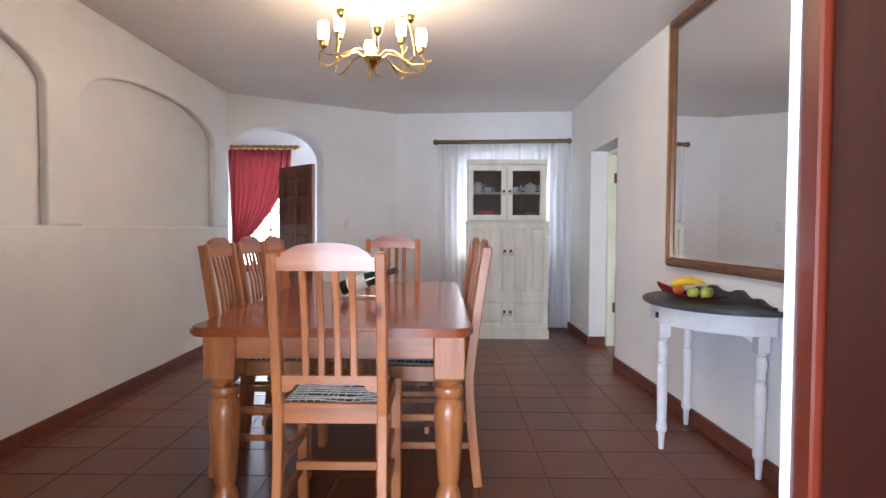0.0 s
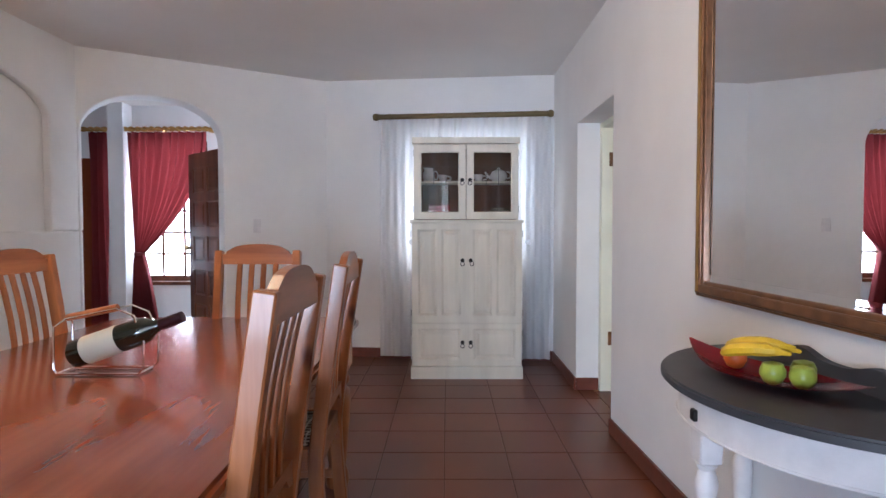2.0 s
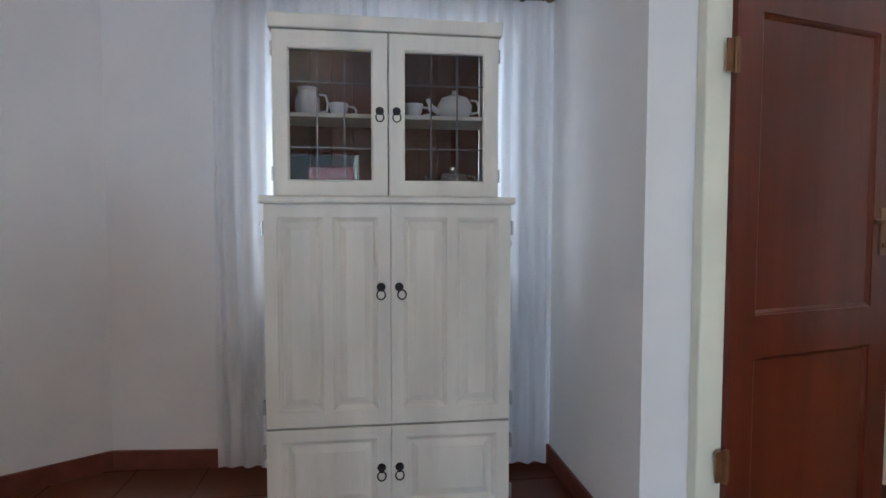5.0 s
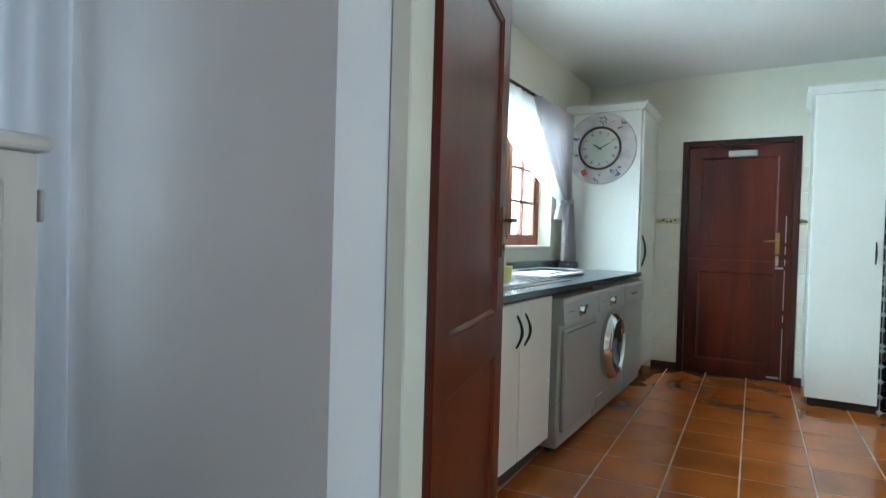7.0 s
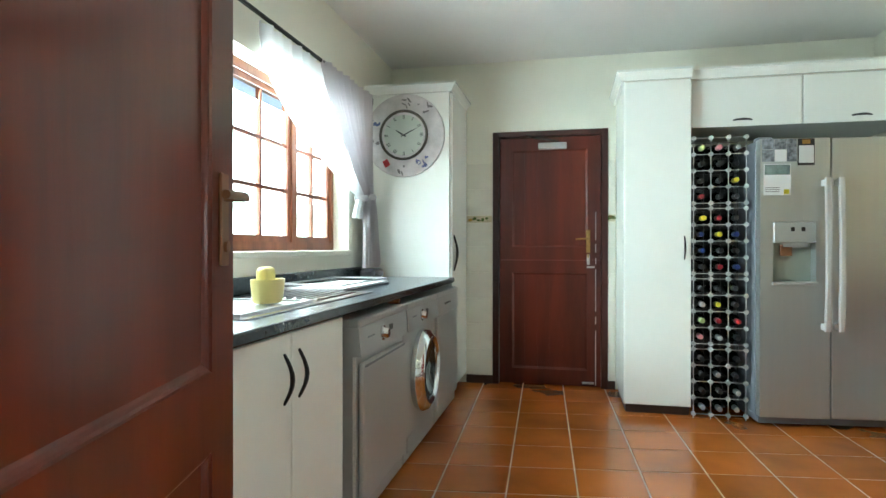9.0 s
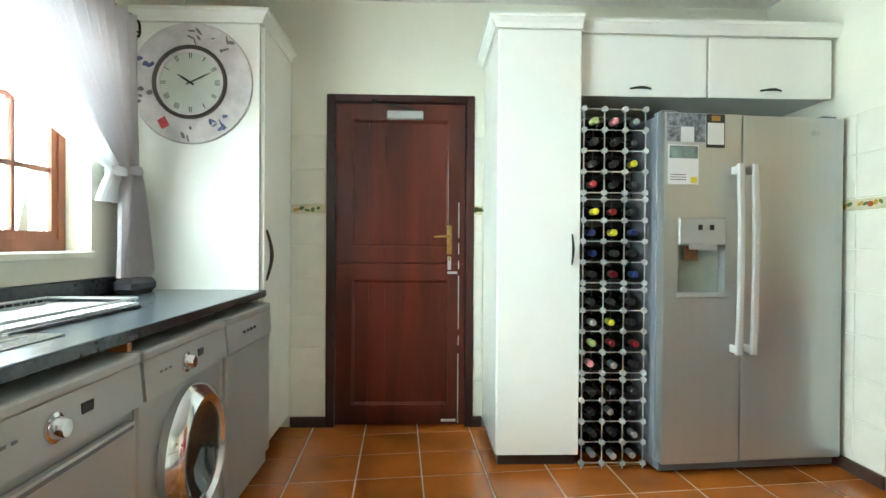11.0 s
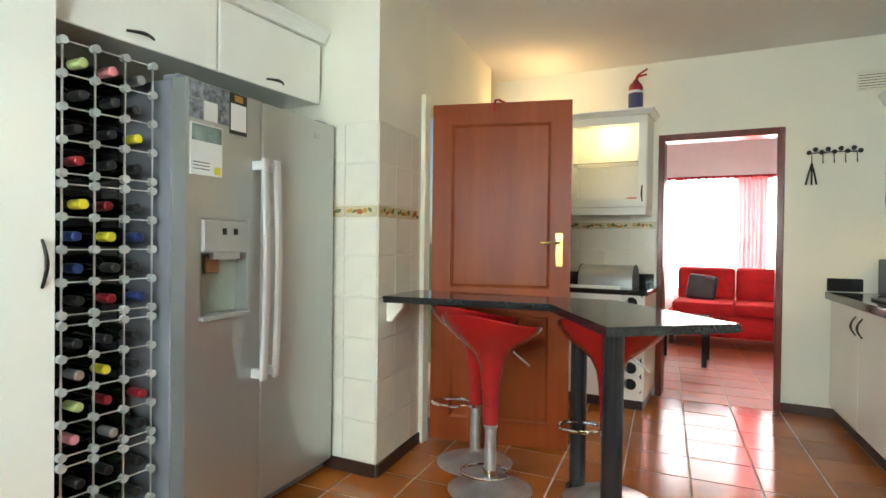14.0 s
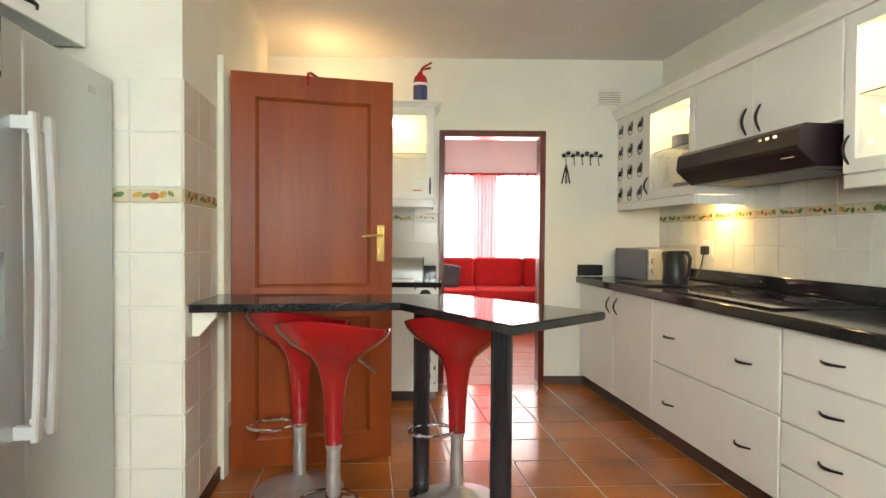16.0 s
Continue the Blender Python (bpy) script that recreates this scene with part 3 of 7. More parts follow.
# entrance doorway behind the start
ef = thing("entrance_frame", "varnished red-brown timber frame of the entrance doorway", "door frame", kind="structure")
# right jamb painted darker than its pair, against strong porch lamp light
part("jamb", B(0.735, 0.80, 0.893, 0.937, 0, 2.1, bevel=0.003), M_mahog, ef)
part("jamb", B(-0.51, -0.45, 0.872, 0.937, 0, 2.1, bevel=0.003), M_door2, ef)
part("head", B(-0.45, 0.735, 0.872, 0.937, 2.04, 2.1, bevel=0.003), M_door2, ef)
# leaf painted near-black so that it stays dim beside the porch lamp
el = panel_leaf("entrance_door", "dark red-brown entrance door folded back outside", 0.85, 2.03, M_darkwood, [(0.1, 0.75, 0.2, 0.9), (0.1, 0.75, 1.05, 1.9)],
                Matrix.Translation((0.765, 0.884, 0)) @ Matrix.Rotation(radians(-86), 4, "Z"))
# porch behind the start
solid("floor_porch", B(-2.2, 2.6, -2.2, 0.75, -0.1, -0.004), M_dtile, "brown tiled porch floor", "floor", "structure")
wall("wall_porch_east", (2.2, 0.75), (2.2, -2.2), 0.1, 0, 2.6, M_plaster, "white porch wall")
wall("wall_porch_west", (-1.9, -2.2), (-1.9, 0.75), 0.1, 0, 2.6, M_plaster, "white porch wall")
solid("ceiling_porch", B(-2.0, 2.3, -2.2, 0.75, 2.6, 2.7), M_ceiling, "off-white porch ceiling", "ceiling", "structure")

# ---- dining table ----
table = thing("dining_table", "long polished orange-brown pine table with turned legs", "table",
              Matrix.Translation((-0.2, 3.52, 0)) @ Matrix.Rotation(radians(1.0), 4, "Z") @ Matrix.Translation((0.2, -3.52, 0)))
bm = bmesh.new()
pts = []
for cx, cy, a0 in ((0.295, 2.55, -90), (0.295, 4.50, 0), (-0.71, 4.50, 90), (-0.71, 2.55, 180)):
    pts += [(cx + 0.08 * math.cos(radians(a0 + 18 * i)), cy + 0.08 * math.sin(radians(a0 + 18 * i))) for i in range(6)]
prism(bm, pts, 0.742, 0.78, bevel=0.011)
part("tabletop", bm, M_tablewood, table, "polished red-brown pine boards", smooth=True)
for x0, x1, y0, y1 in ((-0.60, 0.21, 2.53, 2.56), (-0.60, 0.21, 4.49, 4.52), (-0.68, -0.65, 2.64, 4.41), (0.26, 0.29, 2.64, 4.41)):
    part("apron", B(x0, x1, y0, y1, 0.645, 0.742, bevel=0.003), M_pinex, table)
for x in (-0.665, 0.275):
    for y in (2.58, 4.47):
        bm = B(x - 0.065, x + 0.065, y - 0.065, y + 0.065, 0.56, 0.742, bevel=0.006)
        lathe(bm, [(0.05, 0), (0.056, 0.03), (0.05, 0.07), (0.038, 0.10), (0.045, 0.13), (0.058, 0.30), (0.064, 0.40), (0.06, 0.455), (0.044, 0.475), (0.058, 0.49), (0.062, 0.505),
                   (0.058, 0.52), (0.042, 0.53), (0.055, 0.545), (0.062, 0.56)], 24, Matrix.Translation((x, y, 0)))
        part("leg", bm, M_pine, table, "thick turned pine leg", smooth=True)


# ---- dining chairs ----
def dining_chair(m):
    c = thing("dining_chair", "orange pine slat-back dining chair with woven thong seat", "chair", m, "chairs round the table")
    W = 0.204

    def yb(z):
        return -0.085 * max(0, (z - 0.5) / 0.62) ** 1.15 - 0.045 * max(0, (0.5 - z) / 0.5) ** 1.4

    for s in (-1, 1):
        bm = bmesh.new()
        sweep_bar(bm, [(s * (W - 0.018), yb(z), z) for z in (0, 0.15, 0.3, 0.42, 0.52, 0.62, 0.75, 0.9, 1.0, 1.1)], 0.036, 0.044)
        part("back_post", bm, M_pine, c)
        bm = bmesh.new()
        sweep_bar(bm, [(s * (W - 0.005), 0.40, z) for z in (0, 0.25, 0.55)], 0.042, 0.042)
        part("front_leg", bm, M_pine, c)
        part("side_rail", B(s * (W - 0.018) - 0.012, s * (W - 0.018) + 0.012, 0.02, 0.38, 0.485, 0.555, bevel=0.003), M_pine, c)
        for z in (0.19, 0.32):
            part("side_stretcher", B(s * (W - 0.018) - 0.01, s * (W - 0.018) + 0.01, -0.01, 0.385, z - 0.016, z + 0.016, bevel=0.003), M_pine, c)
    part("back_rail", B(-W + 0.036, W - 0.036, -0.012, 0.012, 0.485, 0.558, bevel=0.003), M_pinex, c)
    part("front_rail", B(-W + 0.016, W - 0.016, 0.388, 0.412, 0.485, 0.555, bevel=0.003), M_pinex, c)
    part("cross_stretcher", B(-W + 0.03, W - 0.03, 0.18, 0.202, 0.236, 0.27, bevel=0.003), M_pinex, c)
    # shaped crest
    k = W - 0.036
    crest = [(-k, 1.035), (k, 1.035), (k, 1.085), (k - 0.012, 1.082), (k - 0.022, 1.098), (k - 0.04, 1.108)]
    crest += [(k * 0.72 * math.cos(math.pi * i / 12), 1.108 + 0.024 * math.sin(math.pi * i / 12)) for i in range(1, 12)]
    crest += [(-k + 0.04, 1.108), (-k + 0.022, 1.098), (-k + 0.012, 1.082), (-k, 1.085)]
    bm = bmesh.new()
    outline_plate(bm, crest, yb(1.08) - 0.011, yb(1.08) + 0.011)
    part("crest_rail", bm, M_pinex, c)
    low = [(-k, 0.66), (k, 0.66), (k, 0.60), (k - 0.03, 0.605), (k - 0.05, 0.63), (-k + 0.05, 0.63), (-k + 0.03, 0.605), (-k, 0.60)]
    bm = bmesh.new()
    outline_plate(bm, low[::-1], yb(0.64) - 0.010, yb(0.64) + 0.010)
    part("lower_rail", bm, M_pinex, c)
    for i in range(4):
        x = (i - 1.5) * 0.057
        bm = bmesh.new()
        sweep_bar(bm, [(x, yb(z) + 0.012 * math.sin(math.pi * (z - 0.655) / 0.385), z) for z in (0.655, 0.72, 0.8, 0.88, 0.96, 1.04)], 0.026, 0.012)
        part("slat", bm, M_pine, c)
    # dark sheet under the weave paints the shade seen between the thongs
    part("seat_board", B(-W + 0.03, W - 0.03, 0.012, 0.388, 0.535, 0.545), M_seatshade, c)
    rng = random.Random(4)
    bm = bmesh.new()
    for i in range(12):
        x = -W + 0.05 + i * (2 * W - 0.1) / 11
        tube(bm, [(x, 0.03, 0.553), (x + rng.uniform(-0.03, 0.03), 0.2, 0.550), (x + rng.uniform(-0.02, 0.02), 0.385, 0.553)], 0.0026, 5)
    for i in range(13):
        y = 0.035 + i * 0.345 / 12
        tube(bm, [(-W + 0.03, y, 0.557), (-0.07, y + rng.uniform(-0.02, 0.02), 0.555), (0.06, y + rng.uniform(-0.02, 0.02), 0.555), (W - 0.03, y + rng.uniform(-0.01, 0.01), 0.557)], 0.0028, 5)
    part("seat_weave", bm, M_thong, c, "pale rawhide thongs laced in a lattice")
    return c


chair0 = dining_chair(pose(-0.132, 2.222, 0))
for x, y, r in ((-0.132, 4.50, 181), (0.382, 2.985, 90), (0.376, 3.685, 92), (-0.785, 3.06, -88), (-0.79, 3.53, -91), (-0.80, 4.0, -90)):
    copy_thing(chair0, pose(x, y, 0, 0, 0, r))

# ---- bottle in its holder on the table ----
BM_ = Matrix.Translation((-0.174, 3.49, 0.889)) @ Matrix.Rotation(radians(71), 4, "Y") @ Matrix.Scale(1.08, 4)
M_bottle = mat("dark_bottle_glass", (0.006, 0.010, 0.006), 0.06, vary=0.2, coat=0.5)
M_label = mat("cream_paper_label", (0.62, 0.6, 0.5), 0.7, vary=0.08)
M_foil = mat("dark_foil", (0.05, 0.015, 0.02), 0.35, 0.5, vary=0.1)
bottle = thing("wine_bottle", "dark green wine bottle with cream label lying in a wire holder", "bottle", BM_)
bm = bmesh.new()
lathe(bm, [(0, -0.15), (0.034, -0.15), (0.038, -0.145), (0.038, 0.04), (0.034, 0.065), (0.018, 0.09), (0.0145, 0.11), (0.0145, 0.165), (0, 0.165)], 24)
part("glass_body", bm, M_bottle, bottle, smooth=True)
bm = bmesh.new()
lathe(bm, [(0.0383, -0.11), (0.0388, -0.11), (0.0388, -0.01), (0.0383, -0.01)], 24, loop=True)
part("label", bm, M_label, bottle, "cream paper label", True)
bm = bmesh.new()
lathe(bm, [(0.0152, 0.1), (0.0158, 0.1), (0.0158, 0.168), (0, 0.17)], 16)
part("capsule", bm, M_foil, bottle, smooth=True)
holder = thing("bottle_holder", "bent chrome wire bottle holder with wooden grip", "bottle holder", pose(-0.235, 3.51, 0.78))
for s in (-1, 1):
    bm = bmesh.new()
    tube(bm, [(-0.13, s * 0.043, 0.005), (0.11, s * 0.043, 0.005), (0.125, s * 0.043, 0.02), (0.128, s * 0.043, 0.10), (0.10, s * 0.043, 0.175), (0.05, s * 0.042, 0.195), (-0.12, s * 0.012, 0.16), (-0.135, s * 0.043, 0.14), (-0.138, s * 0.043, 0.02), (-0.13, s * 0.043, 0.005)], 0.0032, 6)
    part("wire", bm, M_chrome, holder, smooth=True)
for x in (-0.13, 0.11):
    bm = bmesh.new()
    tube(bm, [(x, -0.043, 0.005), (x, 0.043, 0.005)], 0.0032, 6)
    part("cross_wire", bm, M_chrome, holder)
bm = bmesh.new()
cyl(bm, (-0.12, 0, 0.163), (0.03, 0, 0.193), 0.011, n=12)
part("wooden_grip", bm, M_pinex, holder, "turned pine grip", True)

# ---- chandelier ----
CH = Vector((-0.14, 3.54, 0))
M_shade = glow("lit_frosted_glass", (1.0, 0.83, 0.5), 9.0)
ch = thing("chandelier", "antique brass chandelier with eight lit frosted shades", "chandelier", Matrix.Translation((CH.x - 0.012, CH.y, 2.09)) @ Matrix.Scale(1.12, 4) @ Matrix.Translation((0, 0, -1.955)))
bm = bmesh.new()
cyl(bm, (0, 0, 2.03), (0, 0, 2.397), 0.007, n=10)
part("stem", bm, M_brass, ch)
bm = bmesh.new()
lathe(bm, [(0, 1.955), (0.012, 1.96), (0.018, 1.975), (0.035, 1.99), (0.045, 2.005), (0.052, 2.02), (0.03, 2.03), (0.02, 2.045), (0, 2.05)], 20)
part("hub", bm, M_brass, ch, smooth=True)
for i in range(8):
    a = radians(i * 45 + 12)
    up = 0.10 if i % 2 else 0.0
    R = 0.25 if i % 2 == 0 else 0.235
    d = Vector((math.cos(a), math.sin(a), 0))
    path = [d * 0.03 + Vector((0, 0, 2.01)), d * 0.08 + Vector((0, 0, 2.045)), d * 0.14 + Vector((0, 0, 2.03)), d * 0.19 + Vector((0, 0, 1.985)), d * 0.235 + Vector((0, 0, 1.965)), d * 0.27 + Vector((0, 0, 1.985)), d * (R + 0.02) + Vector((0, 0, 2.02 + up * 0.5)), d * R + Vector((0, 0, 2.05 + up))]
    bm = bmesh.new()
    tube(bm, path, 0.0045, 6)
    q = d.cross(Vector((0, 0, 1)))
    tube(bm, [d * 0.16 + Vector((0, 0, 2.02)), d * 0.2 + q * 0.03 + Vector((0, 0, 1.99)), d * 0.25 + q * 0.07 + Vector((0, 0, 1.985)), d * 0.29 + q * 0.09 + Vector((0, 0, 2.0))], 0.003, 5)
    arm = part("arm", bm, M_brass, ch, smooth=True)
    mm = Matrix.Translation(d * R + Vector((0, 0, 2.05 + up)))
    bm = bmesh.new()
    lathe(bm, [(0.006, 0), (0.017, 0.008), (0.022, 0.022), (0.024, 0.042), (0.015, 0.043)], 14, mm)
    part("lamp_cup", bm, M_brass, arm, smooth=True)
    bm = bmesh.new()
    lathe(bm, [(0.018, 0.043), (0.026, 0.05), (0.029, 0.075), (0.029, 0.11), (0.027, 0.128), (0.023, 0.135), (0.0, 0.135)], 16, mm)
    part("shade", bm, M_shade, arm, "glowing frosted glass shade", True)
rose = solid("ceiling_rose", bmesh.new(), M_plaster, "round moulded plaster ceiling rose above the chandelier", "ceiling rose", "structure")
bm = bmesh.new()
lathe(bm, [(0.0, ZD - 0.03), (0.05, ZD - 0.03), (0.07, ZD - 0.018), (0.2, ZD - 0.016), (0.33, ZD - 0.02), (0.36, ZD - 0.032), (0.39, ZD - 0.032), (0.41, ZD - 0.018), (0.425, ZD - 0.002)], 48, Matrix.Translation(CH))
bm.to_mesh(rose.data)
bm.free()
rose.data.polygons.foreach_set("use_smooth", [True] * len(rose.data.polygons))

# ---- mirror ----
mi = thing("wall_mirror", "large wall mirror in an antique gold frame", "mirror", EM)
Y0, Y1, Z0, Z1 = 1.98, 4.055, 0.945, 2.55
for nm, q in (("frame_side", (Y0, Y0 + 0.06, Z0, Z1)), ("frame_side", (Y1 - 0.06, Y1, Z0, Z1)), ("frame_top", (Y0 + 0.06, Y1 - 0.06, Z1 - 0.06, Z1)), ("frame_bottom", (Y0 + 0.06, Y1 - 0.06, Z0, Z0 + 0.06))):
    side = nm == "frame_side"
    bm = B(1.700, 1.735, q[0], q[1], q[2], q[3], bevel=0.006, seg=2)
    if side:
        box(bm, 1.690, 1.702, q[0] + 0.010, q[1] - 0.014, q[2] + 0.012, q[3] - 0.012, bevel=0.004)
    else:
        box(bm, 1.690, 1.702, q[0] - 0.03, q[1] + 0.03, q[2] + 0.014, q[3] - 0.014, bevel=0.004)
        box(bm, 1.694, 1.702, q[0] - 0.02, q[1] + 0.02, q[2] + 0.004, q[2] + 0.010)
    part(nm, bm, M_bronze, mi)
    if side:
        part("gilt_fillet", B(1.688, 1.691, q[0] + 0.018, q[1] - 0.026, q[2] + 0.02, q[3] - 0.02), M_gold, mi, "narrow gilt fillet")
bm = bmesh.new()
box(bm, 1.716, 1.720, Y0 + 0.05, Y1 - 0.05, Z0 + 0.05, Z1 - 0.05)
part("mirror_glass", bm, M_mirror, mi, "silvered mirror glass")
bm = bmesh.new()
for a in ((Y0 + 0.06, Z0 + 0.06, Y1 - 0.06, Z0 + 0.085), (Y0 + 0.06, Z1 - 0.085, Y1 - 0.06, Z1 - 0.06)):
    vs = [bm.verts.new(p) for p in ((1.7135, a[0], a[1]), (1.7135, a[2], a[1]), (1.7155, a[2], a[3]), (1.7155, a[0], a[3]))]
    bm.faces.new(vs)
for y0, y1 in ((Y0 + 0.06, Y0 + 0.085), (Y1 - 0.085, Y1 - 0.06)):
    lo = 1.7135
    vs = [bm.verts.new(p) for p in ((lo, y0, Z0 + 0.085), (lo, y1, Z0 + 0.085), (lo + 0.002, y1, Z1 - 0.085), (lo + 0.002, y0, Z1 - 0.085))]
    bm.faces.new(vs)
part("bevelled_edge", bm, M_mirror, mi)

# ---- console table and fruit ----
ct = thing("console_table", "half-moon console with slate top and chalky white turned legs", "console table", EM @ pose(1.73, 3.29, 0))
def half(r, n=28, back=0.0):
    return [(-back - r * 0.92 * math.sin(math.pi * i / n), -r * 1.05 * math.cos(math.pi * i / n)) for i in range(n + 1)]
bm = bmesh.new()
prism(bm, half(0.47), 0.785, 0.81, bevel=0.006)
part("top", bm, M_slate, ct, "dark slate-painted half-round top", True)
bm = bmesh.new()
prism(bm, half(0.42), 0.69, 0.785)
part("apron", bm, M_whitepaint, ct, smooth=True)
bm = bmesh.new()
prism(bm, half(0.425), 0.688, 0.694, bevel=0.002)
part("apron_bead", bm, M_whitepaint, ct, smooth=True)
LEGP = [(0.0, 0), (0.014, 0), (0.018, 0.09), (0.027, 0.10), (0.03, 0.125), (0.024, 0.15), (0.027, 0.3), (0.032, 0.42), (0.03, 0.45), (0.021, 0.47), (0.028, 0.48), (0.021, 0.495), (0.026, 0.52), (0.03, 0.55), (0.024, 0.575), (0.02, 0.585), (0.028, 0.6), (0.02, 0.61)]
for x, y in ((-0.045, 0.385), (-0.045, -0.385), (-0.355, 0.0)):
    bm = B(x - 0.03, x + 0.03, y - 0.03, y + 0.03, 0.605, 0.787, bevel=0.004)
    lathe(bm, LEGP, 18, Matrix.Translation((x, y, 0)))
    part("leg", bm, M_whitepaint, ct, "turned white leg with scuffed edges", True)
gal = [(-0.44, 0.0)] + [(-0.44 + 0.88 * i / 40, 0.012 + 0.030 * math.exp(-((i - 20) / 9.0) ** 2) + 0.036 * math.exp(-((i - 13.3) / 3.2) ** 2) + 0.036 * math.exp(-((i - 26.7) / 3.2) ** 2) + 0.026 * math.exp(-((i - 6) / 2.6) ** 2) + 0.026 * math.exp(-((i - 34) / 2.6) ** 2)) for i in range(41)] + [(0.44, 0.0)]
bm = bmesh.new()
outline_plate(bm, gal, -0.012, 0.012)
bmesh.ops.transform(bm, matrix=Matrix.Translation((-0.016, 0, 0.81)) @ Matrix.Rotation(radians(90), 4, "Z"), verts=bm.verts)
part("gallery", bm, M_slate, ct, "wavy dark back gallery")
bm = B(-0.396, -0.382, -0.012, 0.012, 0.712, 0.742, bevel=0.003)
part("drop_ornament", bm, M_iron, ct)
for s_ in (-1, 1):
    bm = bmesh.new()
    outline_plate(bm, [(0, 0), (0.17, 0)] + [(0.17 - 0.17 * math.sin(math.pi / 2 * i / 8), -0.10 + 0.10 * math.cos(math.pi / 2 * i / 8)) for i in range(1, 9)], -0.008, 0.008)
    bmesh.ops.transform(bm, matrix=Matrix.Translation((-0.05, s_ * 0.365, 0.692)) @ Matrix.Rotation(radians(180 + s_ * 42), 4, "Z"), verts=bm.verts)
    part("corner_bracket", bm, M_whitepaint, ct, "curved white bracket under the apron")

DISH = pose(1.593, 3.265, 0.811, 0, 0, 118) @ Matrix.Scale(0.86, 4)
bowl = thing("fruit_dish", "long red ceramic dish with pointed ends holding fruit", "dish", DISH)
bm = bmesh.new()
n1, n2 = 24, 8
grid = []
for i in range(n1 + 1):
    u = i / n1 * 2 - 1
    row = []
    for j in range(n2 + 1):
        v = j / n2 * 2 - 1
        w = 0.12 * (1 - abs(u) ** 2.2) + 0.004
        row.append(bm.verts.new((u * 0.28, v * w, 0.006 + (0.085 if u > 0 else 0.05) * abs(u) ** 2.2 + 0.03 * v * v * (1 - abs(u)))))
    grid.append(row)
for r0, r1 in zip(grid, grid[1:]):
    for j in range(n2):
        bm.faces.new((r0[j], r0[j + 1], r1[j + 1], r1[j]))
ret = bmesh.ops.solidify(bm, geom=bm.faces[:], thickness=0.006)
part("dish", bm, M_bowl, bowl, smooth=True)
for i in range(3):
    bm = bmesh.new()
    arc = [Vector((0.105 * math.cos(radians(160 - 14 * s)), 0.075 * math.sin(radians(160 - 14 * s)) - 0.03 * i, 0.01 + 0.014 * (i % 2) + 0.022 * math.sin(math.pi * s / 10))) for s in range(11)]
    tube(bm, arc, 0.0195, 8, [0.3, 0.4, 0.75, 0.95, 1, 1, 1, 0.95, 0.8, 0.5, 0.25])
    solid("banana", bm, M_banana, "ripe yellow banana in the red dish", "banana", group="bananas in the dish", m=DISH @ pose(0.02, 0.015, 0.078, 0, 10, 8))
for i, (dx, dy, mm, nm) in enumerate(((-0.045, 0.055, M_apple, "apple"), (-0.115, 0.03, M_apple, "apple"), (-0.075, -0.04, M_apple, "apple"), (0.125, -0.02, M_orange, "orange"))):
    bm = bmesh.new()
    lathe(bm, [(0, 0.058), (0.012, 0.064), (0.026, 0.06), (0.034, 0.042), (0.034, 0.028), (0.024, 0.008), (0.01, 0.0), (0, 0.003)][::-1], 18)
    solid(nm, bm, mm, "shiny green apple in the red dish" if nm == "apple" else "orange fruit in the red dish", nm, group="fruit in the dish", smooth=True, m=DISH @ pose(dx, dy, 0.016))

# ---- white dresser cupboard ----
DX0, DX1, DY = 0.49, 1.374, 6.385
dr = thing("dresser", "tall white distressed dresser with leaded glass top doors", "dresser")
part("plinth", B(DX0 - 0.006, DX1 + 0.006, DY - 0.008, 6.85, 0, 0.10, bevel=0.004), M_cup, dr)
part("lower_body", B(DX0 + 0.004, DX1 - 0.004, DY + 0.022, 6.85, 0.10, 1.245), M_cup, dr)
part("ledge", B(DX0 - 0.012, DX1 + 0.012, DY - 0.012, 6.86, 1.245, 1.272, bevel=0.008, seg=2), M_cup, dr)
mid = (DX0 + DX1) / 2


def ring_pull(parent, x, y, z, tilt=0.0):
    bm = bmesh.new()
    lathe(bm, [(0, 0.012), (0.008, 0.012), (0.014, 0.006), (0.016, 0.0)], 14, Matrix.Translation((x, y, z)) @ Matrix.Rotation(radians(90), 4, "X"))
    tube(bm, [(x + 0.015 * math.sin(a) + tilt * 0.015, y - 0.014, z - 0.026 - 0.017 * math.cos(a)) for a in [i * 2 * math.pi / 14 for i in range(15)]], 0.0028, 6)
    tube(bm, [(x, y - 0.012, z), (x, y - 0.014, z - 0.014)], 0.004, 6)
    part("ring_pull", bm, M_iron, parent, "black iron ring pull", True)


for a, b, px in ((DX0 + 0.006, mid - 0.002, mid - 0.035), (mid + 0.002, DX1 - 0.006, mid + 0.03)):
    bm = bmesh.new()
    w = (b - a - 0.125) / 2
    framed(bm, a, b, 0.455, 1.24, DY, 0.022, [(a + 0.045, a + 0.045 + w, 0.51, 1.197), (b - 0.045 - w, b - 0.045, 0.51, 1.197)], 0.013)
    d = part("door", bm, M_cup, dr)
    ring_pull(d, px, DY, 0.95, 0.0 if px < mid else 0.6)
    bm = bmesh.new()
    framed(bm, a, b, 0.105, 0.447, DY, 0.022, [(a + 0.05, b - 0.05, 0.155, 0.405)], 0.013)
    d = part("door", bm, M_cup, dr)
    ring_pull(d, px, DY, 0.295)
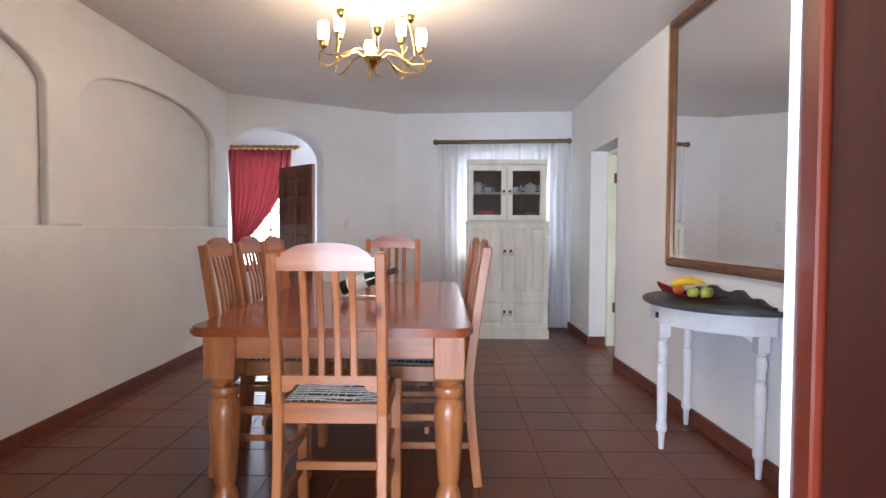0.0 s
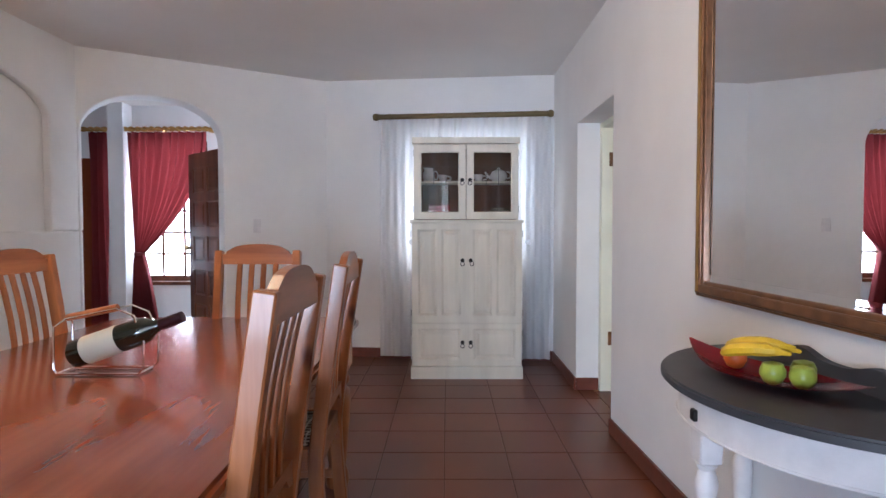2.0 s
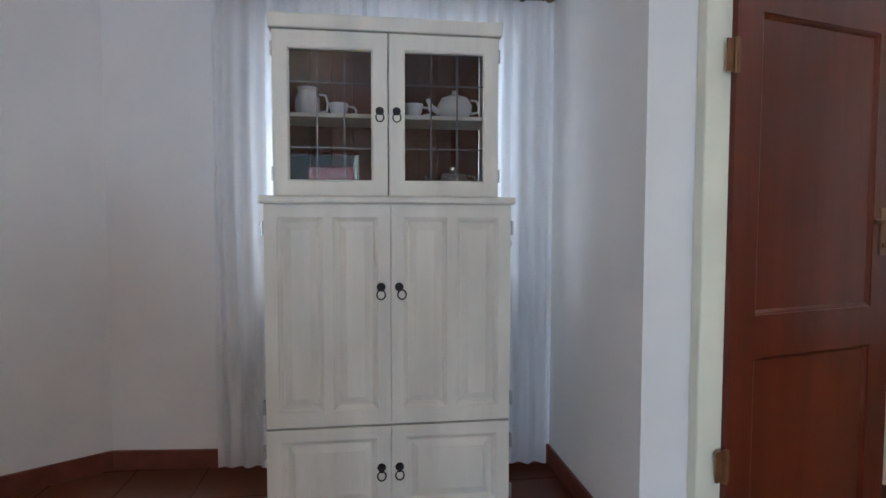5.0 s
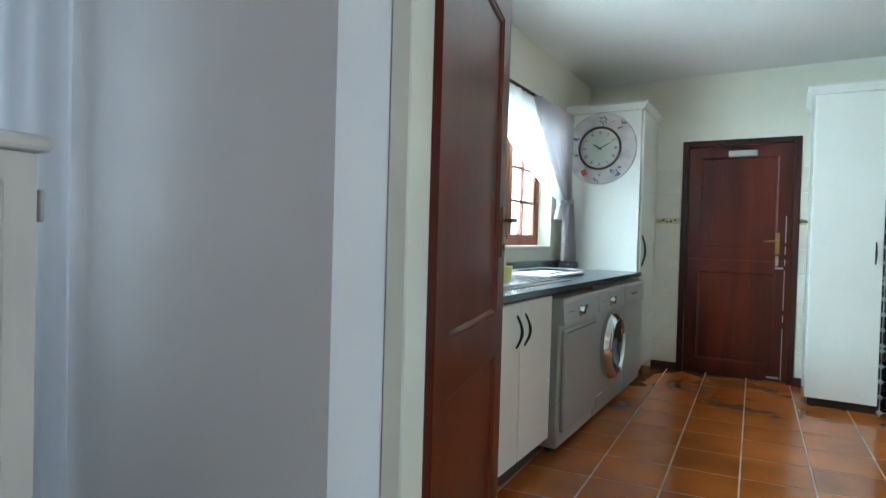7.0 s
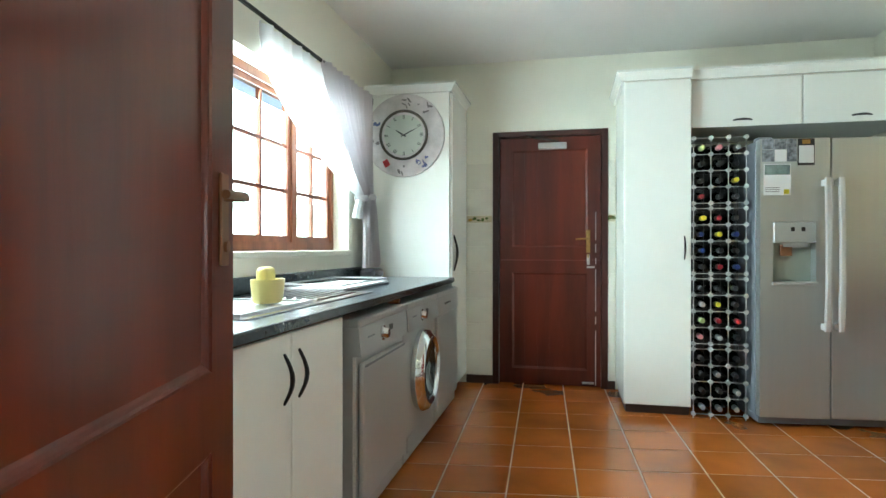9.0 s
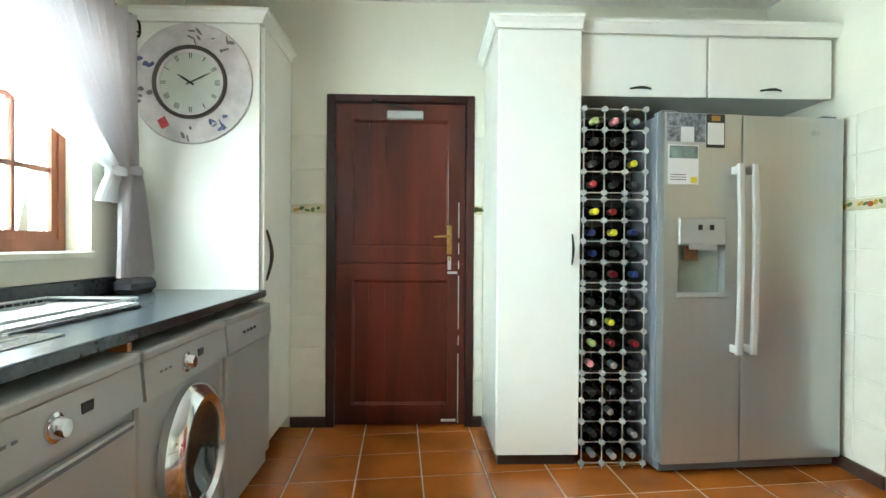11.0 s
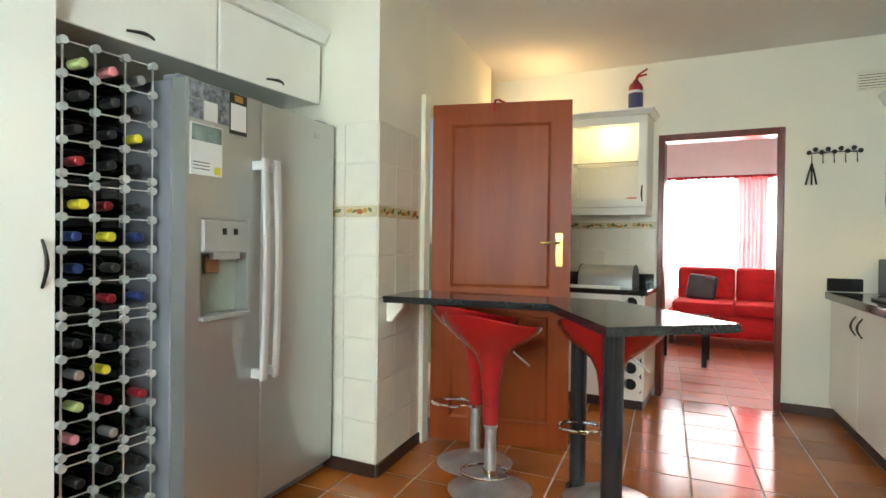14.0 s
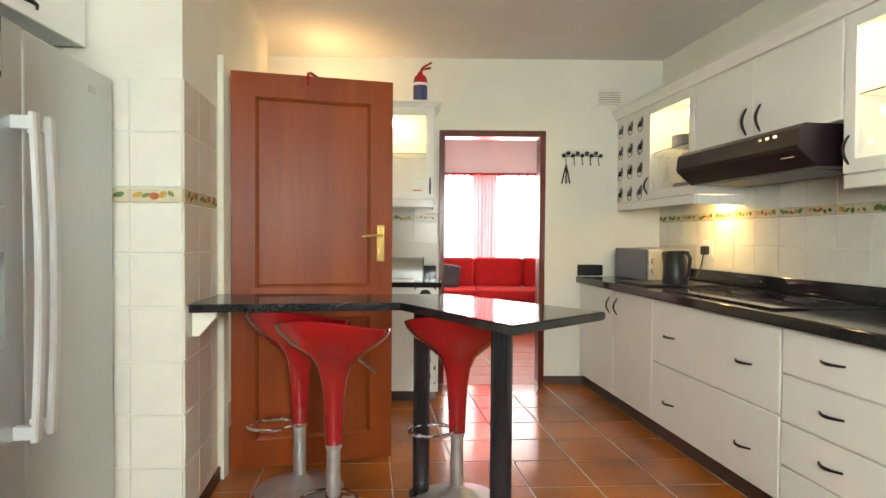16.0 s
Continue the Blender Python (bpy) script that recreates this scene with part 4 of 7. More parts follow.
# upper part with glass doors
UY = 6.552
part("upper_side", B(DX0 + 0.012, DX0 + 0.032, UY + 0.022, 6.85, 1.272, 1.93), M_cup, dr)
part("upper_side", B(DX1 - 0.032, DX1 - 0.012, UY + 0.022, 6.85, 1.272, 1.93), M_cup, dr)
M_backwood = wood("dark_back_boards", (0.06, 0.016, 0.006), (0.12, 0.038, 0.014), 0.6, "z", 14)
# unseen sheet added to stop light leaking between the back boards
part("backing", B(DX0 + 0.034, DX1 - 0.034, 6.849, 6.855, 1.272, 1.93), M_backwood, dr)
for i in range(9):
    w = (DX1 - DX0 - 0.07) / 9
    part("back_board", B(DX0 + 0.035 + i * w, DX0 + 0.035 + (i + 1) * w - 0.003, 6.835, 6.848, 1.272, 1.93, bevel=0.002), M_backwood, dr)
part("crown", B(DX0, DX1, UY - 0.004, 6.86, 1.895, 1.95, bevel=0.006, seg=2), M_cup, dr)
part("upper_floor", B(DX0 + 0.034, DX1 - 0.034, UY + 0.03, 6.83, 1.2725, 1.285), M_backwood, dr)
part("shelf", B(DX0 + 0.034, DX1 - 0.034, UY + 0.04, 6.83, 1.578, 1.594, bevel=0.002), M_cup, dr)
M_lead = mat("lead_came", (0.10, 0.10, 0.10), 0.4, 0.7, vary=0.1)
for a, b, px in ((DX0 + 0.014, mid - 0.002, mid - 0.032), (mid + 0.002, DX1 - 0.014, mid + 0.032)):
    ga, gb, gz0, gz1 = a + 0.062, b - 0.062, 1.339, 1.823
    bm = bmesh.new()
    loops = [[bm.verts.new((x, y, z)) for x, z in ((x0, z0), (x1, z0), (x1, z1), (x0, z1))] for x0, x1, z0, z1, y in (
        (a, b, 1.278, 1.89, UY + 0.022), (a, b, 1.278, 1.89, UY + 0.003), (a + 0.003, b - 0.003, 1.281, 1.887, UY), (ga - 0.008, gb + 0.008, gz0 - 0.008, gz1 + 0.008, UY), (ga, gb, gz0, gz1, UY + 0.006), (ga, gb, gz0, gz1, UY + 0.022))]
    for l0, l1 in zip(loops, loops[1:] + loops[:1]):
        for i in range(4):
            bm.faces.new((l0[i], l0[(i + 1) % 4], l1[(i + 1) % 4], l1[i]))
    d = part("glass_door", bm, M_cup, dr)
    tilt = Matrix.Translation(((ga + gb) / 2, UY + 0.011, 0)) @ Matrix.Rotation(radians(-0.3 if px < mid else -0.4), 4, "Z") @ Matrix.Translation((-(ga + gb) / 2, -UY - 0.011, 0))
    bm = B(ga, gb, UY + 0.010, UY + 0.013, gz0, gz1)
    bmesh.ops.transform(bm, matrix=tilt, verts=bm.verts)
    part("pane", bm, M_glass, d, "clear leaded glass pane")
    cames = [(ga + (gb - ga) * f - 0.002, ga + (gb - ga) * f + 0.002, UY + 0.006, UY + 0.016, gz0, gz1) for f in (1 / 3, 2 / 3)]
    cames += [(ga, gb, UY + 0.0065, UY + 0.0155, gz0 + (gz1 - gz0) * f - 0.002, gz0 + (gz1 - gz0) * f + 0.002) for f in (0.25, 0.75)]
    for q in cames:
        bm = B(*q)
        bmesh.ops.transform(bm, matrix=tilt, verts=bm.verts)
        part("lead_came", bm, M_lead, d)
    ring_pull(d, px, UY, 1.60)
for x in (DX0 - 0.001, DX1 + 0.001):
    for z, y in ((0.18, DY), (0.37, DY), (0.53, DY), (1.16, DY), (1.36, UY), (1.82, UY)):
        xx = x if y == DY else x + (0.013 if x < mid else -0.013)
        part("hinge", B(xx - 0.004, xx + 0.004, y - 0.002, y + 0.016, z - 0.026, z + 0.026, bevel=0.002), M_dullchrome, dr)


def crock(name, label, x, y, z, prof, handle=None, spout=None, mt=M_plate):
    bm = bmesh.new()
    lathe(bm, prof, 20)
    t = thing(name, label, name, pose(x, y, z), "crockery in the dresser")
    part("body", bm, mt, t, smooth=True)
    if handle:
        r, h0, h1 = handle
        bm = bmesh.new()
        tube(bm, [(r, 0, h0), (r + 0.03, 0, h0 + 0.005), (r + 0.035, 0, (h0 + h1) / 2), (r + 0.025, 0, h1 - 0.003), (r, 0, h1)], 0.005, 6)
        part("handle", bm, mt, t, smooth=True)
    if spout:
        bm = bmesh.new()
        tube(bm, [(-spout, 0, 0.03), (-spout - 0.035, 0, 0.055), (-spout - 0.05, 0, 0.085)], 0.011, 8, [1.3, 1, 0.75])
        part("spout", bm, mt, t, smooth=True)


TEAPOT = [(0, 0), (0.045, 0), (0.07, 0.03), (0.072, 0.06), (0.055, 0.09), (0.03, 0.1), (0.012, 0.108), (0.012, 0.12), (0, 0.124)]
JUG = [(0, 0), (0.035, 0), (0.05, 0.03), (0.048, 0.07), (0.035, 0.1), (0.042, 0.115), (0.038, 0.115)]
CUP = [(0, 0), (0.022, 0), (0.035, 0.03), (0.04, 0.06), (0.037, 0.06), (0.03, 0.01), (0, 0.008)]
M_silverpot = mat("silver_plate", (0.5, 0.5, 0.5), 0.18, 1.0, vary=0.15, scale=20)
crock("teapot", "white china teapot on the dresser shelf", 1.21, 6.70, 1.594, TEAPOT, (0.066, 0.03, 0.085), 0.062)
crock("jug", "white china jug on the dresser shelf", 0.62, 6.70, 1.594, JUG, (0.045, 0.02, 0.09))
crock("cup", "white china cup on the dresser shelf", 1.04, 6.69, 1.594, CUP, (0.036, 0.015, 0.05))
crock("cup", "white china cup on the dresser shelf", 0.74, 6.72, 1.594, CUP, (0.036, 0.015, 0.05))
crock("teapot", "small silver teapot in the dresser", 1.20, 6.70, 1.285, TEAPOT, (0.066, 0.03, 0.085), 0.062, M_silverpot)
crock("cup", "gold-rimmed dark cup in the dresser", 1.05, 6.68, 1.285, CUP, (0.036, 0.015, 0.05), None, M_brass)
solid("red_box", B(0.62, 0.80, 6.70, 6.74, 1.285, 1.40, bevel=0.003), M_bowl, "small dark red box in the dresser", "box")

# ---- window with sheers behind the dresser ----
RW = Matrix.Translation((-0.35, 7.22, 0)) @ Matrix.Rotation(math.atan2(-0.2, 2.085), 4, "Z")
w1 = thing("window_1", "white framed dining room window behind the sheers", "window", RW, kind="structure")
bm = bmesh.new()
for q in ((0.77, 0.82, 0.93, 2.03), (1.79, 1.84, 0.93, 2.03), (0.82, 1.79, 0.93, 0.98), (0.82, 1.79, 1.98, 2.03), (1.29, 1.33, 0.98, 1.98)):
    box(bm, q[0], q[1], 0.10, 0.15, q[2], q[3])
part("window_frame", bm, M_frame_cream, w1)
pn = part("pane", B(0.82, 1.79, 0.122, 0.126, 0.98, 1.98), M_glass, w1)
pn.visible_shadow = False
rod = thing("curtain_rod", "dark gilt wooden curtain pole with ball ends", "curtain rod", RW)
bm = bmesh.new()
cyl(bm, (0.50, -0.10, 2.21), (2.05, -0.10, 2.21), 0.024, n=16)
part("pole", bm, M_rod, rod, smooth=True)
for x, s in ((0.50, -1), (2.05, 1)):
    bm = bmesh.new()
    lathe(bm, [(0, 0.035), (0.022, 0.03), (0.033, 0.012), (0.033, -0.005), (0.022, -0.02), (0.028, -0.026), (0.022, -0.034)], 16, Matrix.Translation((x, -0.10, 2.21)) @ Matrix.Rotation(radians(90 * s), 4, "Y"))
    part("finial", bm, M_rod, rod, smooth=True)
for x in (0.62, 1.93):
    part("bracket", B(x - 0.012, x + 0.012, -0.12, 0.0, 2.19, 2.235, bevel=0.003), M_rod, rod)
curtain("sheer_curtain", 0.52, 1.20, 2.20, 0.03, M_net, "white sheer curtain hanging to the floor", RW @ Matrix.Translation((0, -0.075, 0)), folds=9, amp=0.012)
curtain("sheer_curtain", 1.22, 2.06, 2.20, 0.03, M_net, "white sheer curtain hanging to the floor", RW @ Matrix.Translation((0, -0.075, 0)), folds=11, amp=0.012)
for x in (0.82, 1.86):
    bm = bmesh.new()
    cyl(bm, (x, -0.005, 1.08), (x, -0.11, 1.08), 0.011, n=10)
    cyl(bm, (x, -0.11, 1.08), (x, -0.122, 1.08), 0.024, n=14)
    solid("curtain_holdback", bm, M_dullchrome, "small metal curtain holdback on the wall", "holdback", m=RW)
# light switch on the arch wall
AR = Matrix.Translation((*NW, 0)) @ Matrix.Rotation(math.atan2(MID[1] - NW[1], MID[0] - NW[0]), 4, "Z")
sw = thing("light_switch", "white double light switch beside the arch", "switch", AR)
part("plate", B(1.30, 1.37, -0.008, 0, 1.17, 1.29, bevel=0.003), M_whitepaint, sw)
part("rocker", B(1.315, 1.355, -0.012, -0.008, 1.20, 1.26, bevel=0.002), M_whitepaint, sw)

# ---- foyer beyond the arch ----
solid("floor_foyer", B(-5.0, 0.3, 6.45, 9.6, -0.1, -0.012), M_dtile, "brown tiled foyer floor", "floor", "structure")
wall("wall_foyer_north", (-5.0, 8.4), (0.3, 8.4), 0.2, 0, 2.6, M_plaster, "white foyer wall with windows", [(1.95, 2.02, 0.5, 2.2), (2.20, 3.05, 0.6, 2.2)])
wall("wall_foyer_west", (-4.6, 5.6), (-4.6, 8.4), 0.2, 0, 2.6, M_plaster, "white foyer wall")
wall("wall_foyer_south", (-2.09, 6.05), (-4.7, 6.05), 0.0 + 0.2, 0, 2.6, M_plaster, "white foyer wall")
# this doorway is added out of view to go with the fill lamp
wall("wall_foyer_east", (-0.2, 8.4), (-0.2, 7.3), 0.2, 0, 2.6, M_plaster, "white foyer wall with an unseen added doorway", [(0.1, 1.0, 0, 2.05)])
solid("ceiling_foyer", B(-5.0, 0.3, 6.2, 8.6, 2.6, 2.7), M_ceiling, "off-white foyer ceiling", "ceiling", "structure")
w3 = thing("window_3", "dark framed cottage-pane foyer window", "window", kind="structure")
bm = bmesh.new()
for q in ((-2.80, -2.755, 0.6, 2.2), (-2.0, -1.95, 0.6, 2.2), (-2.755, -2.0, 0.6, 0.665), (-2.755, -2.0, 2.15, 2.2)):
    box(bm, q[0], q[1], 8.44, 8.49, q[2], q[3])
for i in range(1, 3):
    box(bm, -2.755 + i * 0.2517 - 0.012, -2.755 + i * 0.2517 + 0.012, 8.455, 8.475, 0.665, 2.15)
for i in range(1, 6):
    box(bm, -2.755, -2.0, 8.457, 8.473, 0.665 + i * 0.2475 - 0.012, 0.665 + i * 0.2475 + 0.012)
part("window_frame", bm, M_walnut, w3)
part("window_sill", B(-2.84, -1.91, 8.36, 8.44, 0.56, 0.6, bevel=0.004), M_walnut, w3)
p = part("pane", B(-2.755, -2.0, 8.463, 8.467, 0.665, 2.15), M_glass, w3)
p.visible_shadow = False
curtain("red_curtain", -2.785, -1.90, 2.28, 0.02, M_curtain, "dark red drape tied back beside the window", pose(0, 8.26, 0), waist=(-2.67, 0.92), folds=10, amp=0.035, ease=2.0, lean=0.06)
curtain("red_curtain", -3.22, -3.02, 2.28, 0.02, M_curtain, "dark red drape hanging straight", pose(0, 8.26, 0), folds=3, amp=0.035)
solid("foyer_pier", B(-2.975, -2.80, 8.20, 8.395, 0, 2.598, bevel=0.006), M_plaster, "white plastered pier between the foyer windows", "pier", "structure")
fr = thing("gilt_curtain_rod", "gilded rope-twist curtain pole in the foyer", "curtain rod")
bm = bmesh.new()
for ph in (0, math.pi):
    tube(bm, [(-3.75 + i * 0.012, 8.24 + 0.014 * math.cos(i * 0.5 + ph), 2.31 + 0.014 * math.sin(i * 0.5 + ph)) for i in range(165)], 0.016, 6)
part("pole", bm, M_gold, fr, smooth=True)
part("bracket", B(-3.55, -3.52, 8.24, 8.40, 2.29, 2.33), M_gold, fr)
part("bracket", B(-1.90, -1.87, 8.24, 8.40, 2.29, 2.33), M_gold, fr)
pf = panel_leaf("front_door", "brown ten-panel wooden door standing open in the foyer", 0.82, 2.0, M_walnut,
                [(0.1 + 0.34 * i, 0.38 + 0.34 * i, 0.14 + 0.36 * r, 0.41 + 0.36 * r) for i in (0, 1) for r in range(5)], Matrix.Translation((-1.42, 7.52, 0)) @ Matrix.Rotation(radians(136), 4, "Z"))
bm = bmesh.new()
for s in (-1, 1):
    lathe(bm, [(0.012, 0), (0.012, 0.03), (0.027, 0.045), (0.029, 0.06), (0.02, 0.072), (0, 0.074)], 16, Matrix.Translation((0.75, s * 0.021, 1.0)) @ Matrix.Rotation(radians(-90 * s), 4, "X"))
part("door_knob", bm, M_brass, pf, "round brass knob", True)
rd = panel_leaf("wooden_door", "red-brown two-panel timber door in the foyer", 0.9, 2.0, M_door2, [(0.1, 0.8, 0.2, 0.8), (0.1, 0.8, 0.95, 1.85)], pose(-4.15, 8.36, 0), both=False)
# END_DINING
# ---- kitchen: doorways and trims ----
def box_thing(name, label, cat, q, material, bevel=0.003, group=""):
    return solid(name, B(*q, bevel=bevel), material, label, cat, group=group)


for nm, a, b in (("skirting_east", (6.42, 6.38), (6.42, 6.16)), ("skirting_east_b", (6.42, 5.27), (6.42, 5.21)), ("skirting_pillar_north", (6.4, 3.44), (5.45, 3.44)),
                 ("skirting_pillar_west", (5.45, 3.44), (5.525, 2.87)), ("skirting_south", (3.60, 1.05), (3.22, 1.05))):
    skirting(nm, a, b, M_kskirt, 0.065, "dark brown kitchen skirting")

# stable door to the outside
sf = thing("stable_door_frame", "dark brown timber frame of the stable door", "door frame", kind="structure")
part("jamb", B(6.405, 6.49, 6.115, 6.165, 0, 2.03, bevel=0.003), M_darkwood, sf)
part("jamb", B(6.405, 6.49, 5.265, 5.315, 0, 2.03, bevel=0.003), M_darkwood, sf)
part("head", B(6.405, 6.49, 5.315, 6.115, 1.985, 2.03, bevel=0.003), M_darkwood, sf)
sd = thing("stable_door", "dark red mahogany stable door with brass handle, closed", "door", Matrix.Translation((6.43, 6.11, 0)) @ Matrix.Rotation(radians(-90), 4, "Z"))
W = 0.79
for nm, z0, z1 in (("lower_leaf", 0.012, 1.0), ("upper_leaf", 1.005, 1.98)):
    bm = bmesh.new()
    framed(bm, 0.0, W, z0, z1, 0.0, 0.04, [(0.10, W - 0.10, z0 + (0.12 if z0 < 1 else 0.10), z1 - 0.10)], 0.012, raised=False)
    for i in range(1, 6):
        x = 0.10 + (W - 0.2) * i / 6
        box(bm, x - 0.002, x + 0.002, 0.008, 0.013, z0 + 0.12, z1 - 0.10)
    part(nm, bm, M_stable, sd)
hp = part("backplate", B(W - 0.11, W - 0.078, -0.006, 0.0, 1.06, 1.24, bevel=0.004), M_oldbrass, sd)
part("lock_plate", B(W - 0.105, W - 0.083, -0.005, 0.0, 0.965, 1.045, bevel=0.003), M_dullchrome, sd)
part("latch", B(W - 0.105, W - 0.045, -0.012, 0.0, 0.94, 0.955, bevel=0.002), M_dullchrome, sd)
bm = bmesh.new()
tube(bm, [(W - 0.095, 0, 1.17), (W - 0.095, -0.045, 1.17), (W - 0.14, -0.05, 1.17), (W - 0.19, -0.046, 1.165)], 0.007, 8)
part("lever", bm, M_oldbrass, hp, smooth=True)
part("key", B(W - 0.10, W - 0.09, -0.03, -0.006, 1.02, 1.05), M_brass, hp)
# bright strips paint the broken daylight that leaks through the door gap
for z0, z1 in ((0.02, 0.45), (0.50, 0.56), (0.60, 0.93), (0.97, 1.02), (1.06, 1.13), (1.16, 1.38)):
    part("bolt", B(W - 0.040, W - 0.033, -0.008, 0.0, z0, z1, bevel=0.002), M_dullchrome, sd, "bright strip painted for daylight in the door gap")
# unseen board added behind both leaves to block light through the gaps
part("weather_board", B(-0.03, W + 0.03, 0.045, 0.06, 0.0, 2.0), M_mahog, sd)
part("drop_bolt", B(W - 0.14, W - 0.05, -0.014, 0.0, 0.03, 0.045, bevel=0.002), M_dullchrome, sd)
cl = thing("door_closer", "grey metal door closer with folding arm", "door closer", Matrix.Translation((6.43, 6.11, 0)) @ Matrix.Rotation(radians(-90), 4, "Z"))
part("body", B(0.31, 0.53, -0.05, 0.0, 1.88, 1.93, bevel=0.006), M_silver, cl)
bm = bmesh.new()
tube(bm, [(0.47, -0.03, 1.94), (0.28, -0.08, 1.965), (0.22, -0.02, 2.0)], 0.008, 6)
part("arm", bm, M_iron, cl)

# open orange-brown door by the bar
D2 = Vector((4.71 - 5.49, 2.60 - 2.80, 0))
d2 = panel_leaf("varnished_door", "orange-brown varnished two-panel door standing open", D2.length, 1.99, M_door2,
                [(0.115, D2.length - 0.115, 0.15, 0.765), (0.115, D2.length - 0.115, 0.92, 1.87)],
                Matrix.Translation((5.49, 2.80, 0)) @ Matrix.Rotation(math.atan2(D2.y, D2.x), 4, "Z"), raised=False)
lever_handle(d2, D2.length - 0.062, 1.145, -0.021, -1, M_brass, 0.19, 0.10)
lever_handle(d2, D2.length - 0.062, 1.145, 0.021, 1, M_brass, 0.19, 0.10)
hk = thing("over_door_hook", "red plastic hook over the door's top edge", "hook", Matrix.Translation((5.49, 2.80, 0)) @ Matrix.Rotation(math.atan2(D2.y, D2.x), 4, "Z"))
bm = bmesh.new()
tube(bm, [(0.37, -0.03, 1.94), (0.37, -0.03, 2.0), (0.38, 0.0, 2.012), (0.42, 0.03, 2.0), (0.42, 0.03, 1.94)], 0.008, 6)
part("hook", bm, M_red, hk)
fs = thing("white_door_frame", "white painted frame beside the varnished door", "door frame", kind="structure")
part("jamb", B(5.49, 5.53, 2.835, 2.90, 0, 2.04, bevel=0.003), M_frame_cream, fs)
lf = thing("living_door_frame", "dark red timber frame of the living room doorway", "door frame", kind="structure")
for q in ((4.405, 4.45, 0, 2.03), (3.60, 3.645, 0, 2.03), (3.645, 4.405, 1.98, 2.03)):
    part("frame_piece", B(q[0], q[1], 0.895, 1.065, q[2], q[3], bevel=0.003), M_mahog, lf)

# ---- kitchen window ----
w2 = thing("window_2", "red-brown timber cottage-pane kitchen window", "window", kind="structure")
WX0, WX1, WZ0, WZ1 = 3.30, 5.44, 1.08, 2.02
bm = bmesh.new()
for q in ((WX0, WX0 + 0.045, WZ0, WZ1), (WX1 - 0.045, WX1, WZ0, WZ1), (WX0 + 0.045, WX1 - 0.045, WZ0, WZ0 + 0.05), (WX0 + 0.045, WX1 - 0.045, WZ1 - 0.05, WZ1), (3.855, 3.905, WZ0 + 0.05, WZ1 - 0.05), (4.835, 4.885, WZ0 + 0.05, WZ1 - 0.05)):
    box(bm, q[0], q[1], 7.13, 7.19, q[2], q[3])
part("window_frame", bm, M_winwood, w2)
for a, b, cols in ((3.345, 3.855, 2), (3.905, 4.835, 3), (4.885, 5.395, 2)):
    sash = bmesh.new()
    for q in ((a, a + 0.035, 1.13, 1.97), (b - 0.035, b, 1.13, 1.97), (a + 0.035, b - 0.035, 1.13, 1.165), (a + 0.035, b - 0.035, 1.935, 1.97)):
        box(sash, q[0], q[1], 7.14, 7.178, q[2], q[3])
    so = part("sash", sash, M_winwood, w2)
    for i in range(1, cols):
        x = a + 0.035 + (b - a - 0.07) * i / cols
        part("glazing_bar", B(x - 0.01, x + 0.01, 7.145, 7.172, 1.165, 1.935), M_winwood, so)
    for i in range(1, 3):
        z = 1.165 + 0.77 * i / 3
        part("glazing_bar", B(a + 0.035, b - 0.035, 7.1455, 7.1715, z - 0.01, z + 0.01), M_winwood, so)
    p = part("pane", B(a + 0.035, b - 0.035, 7.157, 7.160, 1.165, 1.935), M_glass, so)
    p.visible_shadow = False
part("window_sill", B(3.30, 5.44, 7.0, 7.13, 1.05, 1.082, bevel=0.005), M_cream, w2)
part("window_board", B(3.30, 5.44, 7.14, 7.20, 2.02, 2.06), M_iron, w2, "dark roller blind casing")
kr = thing("kitchen_curtain_rod", "black iron curtain rod with scroll end", "curtain rod")
bm = bmesh.new()
cyl(bm, (3.0, 6.95, 2.17), (5.66, 6.95, 2.17), 0.011, n=10)
part("pole", bm, M_iron, kr)
bm = bmesh.new()
tube(bm, [(5.66 + 0.035 - 0.035 * math.cos(a) * (1 - a / 14), 6.95, 2.17 - 0.05 * math.sin(a) * (1 - a / 14) - 0.02) for a in [i * 0.5 for i in range(17)]], 0.006, 6)
cyl(bm, (5.62, 6.95, 2.17), (5.67, 6.95, 2.17), 0.02, 0.008, n=10)
part("scroll_finial", bm, M_iron, kr, smooth=True)
for x in (3.1, 5.60):
    part("bracket", B(x - 0.01, x + 0.01, 6.95, 7.02, 2.155, 2.185), M_iron, kr)
curtain("kitchen_curtain", 4.82, 5.62, 2.17, 0.96, M_greynet, "grey satin curtain tied back at the kitchen window", pose(0, 6.93, 0), waist=(5.60, 1.45), folds=9, amp=0.022, lean=0.05)
curtain("kitchen_sheer", 4.2, 5.40, 2.16, 1.30, M_net, "white sheer swept aside at the kitchen window", pose(0, 6.965, 0), waist=(5.54, 1.44), folds=12, amp=0.018, ease=2.2)
curtain("kitchen_curtain", 3.06, 3.46, 2.17, 0.96, M_greynet, "grey satin curtain tied back at the kitchen window", pose(0, 6.93, 0), waist=(3.16, 1.45), folds=6, amp=0.022)
box_thing("curtain_hem_weight", "dark folded cloth under the curtain", "cloth", (5.50, 5.72, 6.86, 6.97, 0.888, 0.955), M_slate, 0.02)

# ---- north worktop and what stands under and on it ----
solid("worktop_north", B(2.1, 5.80, 6.36, 7.02, 0.852, 0.888, bevel=0.006, seg=2), M_granite, "dark blue-grey laminate worktop under the window", "worktop")
M_worktop = mat("blue_grey_worktop", (0.035, 0.042, 0.05), 0.22, vary=0.3, scale=60)
bpy.data.objects["worktop_north"].data.materials[0] = M_worktop
